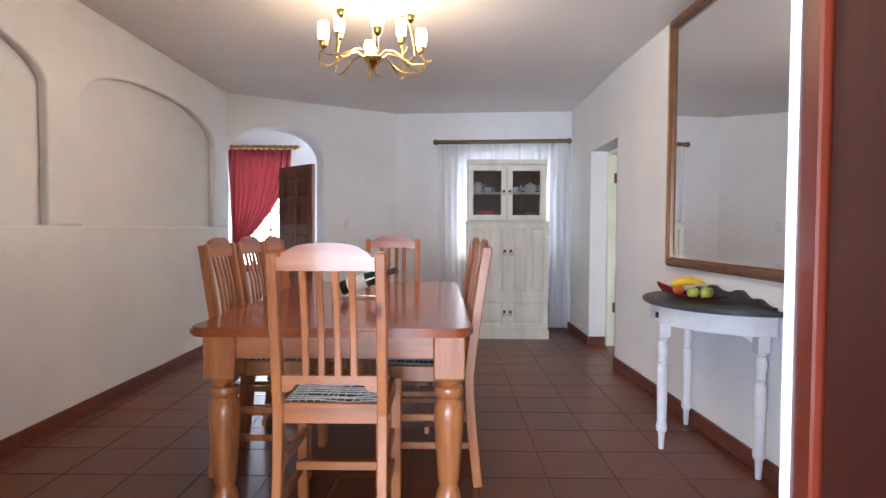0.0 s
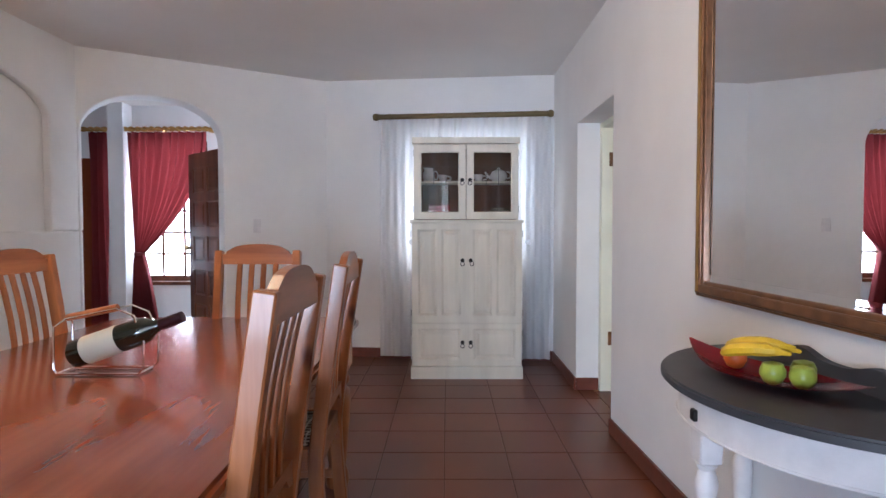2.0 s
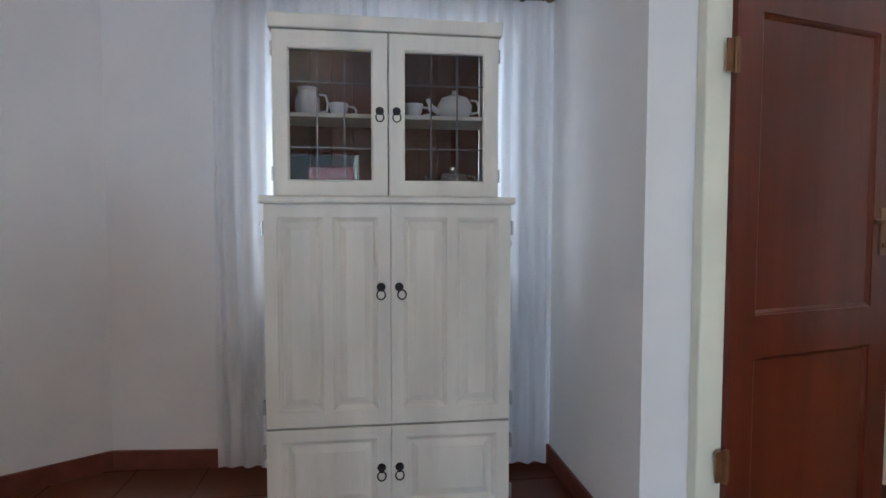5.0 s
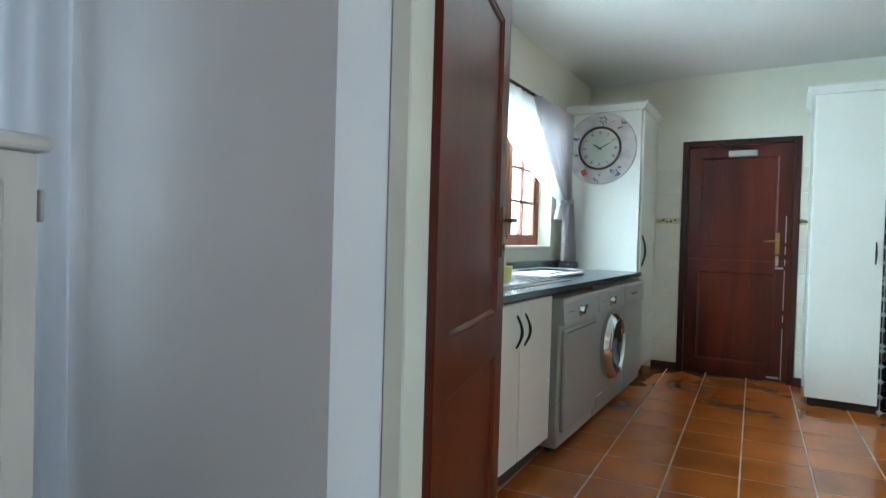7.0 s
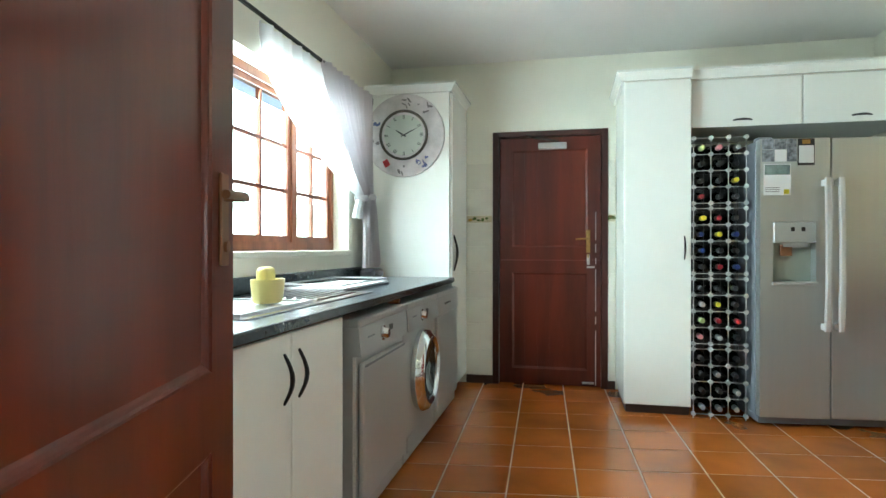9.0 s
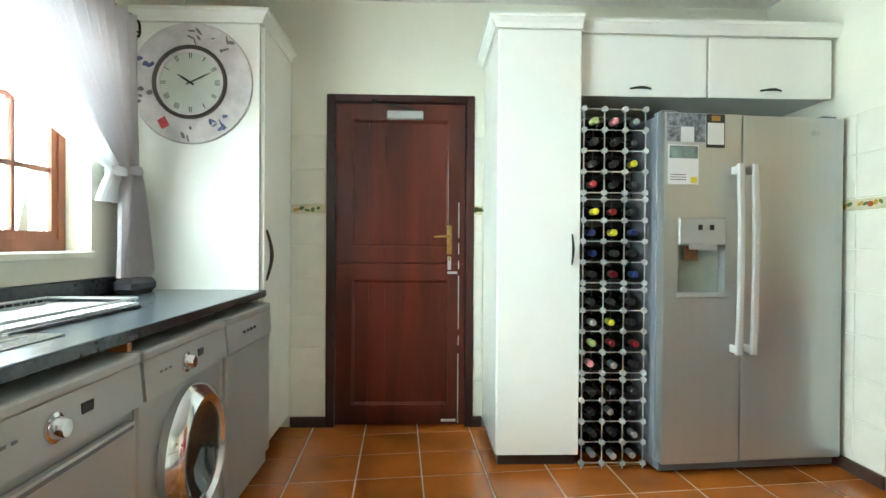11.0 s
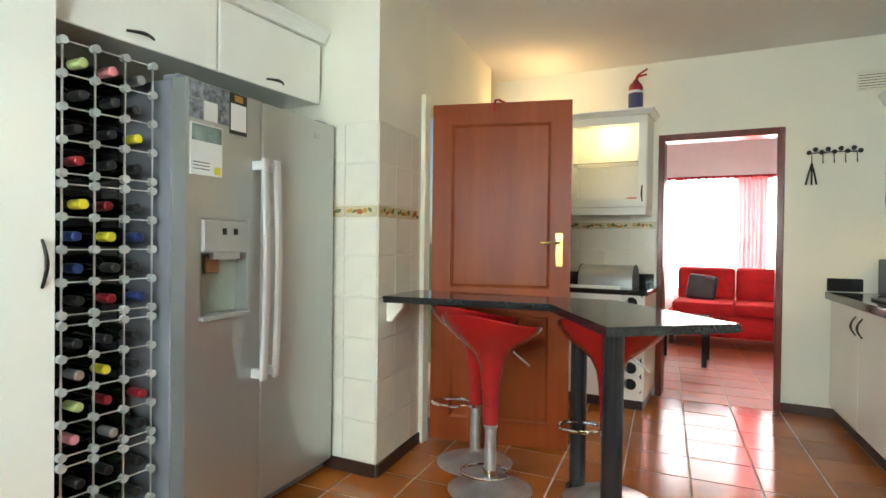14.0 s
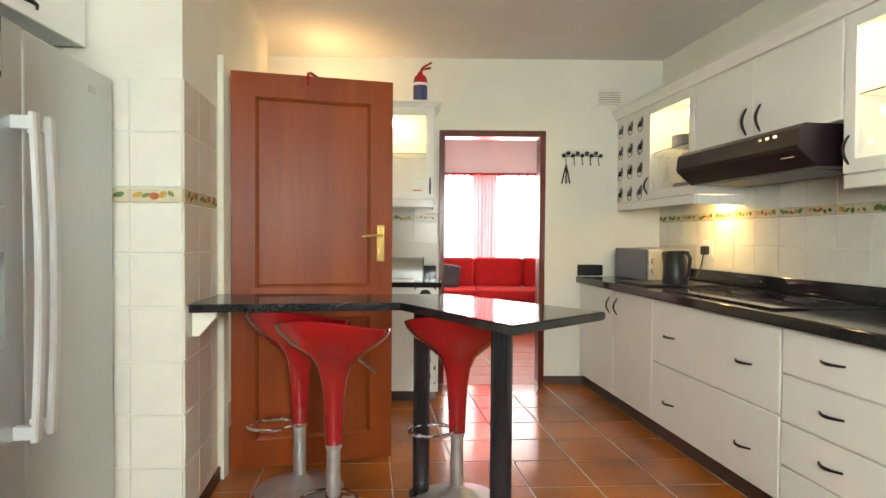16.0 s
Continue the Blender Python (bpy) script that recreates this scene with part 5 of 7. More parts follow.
solid("upstand_north", B(2.1, 5.80, 6.99, 7.018, 0.888, 0.965, bevel=0.004), M_worktop, "dark upstand along the wall behind the worktop", "upstand")


def base_doors(name, label, x0, x1, y, n, group="", handles=True, z0=0.10, z1=0.845):
    t = thing(name, label, "cabinet", group=group)
    part("body", B(x0, x1, y + 0.02, 7.0, z0, z1), M_white, t)
    part("kick_plate", B(x0, x1, y + 0.06, y + 0.08, 0, z0), M_kskirt, t)
    w = (x1 - x0) / n
    for i in range(n):
        a, b = x0 + i * w + 0.003, x0 + (i + 1) * w - 0.003
        d = part("door", B(a, b, y, y + 0.019, z0, z1 - 0.003, bevel=0.003), M_white, t)
        if handles:
            bow_handle(d, (b - 0.045 if i % 2 == 0 else a + 0.045, y, 0.71), (0, 0, 1), 0.15, (0, -1, 0), M_iron)
    return t


base_doors("base_cabinet", "white two-door base cabinet under the sink", 2.95, 3.77, 6.385, 2)
base_doors("base_cabinet", "white base cabinet in the corner by the door", 2.12, 2.945, 6.385, 2)


def appliance(name, label, x0, x1, y, kind):
    t = thing(name, label, "appliance")
    part("casing", B(x0, x1, y + 0.02, 6.96, 0.03, 0.80, bevel=0.008), M_silver, t)
    for x in (x0 + 0.05, x1 - 0.05):
        bm = bmesh.new()
        cyl(bm, (x, y + 0.08, 0), (x, y + 0.08, 0.04), 0.02, n=10)
        part("foot", bm, M_black, t)
    part("lid", B(x0 - 0.003, x1 + 0.003, y + 0.0, 6.965, 0.795, 0.825, bevel=0.008, seg=2), M_silver, t)
    bm = bmesh.new()
    vs = [(x, yy, z) for x in (x0, x1) for yy, z in ((y + 0.004, 0.795), (y - 0.006, 0.685), (y + 0.03, 0.685), (y + 0.03, 0.795))]
    v = [bm.verts.new(q) for q in vs]
    for f in ((0, 1, 2, 3), (7, 6, 5, 4), (0, 4, 5, 1), (1, 5, 6, 2), (2, 6, 7, 3), (3, 7, 4, 0)):
        bm.faces.new([v[i] for i in f])
    pan = part("control_panel", bm, M_silver, t)
    kx = x0 + (x1 - x0) * 0.42
    if kind != "plain":
        bm = bmesh.new()
        lathe(bm, [(0.032, 0), (0.032, 0.006), (0.024, 0.008), (0.021, 0.026), (0.018, 0.03), (0, 0.03)], 20, Matrix.Translation((kx, y - 0.001, 0.74)) @ Matrix.Rotation(radians(90), 4, "X"))
        part("dial", bm, M_chrome, pan, "silver programme dial", True)
        part("display", B(kx + 0.10, kx + 0.145, y - 0.003, y + 0.01, 0.738, 0.762), M_black, pan, "small dark display")
        for i in range(3):
            part("marking", B(kx - 0.18 + i * 0.03, kx - 0.165 + i * 0.03, y - 0.0025, y + 0.01, 0.745, 0.751), M_greyside, pan)
    else:
        for i in range(4):
            part("button", B(x0 + 0.18 + i * 0.05, x0 + 0.21 + i * 0.05, y - 0.006, y + 0.01, 0.74, 0.752), M_chrome, pan)
    if kind == "panel":
        bm = B(x0 + 0.03, x1 - 0.03, y - 0.004, y + 0.02, 0.11, 0.655, bevel=0.012, seg=2)
        part("door", bm, M_silver, t, "recessed grey front door")
        part("grip_slot", B(x0 + 0.05, x1 - 0.05, y - 0.0055, y + 0.01, 0.636, 0.645), M_greyside, t)
    elif kind == "washer":
        c = ((x0 + x1) / 2, y, 0.44)
        R = Matrix.Translation(c) @ Matrix.Rotation(radians(90), 4, "X")
        bm = bmesh.new()
        lathe(bm, [(0.150, 0.0), (0.215, -0.018), (0.222, 0.01), (0.21, 0.035), (0.18, 0.05), (0.155, 0.04), (0.150, 0.01)], 40, R, True)
        hatch = part("porthole_ring", bm, M_chrome, t, "polished chrome porthole ring", True)
        bm = bmesh.new()
        lathe(bm, [(0, -0.008), (0.07, -0.005), (0.12, 0.01), (0.152, 0.03), (0.152, 0.0), (0, -0.012)], 32, R)
        part("porthole_glass", bm, mat("dark_door_glass", (0.02, 0.025, 0.022), 0.05, vary=0.3, coat=0.5), hatch, "dark bulging door glass", True)
        part("filter_flap", B(x0 + 0.05, x0 + 0.2, y + 0.014, y + 0.022, 0.07, 0.15, bevel=0.003), M_silver, t)
    else:
        part("door", B(x0 + 0.004, x1 - 0.004, y + 0.002, y + 0.02, 0.10, 0.68, bevel=0.006), M_silver, t)
    return t


appliance("tumble_dryer", "silver-grey front loading dryer under the worktop", 3.81, 4.455, 6.335, "panel")
appliance("washing_machine", "silver-grey washing machine with chrome porthole", 4.475, 5.125, 6.335, "washer")
appliance("dishwasher", "silver-grey dishwasher under the worktop", 5.145, 5.78, 6.335, "plain")
box_thing("wood_spacer", "small pale wooden block between the machines", "block", (4.452, 4.476, 6.37, 6.43, 0.826, 0.851), M_pine, 0.001)

# sink, drainer rack, sponge holder
sk = thing("sink", "stainless steel sink and drainer set in the worktop", "sink")
bm = bmesh.new()
box(bm, 3.25, 4.35, 6.47, 6.93, 0.888, 0.893, bevel=0.002)
drainer = part("drainer", bm, M_chrome, sk)
for i in range(8):
    part("rib", B(3.86, 4.30, 6.53 + i * 0.045, 6.548 + i * 0.045, 0.893, 0.898, bevel=0.002), M_chrome, drainer)
bm = bmesh.new()
for q in ((3.30, 3.32, 6.52, 6.88), (3.78, 3.80, 6.52, 6.88), (3.32, 3.78, 6.52, 6.54), (3.32, 3.78, 6.86, 6.88)):
    box(bm, q[0], q[1], q[2], q[3], 0.893, 0.90)
box(bm, 3.32, 3.78, 6.54, 6.86, 0.889, 0.8935)
part("bowl", bm, M_dullchrome, sk)
rk = thing("dish_rack", "low silver wire dish rack beside the sink", "dish rack")
bm = bmesh.new()
for z in (0.902, 0.922):
    tube(bm, [(4.30, 6.60, z), (4.98, 6.60, z), (4.98, 6.92, z), (4.30, 6.92, z), (4.30, 6.60, z)], 0.005, 6)
part("rim", bm, M_dullchrome, rk)
for i in range(18):
    x = 4.32 + i * 0.038
    bm = bmesh.new()
    tube(bm, [(x, 6.60, 0.922), (x, 6.60, 0.90), (x, 6.92, 0.90), (x, 6.92, 0.922)], 0.0022, 4)
    part("wire", bm, M_dullchrome, rk)
part("drip_tray", B(4.29, 4.99, 6.59, 6.93, 0.888, 0.896, bevel=0.002), M_black, rk)
M_yellow = mat("pale_yellow_plastic", (0.72, 0.62, 0.22), 0.4, vary=0.08)
sh = thing("sponge_holder", "pale yellow plastic caddy with a sponge at the sink", "sponge holder", pose(3.66, 6.63, 0.9))
bm = bmesh.new()
lathe(bm, [(0.05, 0), (0.058, 0.01), (0.066, 0.085), (0.061, 0.085), (0.052, 0.012), (0, 0.01)], 24, Matrix.Diagonal((1.25, 0.8, 1, 1)))
part("tub", bm, M_yellow, sh, smooth=True)
part("sponge", B(-0.05, 0.03, -0.02, 0.025, 0.012, 0.13, bevel=0.018, seg=3), M_yellow, sh, smooth=True)

# ---- tall cupboards and cornices ----
def cornice(parent, pts, z0, z1, out=0.05):
    """Moulding along (x, y) points, growing outwards to the left of the way."""
    bm = bmesh.new()
    prof = [(0.0, z0), (out * 0.35, z0), (out * 0.55, z0 + (z1 - z0) * 0.35), (out * 0.9, z0 + (z1 - z0) * 0.7), (out, z0 + (z1 - z0) * 0.75), (out, z1), (0.0, z1)]
    rings = []
    P = [Vector((*p, 0)) for p in pts]
    for i, p in enumerate(P):
        ds = []
        if i:
            ds.append((p - P[i - 1]).normalized())
        if i < len(P) - 1:
            ds.append((P[i + 1] - p).normalized())
        nn = [Vector((-d.y, d.x, 0)) for d in ds]
        n = sum(nn, Vector()).normalized()
        k = 1 / max(0.3, n.dot(nn[0]))
        rings.append([bm.verts.new(p + n * (o * k) + Vector((0, 0, z))) for o, z in prof])
    for a, b in zip(rings, rings[1:]):
        for k in range(len(prof)):
            j = (k + 1) % len(prof)
            bm.faces.new((a[k], a[j], b[j], b[k]))
    bm.faces.new(rings[0])
    bm.faces.new(rings[-1][::-1])
    return part("cornice", bm, M_white, parent)


tl = thing("tall_cupboard", "tall white lacquered cupboard beside the stable door", "cupboard")
part("side_panel", B(5.80, 5.82, 6.40, 7.02, 0.0, 2.215), M_white, tl)
part("body", B(5.822, 6.415, 6.42, 7.02, 0.08, 2.215), M_white, tl)
part("kick_plate", B(5.822, 6.415, 6.45, 6.47, 0, 0.08), M_kskirt, tl)
d = part("door", B(5.824, 6.413, 6.38, 6.40, 0.08, 2.21, bevel=0.003), M_white, tl)
bow_handle(d, (5.87, 6.38, 1.06), (0, 0, 1), 0.26, (0, -1, 0), M_iron, 0.008)
cornice(tl, [(5.80, 7.02), (5.80, 6.40), (6.415, 6.40)][::-1], 2.215, 2.278, 0.055)

tr = thing("tall_cupboard", "tall white glossy pantry cupboard beside the wine rack", "cupboard")
part("body", B(5.767, 6.415, 4.787, 5.206, 0.065, 2.2), M_white, tr)
part("kick_plate", B(5.80, 6.415, 4.79, 5.19, 0, 0.065), M_kskirt, tr)
d = part("door", B(5.745, 5.765, 4.79, 5.204, 0.067, 2.195, bevel=0.003), M_white, tr)
bow_handle(d, (5.745, 4.83, 1.10), (0, 0, 1), 0.15, (-1, 0, 0), M_iron)
cornice(tr, [(6.415, 5.206), (5.75, 5.206), (5.75, 4.787)][::-1], 2.2, 2.264, 0.05)
oh = thing("overhead_cupboard", "white overhead cupboard with two lift doors above fridge", "cupboard")
part("body", B(5.82, 6.415, 3.467, 4.783, 1.89, 2.2), M_white, oh)
for a, b, hy in ((4.785, 4.125, 4.47), (4.115, 3.467, 3.79)):
    d = part("door", B(5.80, 5.819, b, a, 1.885, 2.195, bevel=0.004), M_white, oh)
    bow_handle(d, (5.80, hy, 1.925), (0, 1, 0), 0.11, (-1, 0, 0), M_iron)
cornice(oh, [(5.80, 4.787), (5.80, 3.445)][::-1], 2.2, 2.264, 0.05)

# ---- wall clock ----
ck = thing("wall_clock", "round shabby-chic white wall clock with floral rim", "clock", Matrix.Translation((5.80, 6.73, 1.912)) @ Matrix.Rotation(radians(-90), 4, "Y") @ Matrix.Scale(1.05, 4))
M_clockrim = mat("distressed_white_wood", (0.62, 0.58, 0.57), 0.6, vary=0.22, scale=11, bump=0.2, bscale=50)
M_dial = mat("aged_dial_paper", (0.56, 0.60, 0.52), 0.5, vary=0.08, scale=6)
bm = bmesh.new()
lathe(bm, [(0.14, 0.0), (0.285, 0.0), (0.287, 0.008), (0.283, 0.018), (0.175, 0.022), (0.165, 0.03), (0.14, 0.03)], 64, loop=True)
part("rim", bm, M_clockrim, ck, "distressed white rim", True)
bm = bmesh.new()
lathe(bm, [(0.155, 0.02), (0.172, 0.022), (0.174, 0.036), (0.166, 0.042), (0.156, 0.036)], 48, loop=True)
part("bezel", bm, mat("dark_bezel", (0.09, 0.075, 0.06), 0.4, 0.3, vary=0.2), ck, smooth=True)
bm = bmesh.new()
lathe(bm, [(0, 0.024), (0.157, 0.024), (0.157, 0.020), (0, 0.020)], 48)
part("dial", bm, M_dial, ck, "pale aged dial")
# local x points up the wall, local y along it
for h in range(12):
    a = radians(30 * h)
    bm = bmesh.new()
    n_b = (2, 1, 2, 3, 2, 1, 2, 3, 3, 2, 1, 2)[h]
    for k in range(n_b):
        box(bm, -0.014, 0.014, (k - (n_b - 1) / 2) * 0.009 - 0.0018, (k - (n_b - 1) / 2) * 0.009 + 0.0018, 0.024, 0.0252)
    bmesh.ops.transform(bm, matrix=Matrix.Rotation(-a, 4, "Z") @ Matrix.Translation((0.128, 0, 0)), verts=bm.verts)
    part("hour_mark", bm, M_black, ck)
for ln, wd, a in ((0.075, 0.010, 302), (0.11, 0.007, 64)):
    bm = bmesh.new()
    outline_plate(bm, [(-0.02, -wd / 2), (ln * 0.6, -wd / 2), (ln, 0), (ln * 0.6, wd / 2), (-0.02, wd / 2)], 0, 0.002)
    bmesh.ops.transform(bm, matrix=Matrix.Translation((0, 0, 0.028)) @ Matrix.Rotation(-radians(a), 4, "Z") @ Matrix.Rotation(radians(90), 4, "X"), verts=bm.verts)
    part("hand_pointer", bm, M_black, ck)
M_blue = mat("faded_blue_print", (0.13, 0.15, 0.32), 0.6, vary=0.3, scale=60)
M_stamp = mat("red_stamp_print", (0.55, 0.06, 0.07), 0.6, vary=0.3, scale=60)
M_greyprint = mat("grey_print", (0.2, 0.18, 0.18), 0.6, vary=0.3, scale=60)
rng = random.Random(9)
for nm, mt, ang, rr, cnt in (("blue_flower", M_blue, 145, 0.225, 11), ("blue_flower", M_blue, 300, 0.225, 9), ("butterfly_print", M_greyprint, 8, 0.225, 5), ("script_print", M_greyprint, 40, 0.23, 5), ("butterfly_print", M_greyprint, 180, 0.24, 4), ("leaf_print", M_greyprint, 255, 0.235, 6)):
    bm = bmesh.new()
    for _ in range(cnt):
        px, py = rr * math.cos(-radians(ang)) + rng.uniform(-0.035, 0.035), rr * math.sin(-radians(ang)) + rng.uniform(-0.045, 0.045)
        rad = math.hypot(px, py)
        if rad > 0.272 or rad < 0.185:
            continue
        e = Matrix.Translation((px, py, 0.0245)) @ Matrix.Rotation(rng.uniform(0, 3), 4, "Z") @ Matrix.Diagonal((rng.uniform(0.009, 0.024), rng.uniform(0.004, 0.010), 1, 1))
        bmesh.ops.create_circle(bm, cap_ends=True, segments=8, radius=1, matrix=e)
    ob = part(nm, bm, mt, ck)
bm = bmesh.new()
box(bm, -0.024, 0.024, -0.02, 0.02, 0.0235, 0.0245)
bmesh.ops.transform(bm, matrix=Matrix.Translation((-0.19, 0.125, 0)) @ Matrix.Rotation(0.5, 4, "Z"), verts=bm.verts)
part("red_stamp", bm, M_stamp, ck)

# ---- wine rack with bottles ----
wr = thing("wine_rack", "tall three-column wine rack of silver connectors and rods", "wine rack")
YC = [4.465 + 0.104 * i for i in range(4)]
ZR = []
z = 0.03
for mod in range(4):
    ZR.append([z + 0.1045 * i for i in range(5)])
    z += 0.418 + 0.034
M_node = mat("pale_grey_plastic", (0.38, 0.39, 0.38), 0.45, vary=0.08)
# rear rods are coloured black for the shade deep in the rack
for y in YC:
    for front in (5.735, 5.93):
        bm = bmesh.new()
        box(bm, front, front + 0.006, y - 0.0022, y + 0.0022, 0.0, 1.80)
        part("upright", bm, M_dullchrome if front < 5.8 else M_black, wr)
for mod in ZR:
    for zz in mod:
        for front in (5.735, 5.93):
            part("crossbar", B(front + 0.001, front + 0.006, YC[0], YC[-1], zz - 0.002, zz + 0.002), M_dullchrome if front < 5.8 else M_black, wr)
node_me = None
for mod in ZR:
    for zz in mod:
        for y in YC:
            if node_me is None:
                bm = bmesh.new()
                cyl(bm, (0.014, 0, 0), (-0.008, 0, 0), 0.0145, n=8)
                node_me = mesh_of("connector", bm, M_node)
            o = new("connector", node_me)
            o.location, o.parent = (5.735, y, zz), wr
# black sheet added behind the bottles as painted shade
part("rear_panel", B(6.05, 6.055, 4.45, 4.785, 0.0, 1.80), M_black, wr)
CAPS = {"black": M_black, "red": mat("wine_red_foil", (0.22, 0.012, 0.02), 0.3, 0.4, vary=0.1), "blue": mat("blue_foil", (0.02, 0.04, 0.16), 0.3, 0.4, vary=0.1), "yellow": mat("yellow_foil", (0.62, 0.55, 0.03), 0.35, 0.2, vary=0.1),
        "silver": mat("silver_foil", (0.45, 0.46, 0.46), 0.3, 0.8, vary=0.1), "pink": mat("pink_foil", (0.6, 0.22, 0.25), 0.4, 0.1, vary=0.1), "green": mat("pale_green_foil", (0.42, 0.5, 0.2), 0.4, 0.1, vary=0.1)}
order = ("green pink silver black black black black black yellow red black black yellow red black blue yellow blue blue black black black red blue "
         "black black black silver yellow black green red red pink silver black black black black black silver black black black silver silver silver silver").split()
bm = bmesh.new()
lathe(bm, [(0, -0.24), (0.036, -0.24), (0.038, -0.235), (0.038, -0.06), (0.032, -0.035), (0.017, -0.01), (0.0145, 0.005), (0.0145, 0.05), (0, 0.05)], 12, Matrix.Rotation(radians(-90), 4, "Y"))
bot_me = mesh_of("bottle_body", bm, M_bottle, True)
cap_me = {}
for k, mt in CAPS.items():
    bm = bmesh.new()
    lathe(bm, [(0.015, 0.0), (0.0165, 0.002), (0.0165, 0.068), (0.013, 0.071), (0, 0.071)], 12, Matrix.Rotation(radians(-90), 4, "Y"))
    cap_me[k] = mesh_of("capsule", bm, mt, True)
rows_z = [mod[i] for mod in ZR for i in range(4)][::-1]
rng = random.Random(3)
for r, zz in enumerate(rows_z):
    for c in range(3):
        cap = order[(r * 3 + c) % len(order)]
        b = thing("wine_bottle", f"dark wine bottle with {cap} capsule lying in the rack", "bottle", pose(5.79 + rng.uniform(-0.02, 0.03), YC[2 - c] + 0.052 + rng.uniform(-0.006, 0.006), zz + 0.043), "bottles in the wine rack")
        for nm, me in (("bottle_body", bot_me), ("capsule", cap_me[cap])):
            o = new(nm, me)
            o.parent = b

# ---- fridge ----
fg = thing("fridge", "brushed steel side-by-side fridge freezer with dispenser", "fridge")
part("casing", B(5.685, 6.27, 3.465, 4.418, 0.06, 1.765, bevel=0.006), M_greyside, fg)
part("kick_grille", B(5.66, 6.3, 3.47, 4.41, 0.015, 0.06, bevel=0.004), M_greyside, fg)
for y in (3.55, 4.33):
    bm = bmesh.new()
    cyl(bm, (5.75, y - 0.02, 0.016), (5.75, y + 0.02, 0.016), 0.016, n=12)
    part("wheel", bm, M_black, fg)
part("hinge_cover", B(5.66, 5.74, 4.33, 4.41, 1.765, 1.785, bevel=0.004), M_greyside, fg)
part("hinge_cover", B(5.66, 5.74, 3.47, 3.55, 1.765, 1.785, bevel=0.004), M_greyside, fg)
# left door built round the dispenser recess
fl = bmesh.new()
DY0, DY1, DZ0, DZ1 = 4.10, 4.345, 0.885, 1.26
gy, gz = (4.020, DY0, DY1, 4.418), (0.065, DZ0, DZ1, 1.765)
gv = [[fl.verts.new((5.615, y, z)) for z in gz] for y in gy]
gf = [fl.faces.new((gv[i][j], gv[i][j + 1], gv[i + 1][j + 1], gv[i + 1][j])) for i in range(3) for j in range(3) if (i, j) != (1, 1)]
ext = bmesh.ops.extrude_face_region(fl, geom=gf, use_keep_orig=True)
bmesh.ops.translate(fl, vec=(0.065, 0, 0), verts=[v for v in ext["geom"] if isinstance(v, bmesh.types.BMVert)])
bmesh.ops.recalc_face_normals(fl, faces=fl.faces[:])
fd = part("freezer_door", fl, M_steel, fg)
part("fridge_door", B(5.615, 5.68, 3.467, 4.012, 0.065, 1.765, bevel=0.008, seg=2), M_steel, fg)
part("dispenser_panel", B(5.605, 5.66, DY0 + 0.002, DY1 - 0.002, 1.13, DZ1 - 0.002, bevel=0.006), M_silver, fd, "pale grey control panel")
part("dispenser_recess", B(5.672, 5.679, DY0 + 0.002, DY1 - 0.002, DZ0 + 0.002, 1.13), mat("green_grey_recess", (0.30, 0.34, 0.29), 0.4, vary=0.1), fd)
part("dispenser_ledge", B(5.60, 5.672, DY0 - 0.006, DY1 + 0.006, DZ0 - 0.012, DZ0 + 0.008, bevel=0.003), M_silver, fd)
part("dispenser_paddle", B(5.645, 5.66, 4.22, 4.29, 1.05, 1.12, bevel=0.004), M_bronze, fd)
bm = bmesh.new()
prism(bm, [(5.607, 4.15), (5.607, 4.29), (5.65, 4.27), (5.65, 4.17)], 1.105, 1.131)
part("dispenser_spout", bm, M_silver, fd)
for y in (4.165, 4.225):
    part("button", B(5.6035, 5.607, y, y + 0.022, 1.20, 1.225), M_iron, fd)
M_handle = mat("satin_silver", (0.60, 0.61, 0.60), 0.45, 0.3, vary=0.04)
for y in (4.06, 3.985):
    bm = bmesh.new()
    ring = [(-0.010, -0.010), (-0.006, -0.017), (0.006, -0.017), (0.010, -0.010), (0.010, 0.010), (0.006, 0.017), (-0.006, 0.017), (-0.010, 0.010)]
    loops = [[bm.verts.new((5.560 - 0.014 * math.sin(math.pi * i / 12) + dx, y + dy, 0.60 + 0.918 * i / 12)) for dx, dy in ring] for i in range(13)]
    for l0, l1 in zip(loops, loops[1:]):
        for i in range(8):
            bm.faces.new((l0[i], l0[(i + 1) % 8], l1[(i + 1) % 8], l1[i]))
    bm.faces.new(loops[0][::-1])
    bm.faces.new(loops[-1])
    for z in (0.625, 1.49):
        box(bm, 5.565, 5.616, y - 0.012, y + 0.012, z - 0.018, z + 0.018)
    part("handle", bm, M_handle, fd if y > 4.03 else fg, "long flat silver handle")
part("badge", B(5.6135, 5.616, 3.60, 3.645, 1.675, 1.70), M_node, fg)
M_paper = mat("white_paper", (0.75, 0.76, 0.76), 0.7, vary=0.04)
M_photo1 = mat("collage_print", (0.22, 0.24, 0.27), 0.4, vary=0.8, scale=45)
M_photo2 = mat("landscape_print", (0.2, 0.27, 0.25), 0.4, vary=0.6, scale=18)
mag = thing("fridge_calendar", "white leaflet with landscape picture stuck on the fridge", "leaflet")
part("sheet", B(5.611, 5.6148, 4.245, 4.40, 1.42, 1.61), M_paper, mag)
part("picture", B(5.6095, 5.6112, 4.25, 4.395, 1.545, 1.605), M_photo2, mag, "printed landscape picture")
part("yellow_spot", B(5.6095, 5.6112, 4.255, 4.285, 1.427, 1.455), CAPS["yellow"], mag)
for i in range(3):
    part("text_line", B(5.6095, 5.6112, 4.31, 4.39, 1.44 + i * 0.012, 1.444 + i * 0.012), M_greyprint, mag)
photos = []
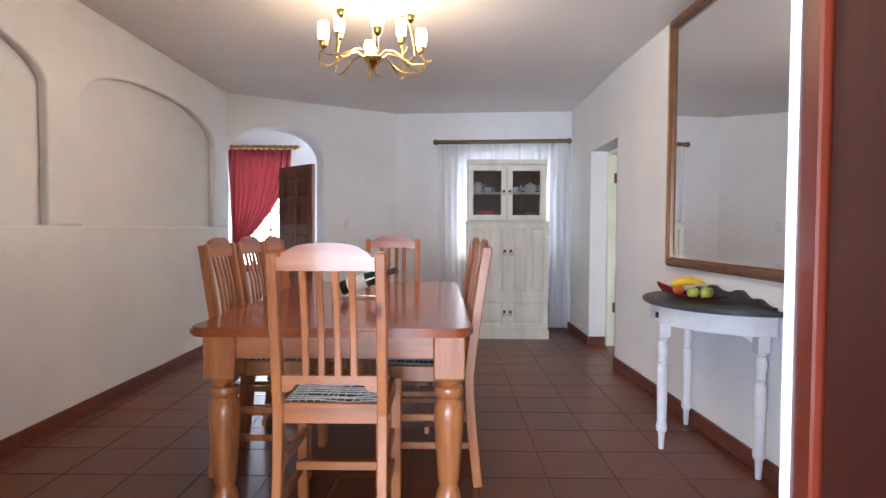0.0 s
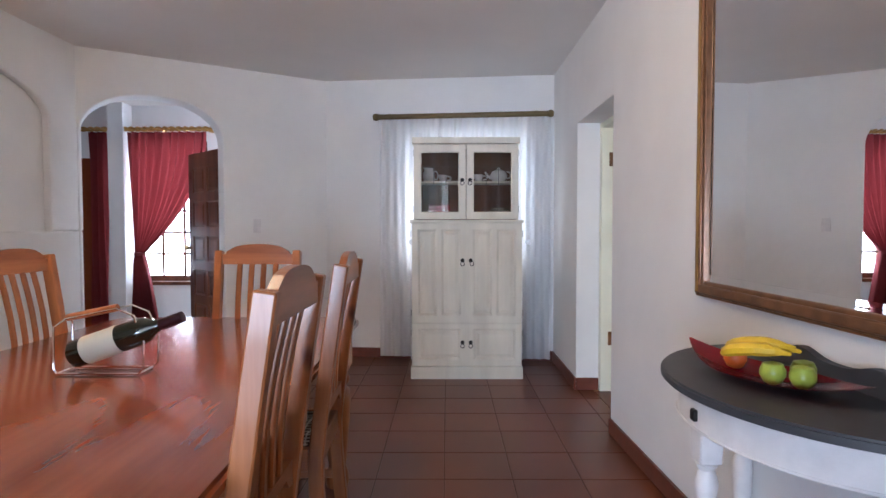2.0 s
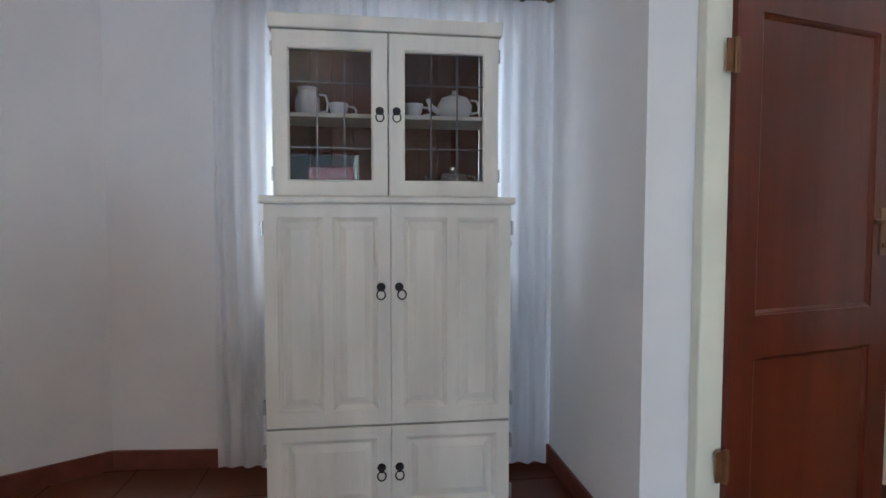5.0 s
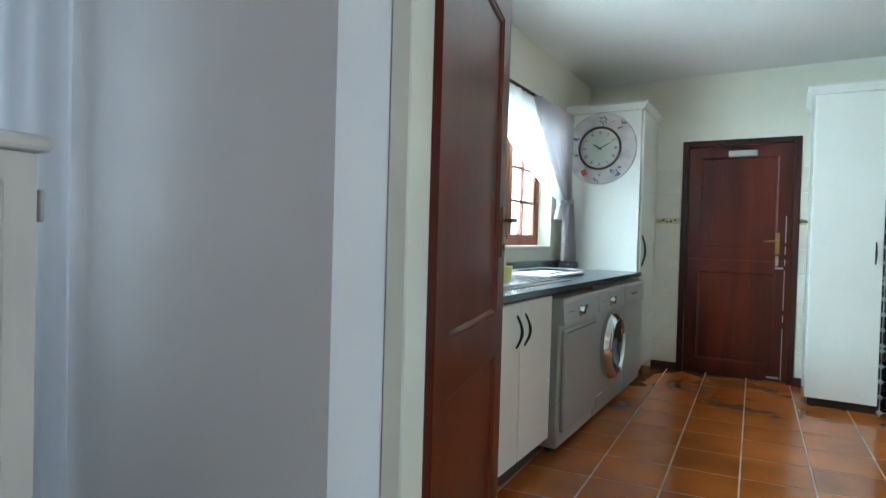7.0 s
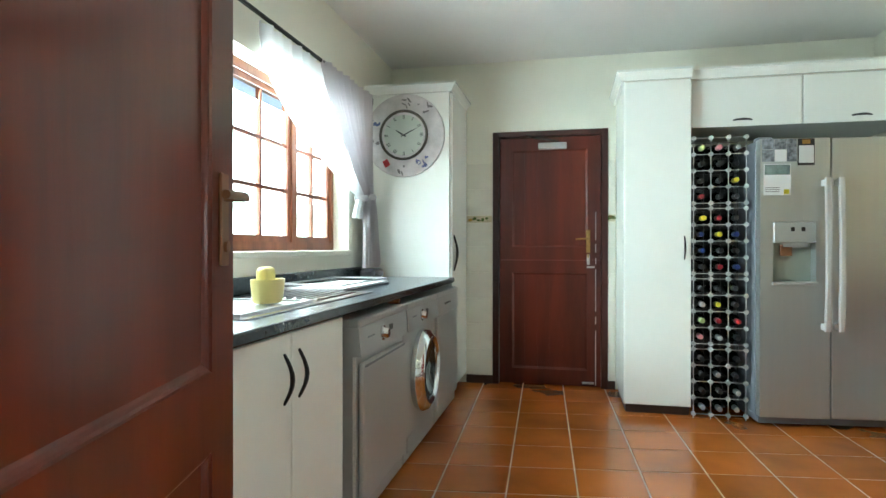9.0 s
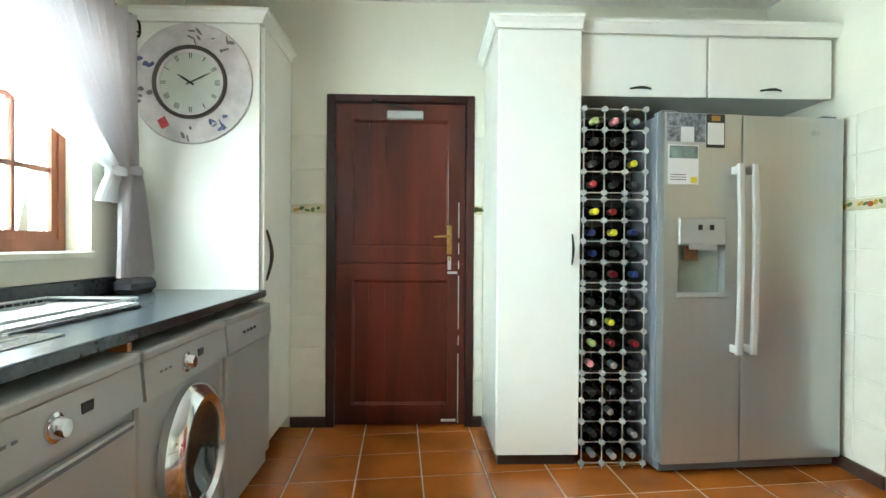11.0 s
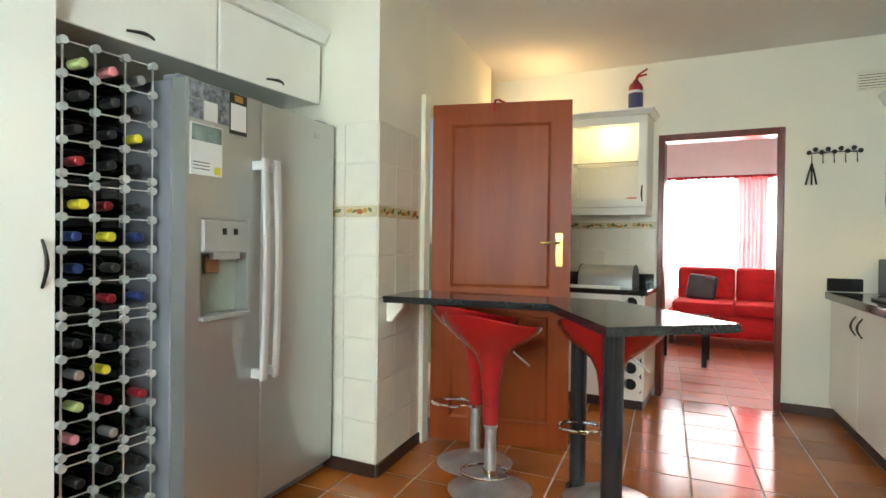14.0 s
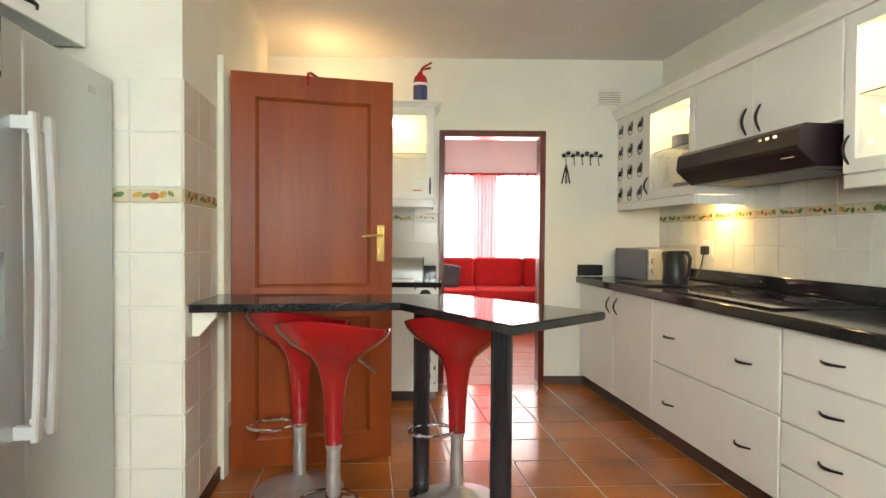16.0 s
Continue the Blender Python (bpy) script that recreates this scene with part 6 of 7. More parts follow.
for i, (y0, y1, z0, z1) in enumerate(((4.34, 4.408, 1.70, 1.762), (4.27, 4.337, 1.70, 1.762), (4.212, 4.266, 1.625, 1.762), (4.34, 4.408, 1.625, 1.697), (4.27, 4.337, 1.625, 1.697))):
    photos.append(solid("photo_magnet", B(5.611, 5.6148, y0, y1, z0, z1), M_photo1 if i != 4 else M_paper, "small photo magnet on the fridge door", "magnet", group="photo magnets on the fridge"))
cd = thing("notice_card", "white card with black and gold border on the fridge", "card")
part("border", B(5.612, 5.6148, 4.11, 4.205, 1.60, 1.762), M_black, cd)
part("card", B(5.6105, 5.6122, 4.115, 4.20, 1.615, 1.72), M_paper, cd)
part("gold_emblem", B(5.6105, 5.6122, 4.135, 4.18, 1.73, 1.755), M_gold, cd)

FRIDGE_TURN = Matrix.Translation((5.60, 4.425, 0)) @ Matrix.Rotation(radians(5.0), 4, "Z") @ Matrix.Translation((-5.60, -4.425, 0))
for o in (fg, mag, cd, *photos):
    o.matrix_world = FRIDGE_TURN

# ---- breakfast bar ----
bar = thing("breakfast_bar", "angled black granite breakfast bar on black posts", "bar counter")
bm = bmesh.new()
prism(bm, [(5.462, 3.387), (4.622, 3.272), (4.234, 3.881), (3.836, 3.524), (4.40, 2.90), (5.50, 2.95)], 0.872, 0.905, bevel=0.005)
part("top", bm, M_granite, bar, "polished black granite slab")
for x, y in ((4.535, 3.056), (4.245, 3.70)):
    bm = bmesh.new()
    cyl(bm, (x, y, 0), (x, y, 0.873), 0.038, n=24)
    cyl(bm, (x, y, 0), (x, y, 0.012), 0.055, n=24)
    part("post", bm, M_blackpost, bar, "round black post", True)
bm = bmesh.new()
outline_plate(bm, [(0, 0), (0.10, 0), (0.10, -0.02), (0.03, -0.10), (0, -0.10)], -0.012, 0.012)
bmesh.ops.transform(bm, matrix=Matrix.Translation((5.46, 3.33, 0.872)) @ Matrix.Rotation(radians(180), 4, "Z"), verts=bm.verts)
part("bracket", bm, M_cream, bar, "cream wall bracket")


def bar_stool(m, ring_z):
    t = thing("bar_stool", "glossy red plastic bar stool on a chrome pedestal", "bar stool", m, "stools at the bar")
    bm = bmesh.new()
    prof = [(0.03, 0.318), (0.037, 0.318), (0.040, 0.42), (0.047, 0.53), (0.058, 0.60), (0.085, 0.655), (0.135, 0.695), (0.19, 0.735), (0.226, 0.775), (0.238, 0.80), (0.234, 0.805), (0.218, 0.785), (0.15, 0.735), (0.06, 0.715), (0, 0.712)]
    lathe(bm, prof, 32)
    for v in bm.verts:
        if v.co.z > 0.6:
            k = (v.co.z - 0.6) / 0.2
            v.co.z += k * (0.055 * max(0, v.co.y / 0.23) ** 1.5 - 0.045 * max(0, -v.co.y / 0.23) ** 1.3)
            v.co.y *= 1 + 0.06 * k
    part("seat", bm, M_red, t, "glossy red scooped seat on flared stem", True)
    bm = bmesh.new()
    lathe(bm, [(0.0, 0.03), (0.036, 0.035), (0.034, 0.075), (0.029, 0.08), (0.029, 0.20), (0.0275, 0.205), (0.0275, 0.295), (0.033, 0.30), (0.033, 0.325), (0, 0.325)], 20)
    part("gas_column", bm, M_dullchrome, t, "worn chrome column", True)
    bm = bmesh.new()
    lathe(bm, [(0, 0), (0.2, 0), (0.203, 0.006), (0.17, 0.016), (0.10, 0.034), (0.05, 0.056), (0.034, 0.072), (0, 0.072)], 40)
    part("base_plate", bm, M_dullchrome, t, "round domed chrome base", True)
    bm = bmesh.new()
    cx, ry = (0.02, 0.115) if ring_z < 0.2 else (0.125, 0.095)
    tube(bm, [(cx * 0.82 + ry * math.cos(a), cx * 0.57 + 0.12 * math.sin(a), ring_z + 0.012 * math.sin(a)) for a in [math.pi * 2 * i / 28 for i in range(29)]], 0.008, 8)
    lathe(bm, [(0.029, ring_z - 0.02), (0.036, ring_z - 0.018), (0.036, ring_z + 0.018), (0.029, ring_z + 0.02)], 16, loop=True)
    part("footrest", bm, M_chrome, t, "chrome loop footrest", True)
    bm = bmesh.new()
    tube(bm, [(-0.05, -0.035, 0.69), (-0.085, -0.058, 0.665), (-0.15, -0.10, 0.60)], 0.005, 6)
    part("height_lever", bm, M_chrome, t)
    return t


bar_stool(pose(4.895, 3.285, 0, 0, 0, -12), 0.085)
bar_stool(pose(5.10, 3.01, 0, 0, 0, -14), 0.32)
bar_stool(pose(4.375, 3.135, 0, 0, 0, -10), 0.34)

# ---- south wall: glass cabinet, base unit, bread bin ----
def glass_unit(name, label, m, w, h, depth, dw, handle_side):
    """A wall cabinet with one glazed door; front at local y = 0 facing -y, from x 0 to w, z 0 to h."""
    t = thing(name, label, "wall cabinet", m)
    part("side", B(0, 0.018, 0.02, depth, 0, h), M_white, t)
    part("side", B(w - 0.018, w, 0.02, depth, 0, h), M_white, t)
    part("floor_board", B(0.018, w - 0.018, 0.02, depth, 0, 0.018), M_white, t)
    part("top_board", B(0.018, w - 0.018, 0.02, depth, h - 0.018, h), M_white, t)
    part("back", B(0.018, w - 0.018, depth - 0.01, depth, 0.018, h - 0.018), M_white, t)
    part("glass_shelf", B(0.02, w - 0.02, 0.05, depth - 0.012, h * 0.5, h * 0.5 + 0.006), M_glass, t)
    bm = bmesh.new()
    s = 0.06
    for q in ((0.003, s, 0.003, h - 0.003), (w - s, w - 0.003, 0.003, h - 0.003), (s, w - s, 0.003, s), (s, w - s, h - s, h - 0.003)):
        box(bm, q[0], q[1], 0, 0.018, q[2], q[3])
    d = part("door_frame", bm, M_white, t)
    p = part("pane", B(s, w - s, 0.008, 0.011, s, h - s), M_glass, d)
    p.visible_shadow = False
    bow_handle(d, (0.03 if handle_side < 0 else w - 0.03, 0, 0.10), (0, 0, 1), 0.12, (0, -1, 0), M_iron)
    bm = bmesh.new()
    cyl(bm, (w / 2, depth * 0.5, h - 0.026), (w / 2, depth * 0.5, h - 0.018), 0.035, n=16)
    part("spot_lamp", bm, glow("warm_spot", (1.0, 0.72, 0.3), 25), t, "small lit warm spot lamp")
    return t


R180 = Matrix.Rotation(radians(180), 4, "Z")
for x0, x1 in ((4.49, 5.10), (5.105, 5.665)):
    glass_unit("glass_cabinet", "white wall cabinet with glass door and warm light", Matrix.Translation((x1, 1.37, 1.46)) @ R180, x1 - x0, 0.68, 0.315, 0, 1)
    lamp("cabinet_lamp", "POINT", pose((x0 + x1) / 2, 1.22, 2.05), 3.5, (1, 0.72, 0.32), 0.03)
gp = thing("cabinet_trim", "white cornice and pelmet of the glass cabinets", "cornice")
cornice(gp, [(4.49, 1.055), (4.49, 1.37), (5.665, 1.37)], 2.14, 2.185, 0.045)
part("pelmet", B(4.495, 5.665, 1.33, 1.36, 1.40, 1.458, bevel=0.004), M_white, gp)
part("pelmet_end", B(4.495, 4.515, 1.055, 1.33, 1.40, 1.458), M_white, gp)
cup = thing("cup", "small orange patterned cup in the glass cabinet", "cup", pose(4.62, 1.22, 1.479))
bm = bmesh.new()
lathe(bm, CUP, 16)
part("body", bm, M_orange, cup, smooth=True)
fe = thing("fire_extinguisher", "small red fire extinguisher with dark blue label", "extinguisher", pose(4.60, 1.23, 2.185))
bm = bmesh.new()
lathe(bm, [(0, 0), (0.05, 0), (0.053, 0.006), (0.053, 0.19), (0.045, 0.215), (0.022, 0.235), (0.018, 0.25), (0, 0.25)], 24)
part("cylinder", bm, M_red, fe, smooth=True)
bm = bmesh.new()
lathe(bm, [(0.0532, 0.01), (0.0542, 0.01), (0.0542, 0.14), (0.0532, 0.14)], 24, loop=True)
part("label_band", bm, mat("navy_label", (0.03, 0.035, 0.12), 0.45, vary=0.3, scale=60), fe, "dark blue label")
bm = bmesh.new()
lathe(bm, [(0.0532, 0.145), (0.0542, 0.145), (0.0542, 0.165), (0.0532, 0.165)], 24, loop=True)
part("white_band", bm, M_paper, fe)
bm = bmesh.new()
tube(bm, [(0, 0, 0.25), (-0.02, 0, 0.275), (-0.08, 0, 0.285)], 0.009, 6)
tube(bm, [(0, 0, 0.26), (-0.02, 0, 0.29), (-0.085, 0, 0.325)], 0.008, 6)
part("squeeze_grip", bm, M_red, fe)

sb = thing("base_cabinet", "white base cabinet with round bottle holes", "cabinet")
part("body", B(4.62, 5.60, 1.055, 1.58, 0.08, 0.821), M_white, sb)
part("kick_plate", B(4.47, 5.60, 1.10, 1.54, 0, 0.08), M_kskirt, sb)
part("door", B(4.625, 5.10, 1.58, 1.60, 0.083, 0.88, bevel=0.003), M_white, sb)
part("door", B(5.105, 5.595, 1.58, 1.60, 0.083, 0.88, bevel=0.003), M_white, sb)
part("end_panel", B(4.452, 4.47, 1.055, 1.60, 0.08, 0.821), M_white, sb)
part("rack_back", B(4.47, 4.62, 1.06, 1.30, 0.08, 0.821), M_black, sb)
bm = bmesh.new()
HR, cxh = 0.042, 4.545
zc = [0.19 + 0.115 * i for i in range(6)]
z = 0.08
for c in zc:
    n = 16
    lo, hi = c - 0.0575, c + 0.0575
    ring = [(cxh + HR * math.cos(2 * math.pi * i / n), c + HR * math.sin(2 * math.pi * i / n)) for i in range(n)]
    sq = []
    for i in range(n):
        a = 2 * math.pi * i / n
        ca, sa = math.cos(a), math.sin(a)
        k = min(0.075 / max(1e-6, abs(ca)), 0.0575 / max(1e-6, abs(sa)))
        sq.append((cxh + ca * k, c + sa * k))
    for y in (1.582, 1.60):
        vi = [bm.verts.new((x, y, zz)) for x, zz in ring]
        vo = [bm.verts.new((x, y, zz)) for x, zz in sq]
        for i in range(n):
            j = (i + 1) % n
            bm.faces.new((vi[i], vi[j], vo[j], vo[i]))
box(bm, 4.47, 4.62, 1.582, 1.60, 0.08, zc[0] - 0.0575)
box(bm, 4.47, 4.62, 1.582, 1.60, zc[-1] + 0.0575, 0.821)
part("bottle_hole_front", bm, M_white, sb, "white front with round bottle holes")
solid("worktop_south", B(4.43, 5.66, 1.055, 1.62, 0.822, 0.858, bevel=0.005), M_granite, "black granite worktop by the living room door", "worktop")
solid("upstand_south", B(4.47, 5.66, 1.052, 1.072, 0.858, 0.95, bevel=0.003), M_granite, "black granite upstand behind the bread bin", "upstand")
bb = thing("bread_bin", "brushed steel roll-top bread bin on the worktop", "bread bin", pose(4.77, 1.30, 0.858))
bm = bmesh.new()
pts = [(-0.13, 0.0), (0.13, 0.0), (0.13, 0.05)] + [(0.13 * math.cos(math.pi * i / 12) * 1.0, 0.05 + 0.115 * math.sin(math.pi * i / 12)) for i in range(1, 12)] + [(-0.13, 0.05)]
outline_plate(bm, pts, -0.2, 0.2)
bmesh.ops.transform(bm, matrix=Matrix.Rotation(radians(90), 4, "Z"), verts=bm.verts)
part("roll_top", bm, M_steel, bb, smooth=True)
for x in (-0.205, 0.2):
    bm = bmesh.new()
    outline_plate(bm, [(a * 1.03, b * 1.03) for a, b in pts], x, x + 0.006)
    bmesh.ops.transform(bm, matrix=Matrix.Rotation(radians(90), 4, "Z"), verts=bm.verts)
    part("end_cap", bm, M_black, bb)

# ---- west run: base units, worktop, hob; built straight, then turned onto the angled wall ----
standing = set(bpy.data.objects)
FX = 3.262
def west_unit(name, label, y0, y1, fronts):
    t = thing(name, label, "cabinet", group="base units along the worktop")
    part("body", B(2.63, FX - 0.02, y0, y1, 0.085, 0.819), M_white, t)
    part("kick_plate", B(2.63, FX - 0.03, y0, y1, 0, 0.085), M_kskirt, t)
    for nm, a, b, z0, z1, hs in fronts:
        d = part(nm, B(FX - 0.019, FX, a + 0.003, b - 0.003, z0, z1, bevel=0.004), M_white, t)
        for hy, hz, vert in hs:
            bow_handle(d, (FX, hy, hz), (0, 0, 1) if vert else (0, 1, 0), 0.115, (1, 0, 0), M_iron, 0.0055)
    return t


west_unit("base_cabinet", "white two-door base cabinet in the corner", 1.07, 2.25, [("door", 1.07, 1.70, 0.09, 0.815, [(1.637, 0.71, True)]), ("door", 1.70, 2.25, 0.09, 0.815, [(1.76, 0.71, True)])])
west_unit("drawer_unit", "white unit with two deep pan drawers", 2.253, 3.335, [("drawer_front", 2.253, 3.335, 0.45, 0.815, [(2.45, 0.622, False), (3.10, 0.622, False)]), ("drawer_front", 2.253, 3.335, 0.09, 0.444, [(2.45, 0.243, False), (3.10, 0.243, False)])])
west_unit("drawer_unit", "white unit with four shallow drawers", 3.338, 3.87, [("drawer_front", 3.338, 3.87, z0, z1, [(3.604, (z0 + z1) / 2, False)]) for z0, z1 in ((0.632, 0.815), (0.432, 0.626), (0.25, 0.426), (0.09, 0.244))])
west_unit("base_cabinet", "white base cabinet at the end of the worktop", 3.873, 4.73, [("door", 3.873, 4.73, 0.09, 0.815, [(3.95, 0.71, True)])])
solid("worktop_west", B(2.625, 3.295, 1.055, 4.74, 0.822, 0.872, bevel=0.006, seg=2), M_granite, "long black granite worktop with hob", "worktop")
solid("upstand_west", B(2.622, 2.645, 1.08, 4.74, 0.876, 0.965, bevel=0.003), M_granite, "black granite upstand behind the hob", "upstand")
solid("upstand_west_end", B(2.645, 3.285, 1.052, 1.075, 0.876, 0.965, bevel=0.003), M_granite, "black granite upstand at the wall end", "upstand")
M_hob = mat("black_ceramic_glass", (0.012, 0.01, 0.012), 0.04, vary=0.2, coat=0.6)
hb = thing("hob", "black ceramic glass hob set in the worktop", "hob")
part("glass_plate", B(2.74, 3.21, 2.32, 3.22, 0.872, 0.882, bevel=0.002), M_hob, hb)
for i, (x, y, r) in enumerate(((2.86, 2.55, 0.08), (3.08, 2.55, 0.07), (2.86, 2.95, 0.07), (3.08, 2.95, 0.09))):
    bm = bmesh.new()
    lathe(bm, [(r - 0.002, 0.882), (r - 0.002, 0.8826), (r, 0.8826), (r, 0.882)], 32, Matrix.Translation((x, y, 0)), True)
    part("cooking_zone", bm, M_greyprint, hb)
# microwave, kettle, tray, plug
mw = thing("microwave", "grey and silver microwave oven in the worktop corner", "microwave", pose(2.847, 1.415, 0.872, 0, 0, 5))
part("casing", B(-0.17, 0.17, -0.22, 0.22, 0.008, 0.232, bevel=0.006), M_greyside, mw)
part("front", B(-0.165, 0.165, 0.22, 0.235, 0.012, 0.228, bevel=0.004), M_silver, mw)
part("door_window", B(-0.155, 0.07, 0.235, 0.238, 0.04, 0.2), M_silver, mw)
for z in (0.08, 0.15):
    bm = bmesh.new()
    cyl(bm, (0.125, 0.235, z), (0.125, 0.252, z), 0.02, n=16)
    part("knob", bm, M_silver, mw)
solid("tray", B(2.70, 3.20, 1.66, 2.06, 0.873, 0.886, bevel=0.004), M_black, "flat black tray under the kettle", "tray")
ke = thing("kettle", "black plastic jug kettle on the worktop", "kettle", pose(2.991, 2.022, 0.887, 0, 0, 193))
bm = bmesh.new()
lathe(bm, [(0, 0), (0.078, 0), (0.08, 0.02), (0.075, 0.1), (0.064, 0.2), (0.05, 0.215), (0, 0.22)], 24)
for v in bm.verts:
    if v.co.z > 0.17 and v.co.y > 0.03:
        v.co.y += 0.03
part("jug", bm, M_black, ke, smooth=True)
bm = bmesh.new()
tube(bm, [(0, -0.055, 0.205), (0, -0.10, 0.205), (0, -0.125, 0.17), (0, -0.115, 0.07), (0, -0.075, 0.04)], 0.012, 8)
part("handle", bm, M_black, ke, smooth=True)
sc = thing("wall_socket", "white wall socket with a black plug", "socket")
part("plate", B(2.622, 2.632, 1.74, 1.86, 1.05, 1.17, bevel=0.003), M_paper, sc)
pl = part("plug", B(2.632, 2.67, 1.77, 1.83, 1.07, 1.13, bevel=0.008), M_black, sc, "black plug")
bm = bmesh.new()
tube(bm, [(2.66, 1.80, 1.07), (2.68, 1.81, 1.0), (2.74, 1.86, 0.93), (2.90, 1.93, 0.895)], 0.004, 6)
part("cable", bm, M_black, sc)

# upper units on the west wall; local x runs along -y of the room
UX = 2.972
def west_m(y, z):
    return Matrix.Translation((UX, y, z)) @ Matrix.Rotation(radians(90), 4, "Z")


UB, UH = 1.455, 0.665
hp_ = thing("glass_rack_unit", "white wall unit front with twelve round holes", "wall cabinet")
# grey block paints the dim inside seen through the holes
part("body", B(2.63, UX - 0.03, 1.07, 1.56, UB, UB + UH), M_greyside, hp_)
bm = bmesh.new()
for ci in range(3):
    for ri in range(4):
        cy, cz = 1.07 + 0.49 * (ci + 0.5) / 3, UB + UH * (ri + 0.5) / 4
        hy, hz = 0.49 / 6, UH / 8
        n = 16
        for x in (UX - 0.018, UX):
            vi = [bm.verts.new((x, cy + 0.043 * math.cos(2 * math.pi * i / n), cz + 0.043 * math.sin(2 * math.pi * i / n))) for i in range(n)]
            vo = []
            for i in range(n):
                ca, sa = math.cos(2 * math.pi * i / n), math.sin(2 * math.pi * i / n)
                k = min(hy / max(1e-6, abs(ca)), hz / max(1e-6, abs(sa)))
                vo.append(bm.verts.new((x, cy + ca * k, cz + sa * k)))
            for i in range(n):
                j = (i + 1) % n
                bm.faces.new((vi[i], vi[j], vo[j], vo[i]))
part("holed_front", bm, M_white, hp_)
for ci in range(3):
    for ri in range(4):
        cy, cz = 1.07 + 0.49 * (ci + 0.5) / 3, UB + UH * (ri + 0.5) / 4
        bm = bmesh.new()
        lathe(bm, [(0, 0), (0.035, 0.0), (0.04, 0.05), (0.035, 0.05), (0.03, 0.006), (0, 0.006)], 14, Matrix.Translation((UX - 0.045, cy, cz - 0.035)) @ Matrix.Rotation(radians(90), 4, "Y"))
        solid("drinking_glass", bm, M_silverpot, "upturned drinking glass in the holed unit", "glass", group="glasses in the holed unit", smooth=True)
g1 = glass_unit("glass_cabinet", "white wall cabinet with glass door, lit plates inside", west_m(1.567, UB), 0.617, UH, 0.34, 0, -1)
g2 = glass_unit("glass_cabinet", "white wall cabinet with glass door and warm light", west_m(3.307, UB), 0.70, UH, 0.34, 0, -1)
for y in (1.87, 3.66):
    lamp("cabinet_lamp", "POINT", pose(2.80, y, 2.03), 6, (1, 0.72, 0.32), 0.03)
for i in range(7):
    for z0, yy in ((UB + 0.018, 1.86), (UB + UH * 0.5 + 0.007, 1.84)):
        bm = bmesh.new()
        lathe(bm, [(0, 0), (0.06, 0), (0.11, 0.008), (0.112, 0.011), (0.06, 0.004), (0, 0.004)], 28)
        solid("plate", bm, M_plate, "white dinner plate in a stack", "plate", group="stacked plates", smooth=True, m=pose(2.80, yy, z0 + i * 0.0115))
hd_u = thing("wall_cabinet", "white two-door wall cabinet above the cooker hood", "wall cabinet")
part("body", B(2.63, UX - 0.02, 2.188, 3.302, 1.69, UB + UH), M_white, hd_u)
for a, b, hy in ((2.191, 2.727, 2.675), (2.733, 3.299, 2.785)):
    d = part("door", B(UX - 0.019, UX, a, b, 1.69, UB + UH - 0.003, bevel=0.004), M_white, hd_u)
    bow_handle(d, (UX, hy, 1.80), (0, 0, 1), 0.14, (1, 0, 0), M_iron, 0.007)
wt = thing("cabinet_trim", "white cornice and pelmet of the wall cabinets", "cornice")
cornice(wt, [(UX, 4.01), (UX, 1.055)], UB + UH, UB + UH + 0.075, 0.05)
part("pelmet", B(UX - 0.03, UX - 0.005, 1.06, 2.183, 1.395, UB - 0.002, bevel=0.004), M_white, wt)
part("pelmet", B(UX - 0.03, UX - 0.005, 3.307, 4.007, 1.395, UB - 0.002, bevel=0.004), M_white, wt)
part("pelmet_end", B(2.63, UX - 0.03, 2.165, 2.183, 1.395, UB - 0.002), M_white, wt)
hood = thing("cooker_hood", "black slanted cooker hood with silver buttons", "cooker hood")
bm = bmesh.new()
pts = [(2.63, 1.686), (2.63, 1.50), (3.03, 1.50), (3.115, 1.57), (3.125, 1.59), (3.115, 1.665), (3.09, 1.686)]
a = [bm.verts.new((x, 2.25, z)) for x, z in pts]
b = [bm.verts.new((x, 3.235, z)) for x, z in pts]
bm.faces.new(a)
bm.faces.new(b[::-1])
for i in range(7):
    bm.faces.new((a[i], b[i], b[(i + 1) % 7], a[(i + 1) % 7]))
part("canopy", bm, mat("black_hood_enamel", (0.014, 0.006, 0.010), 0.32, vary=0.2), hood)
part("lamp_cover", B(3.075, 3.09, 3.09, 3.17, 1.545, 1.565), M_dullchrome, hood)
part("filter", B(2.70, 3.0, 2.35, 3.13, 1.492, 1.50), M_greyside, hood, "grey mesh filter")
for i in range(3):
    part("switch", B(3.114, 3.124, 2.98 + i * 0.05, 3.005 + i * 0.05, 1.640, 1.652), M_chrome, hood)
# under-cupboard lights
ul = thing("strip_light", "warm lamp under the wall cabinet", "lamp")
part("tube", B(2.72, 2.76, 1.85, 2.15, 1.43, 1.452), glow("warm_tube", (1.0, 0.66, 0.25), 14), ul, "glowing warm tube")
lamp("under_cabinet_lamp", "AREA", look((2.74, 2.0, 1.425), (2.72, 2.0, 0.9)), 7, (1, 0.66, 0.26), 0.06, 0.35)

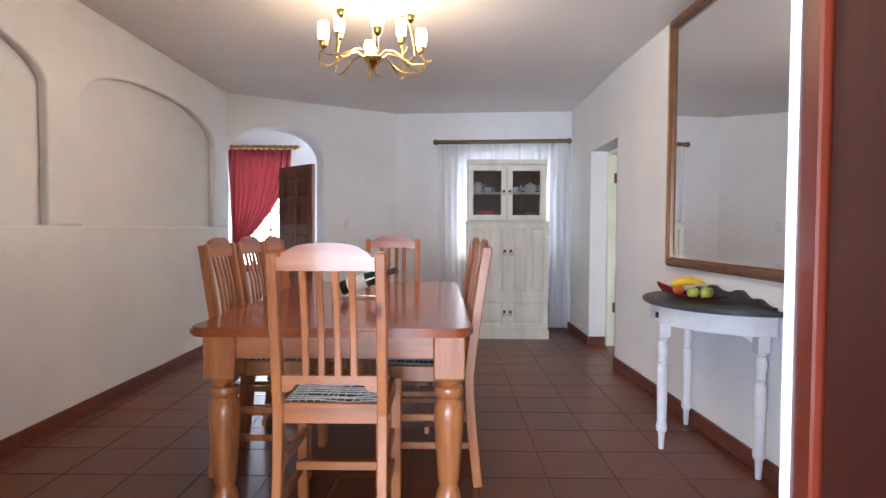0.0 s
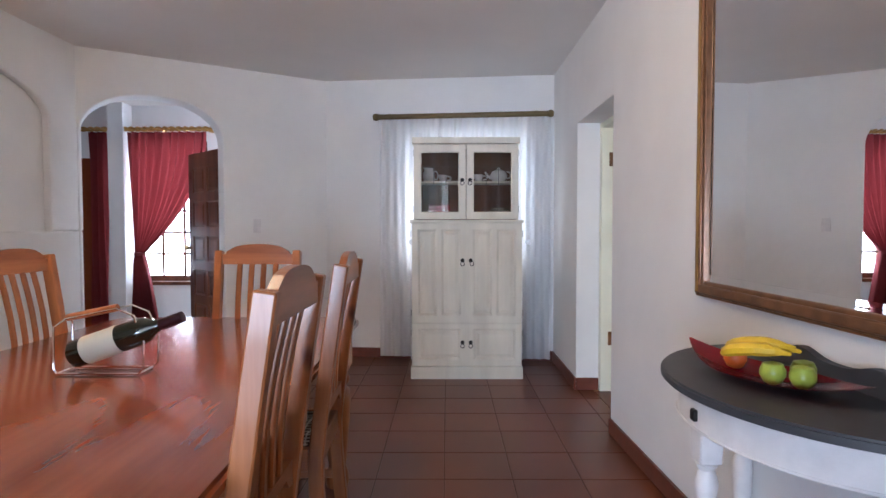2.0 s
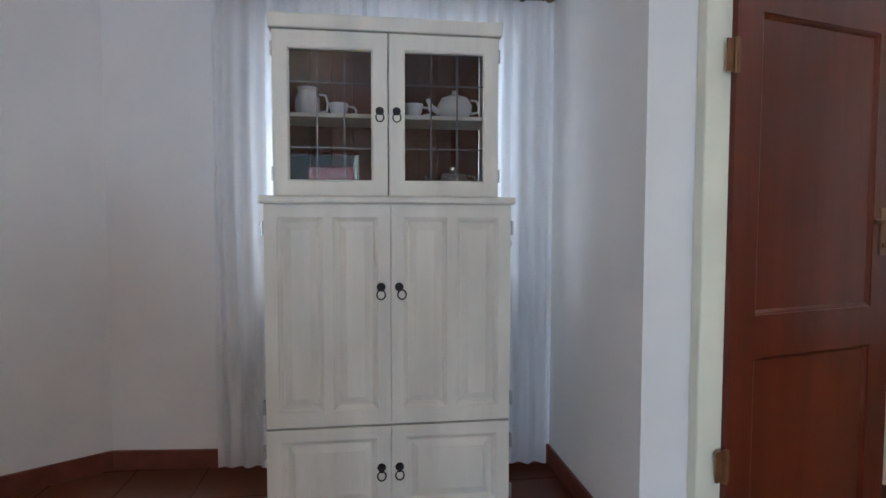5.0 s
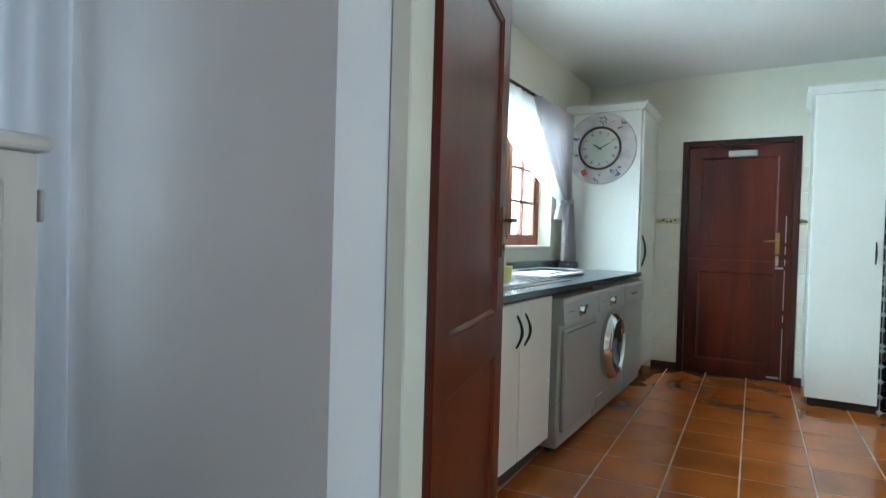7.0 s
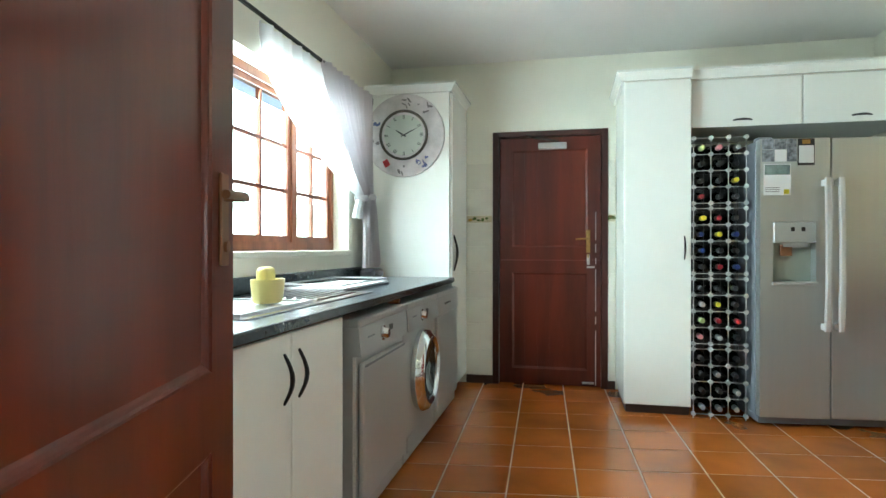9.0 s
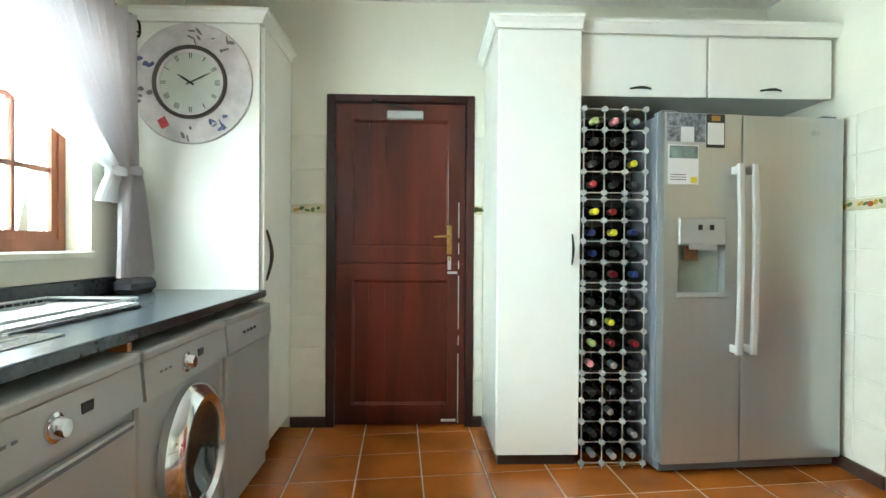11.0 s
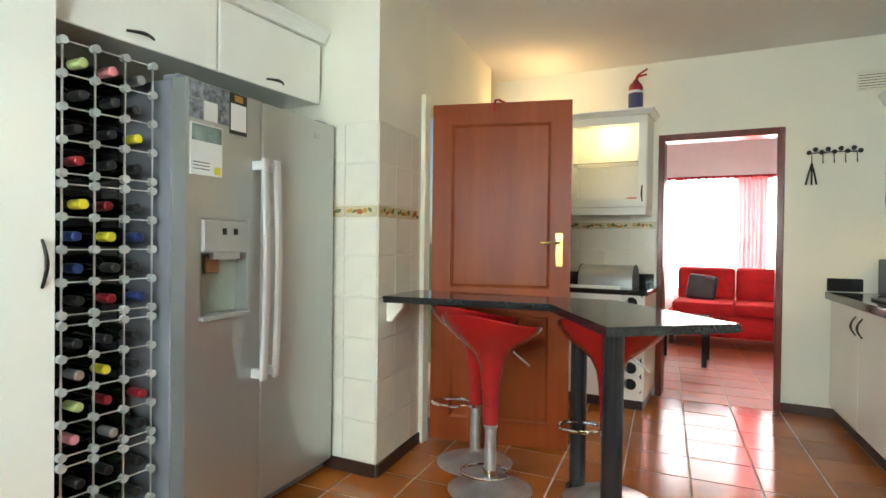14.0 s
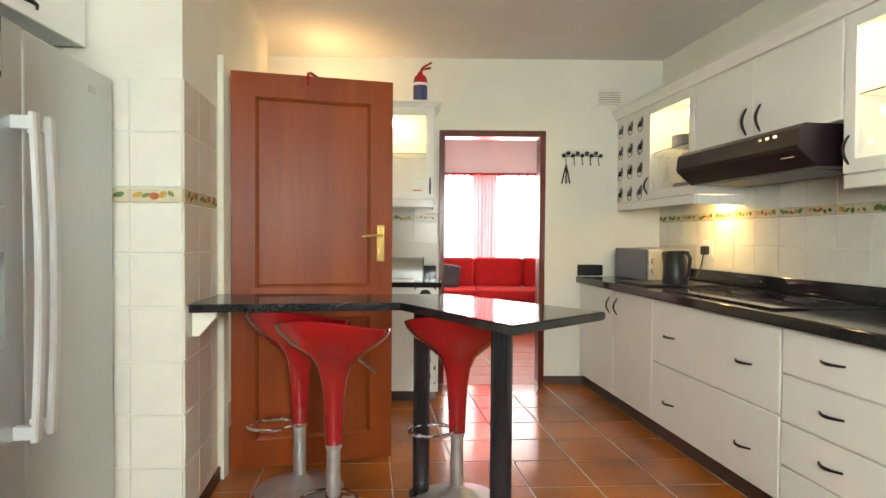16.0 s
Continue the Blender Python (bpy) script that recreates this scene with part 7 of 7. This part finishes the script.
up_l = thing("cabinet_top_lamp", "small warm uplight on top of the glass cabinet", "lamp", pose(5.25, 1.20, 2.14))
bm = bmesh.new()
lathe(bm, [(0, 0), (0.045, 0), (0.05, 0.01), (0.05, 0.05), (0.044, 0.05), (0.04, 0.012), (0, 0.012)], 20)
part("housing", bm, M_white, up_l, smooth=True)
bm = bmesh.new()
lathe(bm, [(0, 0.02), (0.03, 0.022), (0.034, 0.034), (0.02, 0.045), (0, 0.047)], 16)
part("bulb", bm, glow("warm_bulb", (1.0, 0.6, 0.25), 20), up_l, smooth=True)
lamp("cabinet_top_light", "POINT", pose(5.25, 1.22, 2.26), 6, (1, 0.62, 0.28), 0.05)

bpy.context.view_layer.update()
for o in [o for o in bpy.data.objects if o not in standing and o.parent is None]:
    o.matrix_world = WR @ o.matrix_world

# key rack and air vent on the south wall
kk = thing("key_rack", "black wrought-iron key rack with hanging keys", "key rack")
bm = bmesh.new()
tube(bm, [(3.15, 1.057, 1.83), (3.3, 1.068, 1.835), (3.47, 1.057, 1.83)], 0.004, 6)
part("bar", bm, M_iron, kk)
for i in range(9):
    bm = bmesh.new()
    cyl(bm, (3.16 + i * 0.037, 1.056, 1.835 + 0.02 * (i % 2)), (3.16 + i * 0.037, 1.066, 1.835 + 0.02 * (i % 2)), 0.016, n=8)
    part("leaf", bm, M_iron, kk)
for i in range(5):
    bm = bmesh.new()
    tube(bm, [(3.18 + i * 0.065, 1.062, 1.82), (3.18 + i * 0.065, 1.075, 1.76), (3.18 + i * 0.065, 1.085, 1.755), (3.18 + i * 0.065, 1.088, 1.77)], 0.003, 5)
    part("hook", bm, M_iron, kk)
ky = thing("key_bunch", "bunch of dark keys on the rack", "keys", pose(3.44, 1.075, 1.76))
bm = bmesh.new()
for a in (-0.3, 0.0, 0.35):
    tube(bm, [(0, 0, 0), (0.05 * a, 0.004, -0.07), (0.1 * a, 0.006, -0.15)], 0.006, 5)
part("key", bm, M_iron, ky)
vt = thing("air_vent", "cream louvred air vent in the wall", "vent")
part("frame", B(3.0, 3.19, 1.05, 1.062, 2.235, 2.365, bevel=0.003), M_cream, vt)
# dark sheet behind the slats paints the shade in their gaps
part("opening", B(3.012, 3.178, 1.062, 1.064, 2.247, 2.353), M_bronze, vt)
for i in range(6):
    part("slat", B(3.012, 3.178, 1.064, 1.070, 2.249 + i * 0.018, 2.261 + i * 0.018), M_cream, vt)

# ---- living room beyond the doorway ----
solid("floor_living", B(2.0, 6.4, -2.8, 0.9, -0.1, -0.0018), M_kgrout, "grout bed of the living room floor", "floor", "structure")
# the pink cast of this room's light is put into the wall colour
M_pinkwall = mat("pink_cast_wall", (0.83, 0.77, 0.78), 0.8, vary=0.05, scale=2)
wall("wall_living_west", (2.2, -2.7), (2.2, 0.9), 0.1, 0, 2.6, M_pinkwall, "white living room wall")
wall("wall_living_east", (6.2, 0.9), (6.2, -2.7), 0.1, 0, 2.6, M_pinkwall, "white living room wall")
wall("wall_living_south", (6.2, -2.6), (2.2, -2.6), 0.15, 0, 2.6, M_pinkwall, "white living room wall with a wide window", [(0.9, 3.4, 0.55, 2.05)])
solid("ceiling_living", B(2.0, 6.4, -2.8, 0.9, 2.6, 2.7), M_kceiling, "white living room ceiling", "ceiling", "structure")
w4 = thing("window_4", "wide living room window behind rose sheers", "window", kind="structure")
bm = bmesh.new()
for x in (2.80, 3.62, 4.45, 5.27):
    box(bm, x, x + 0.04, -2.7, -2.65, 0.55, 2.05)
box(bm, 2.84, 5.27, -2.699, -2.651, 2.0, 2.05)
box(bm, 2.84, 5.27, -2.699, -2.651, 0.55, 0.6)
part("window_frame", bm, M_frame_cream, w4)
for x0, x1 in ((2.75, 3.55), (3.62, 3.95), (4.0, 4.6), (4.7, 5.4)):
    curtain("rose_curtain", x0, x1, 2.06, 0.1, M_pinknet if x1 - x0 < 0.5 else M_net, "thin pale curtain at the living room window", pose(0, -2.53, 0), folds=7, amp=0.02)
rr_ = thing("curtain_rail", "red curtain rail above the window", "curtain rail")
part("rail", B(2.7, 5.4, -2.59, -2.54, 2.05, 2.09, bevel=0.004), M_bowl, rr_)
part("bracket", B(4.0, 4.03, -2.6, -2.55, 2.06, 2.08), M_bowl, rr_)
sf_ = thing("sofa", "bright red cloth sofa with loose back cushions", "sofa")
part("base", B(2.5, 4.72, -2.35, -1.5, 0.12, 0.38, bevel=0.05, seg=3), M_sofa, sf_, smooth=True)
for i in range(3):
    part("seat_cushion", B(2.632 + i * 0.66, 3.288 + i * 0.66, -2.2, -1.45, 0.38, 0.52, bevel=0.03, seg=3), M_sofa, sf_, smooth=True)
    part("back_cushion", B(2.632 + i * 0.66, 3.288 + i * 0.66, -2.34, -2.12, 0.50, 0.90, bevel=0.045, seg=4), M_sofa, sf_, smooth=True)
for x in (2.6, 4.62):
    for y in (-2.28, -1.58):
        bm = bmesh.new()
        cyl(bm, (x, y, 0), (x, y, 0.13), 0.03, n=10)
        part("leg", bm, M_blackpost, sf_)
for x, r in ((4.32, -6),):
    cu = thing("scatter_cushion", "dark scatter cushion on the red sofa", "cushion", pose(x, -1.98, 0.66, 18, r, r))
    part("cover", B(-0.17, 0.17, -0.05, 0.05, -0.16, 0.16, bevel=0.045, seg=3), M_slate, cu, smooth=True)
tb = thing("side_table", "low black wooden side table", "side table")
part("top", B(4.15, 4.62, -0.75, -0.25, 0.42, 0.46, bevel=0.004), M_blackpost, tb)
for x in (4.18, 4.59):
    for y in (-0.72, -0.28):
        part("leg", B(x - 0.022, x + 0.022, y - 0.022, y + 0.022, 0, 0.42, bevel=0.003), M_blackpost, tb)

# ---- outside ----
M_lawn = mat("garden_grass", (0.07, 0.11, 0.03), 0.9, vary=0.4, scale=3, bump=0.4, bscale=30)
bm = bmesh.new()
bmesh.ops.create_grid(bm, x_segments=8, y_segments=8, size=300)
solid("ground", bm, M_lawn, "green lawn round the house", "ground", "structure", m=pose(0, 0, -0.15))

M_day = glow("bright_garden_haze", (0.95, 1.0, 0.94), 2.6)
for nm, m, w, h in (("backdrop_garden", look((4.4, 10.5, 1.8), (4.4, 7, 1.8)), 9.0, 5.0), ("backdrop_dining", look((0.9, 9.6, 1.5), (0.9, 7, 1.5)), 1.6, 3.0), ("backdrop_foyer", look((-2.6, 10.2, 1.5), (-2.6, 8, 1.5)), 4.0, 4.0), ("backdrop_street", look((4.0, -5.5, 1.5), (4.0, -2, 1.5)), 7.0, 4.5)):
    solid(nm, B(-w / 2, w / 2, -h / 2, h / 2, -0.01, 0.01), M_day, "bright hazy daylight beyond the window", "backdrop", "structure", m=m)

# ---- wall tiles with fruit border ----
TROWS = [(0.067, 0.275), (0.278, 0.483), (0.486, 0.69), (0.693, 0.90), (0.903, 1.108), (1.111, 1.30), (1.303, 1.36), (1.363, 1.573), (1.576, 1.782)]
M_motif = [mat("painted_green", (0.12, 0.17, 0.05), 0.25, vary=0.3, scale=60), mat("painted_ochre", (0.5, 0.30, 0.06), 0.25, vary=0.3, scale=60), mat("painted_rust", (0.36, 0.09, 0.03), 0.25, vary=0.3, scale=60)]
tile_meshes = {}


def tile_mesh(w, h, material, t=0.006):
    key = (round(w, 3), round(h, 3), material.name, t)
    if key not in tile_meshes:
        tile_meshes[key] = mesh_of("tile", B(0.0015, w - 0.0015, -t, 0.0, 0.0015, h - 0.0015, bevel=0.002), material)
    return tile_meshes[key]


M_band = mat("ochre_border_tile_glaze", (0.60, 0.54, 0.36), 0.2, vary=0.2, scale=14, rnd=0.06)


def tiled(owner, m, length, rows, width=0.2, start=0.0):
    """Tiles on a wall; local x along it, -y out of it."""
    motifs = [bmesh.new() for _ in M_motif]
    rng = random.Random(int(length * 100))
    for z0, z1 in rows:
        x = start
        while x < length - 0.01:
            w = min(width, length - x)
            o = new("tile", tile_mesh(w, z1 - z0, M_band if z1 - z0 < 0.07 else M_wallwhite))
            o.parent = owner
            o.matrix_parent_inverse = owner.matrix_world.inverted()
            o.matrix_world = m @ Matrix.Translation((x, 0, z0))
            if z1 - z0 < 0.07 and w > 0.05:
                for k in range(5):
                    e = m @ Matrix.Translation((x + w * (0.15 + 0.16 * k), -0.0068, z0 + 0.028 + rng.uniform(-0.008, 0.008))) @ Matrix.Rotation(radians(90), 4, "X") @ Matrix.Rotation(rng.uniform(-0.7, 0.7), 4, "Z") @ Matrix.Diagonal((rng.uniform(0.012, 0.024), rng.uniform(0.008, 0.015), 1, 1))
                    bmesh.ops.create_circle(motifs[(1, 0, 2, 1, 0)[k] if rng.random() < 0.7 else 0], cap_ends=True, segments=10, radius=1, matrix=e)
            x += w
    for bm_, mt in zip(motifs, M_motif):
        if bm_.verts:
            o = part("painted_fruit", bm_, mt, owner)
            o.matrix_parent_inverse = owner.matrix_world.inverted()
            tagged(o, kind="stuff")
        else:
            bm_.free()


bpy.context.view_layer.update()
wp = bpy.data.objects["wall_pillar"]
dv = Vector((5.525 - 5.45, 2.85 - 3.44, 0))
# west face, from the corner southwards: out of the wall is towards -x
WF = Matrix.Translation((5.45, 3.44, 0)) @ Matrix.Rotation(math.atan2(dv.y, dv.x), 4, "Z")
tiled(wp, WF, 0.50, TROWS, 0.2)
tiled(wp, Matrix.Translation((6.40, 3.44, 0)) @ R180, 0.95, TROWS, 0.2, 0.15)
tiled(bpy.data.objects["wall_kitchen_west"], WR @ Matrix.Translation((2.62, 1.05, 0)) @ Matrix.Rotation(radians(90), 4, "Z"), 3.69, [(0.967, 1.135), (1.138, 1.30), (1.303, 1.36), (1.363, 1.50)], 0.205)
tiled(bpy.data.objects["wall_kitchen_south"], Matrix.Translation((5.65, 1.05, 0)) @ R180, 1.19, [(0.952, 1.125), (1.128, 1.30), (1.303, 1.36), (1.363, 1.46)], 0.2)
ew = bpy.data.objects["wall_kitchen_east"]
tiled(ew, Matrix.Translation((6.42, 6.38, 0)) @ Matrix.Rotation(radians(-90), 4, "Z"), 0.21, TROWS, 0.21)
tiled(ew, Matrix.Translation((6.42, 5.265, 0)) @ Matrix.Rotation(radians(-90), 4, "Z"), 0.055, TROWS, 0.055)

# ---- floor tiles ----
def floor_tiles(owner, x0, x1, y0, y1, ox, oy, px, py, gap, material, seed, wonk=0.0, skip=()):
    rng = random.Random(seed)
    i0, i1 = math.floor((x0 - ox) / px), math.ceil((x1 - ox) / px)
    j0, j1 = math.floor((y0 - oy) / py), math.ceil((y1 - oy) / py)
    for i in range(i0, i1):
        for j in range(j0, j1):
            a, b = max(x0, ox + i * px + gap / 2), min(x1, ox + (i + 1) * px - gap / 2)
            c, d = max(y0, oy + j * py + gap / 2), min(y1, oy + (j + 1) * py - gap / 2)
            if b - a < 0.02 or d - c < 0.02:
                continue
            if any(a >= s[0] and b <= s[1] and c >= s[2] and d <= s[3] for s in skip):
                continue
            key = ("floor", round(b - a, 3), round(d - c, 3), material.name)
            if key not in tile_meshes:
                tile_meshes[key] = mesh_of("tile", B(-(b - a) / 2, (b - a) / 2, -(d - c) / 2, (d - c) / 2, -0.012, 0.0, bevel=0.003), material)
            o = new("tile", tile_meshes[key])
            o.parent = owner
            o.matrix_world = Matrix.Translation(((a + b) / 2, (c + d) / 2, 0.0005)) @ Euler((rng.uniform(-wonk, wonk), rng.uniform(-wonk, wonk), 0)).to_matrix().to_4x4()


floor_tiles(bpy.data.objects["floor"], -2.0, 1.86, 0.76, 7.22, 1.09, 4.21, 0.33, 0.33, 0.004, M_dtile, 1, 0.0006)
floor_tiles(bpy.data.objects["floor"], 1.864, 1.95, 0.96, 5.17, 1.864, 4.21, 0.33, 0.33, 0.004, M_dtile, 4, 0.0012)
solid("door_threshold", B(1.862, 1.99, 5.212, 6.033, -0.01, 0.004, bevel=0.002), M_dtile, "brown tiled threshold in the doorway", "threshold", "structure")

# kitchen and living room share one slightly skewed tile grid
PX, PY, SX, SY = 0.322, 0.315, -0.118, 0.04
skewed = {}
for mt in (M_ktile, M_ltile):
    bm = B(-PX / 2 + 0.003, PX / 2 - 0.003, -PY / 2 + 0.003, PY / 2 - 0.003, -0.012, 0.0, bevel=0.003)
    for v in bm.verts:
        v.co.x, v.co.y = v.co.x + SX * v.co.y, v.co.y + SY * v.co.x
    skewed[mt] = mesh_of("tile", bm, mt)
rng = random.Random(2)
for i in range(-8, 13):
    for j in range(-30, 8):
        u, v = 3.41 + (i + 0.5) * PX, 5.83 + (j + 0.5) * PY
        x, y = u + SX * (v - 2.75), v + SY * (u - 4.5)
        if x < 2.06 or x > 6.58 or y > 7.1 or y < -2.6 or (y < 0.9 and not 2.25 < x < 6.15):
            continue
        if (x > 6.0 and y < 5.1) or (x > 5.65 and y < 3.3) or (1.1 < y < 4.6 and x < 3.0 - 0.12 * (y - 1.2)):
            continue
        o = new("tile", skewed[M_ktile if y > 0.98 else M_ltile])
        o.parent = bpy.data.objects["floor_kitchen" if y > 0.98 else "floor_living"]
        o.matrix_world = Matrix.Translation((x, y, 0.0005)) @ Euler((rng.uniform(-0.0008, 0.0008), rng.uniform(-0.0008, 0.0008), 0)).to_matrix().to_4x4()
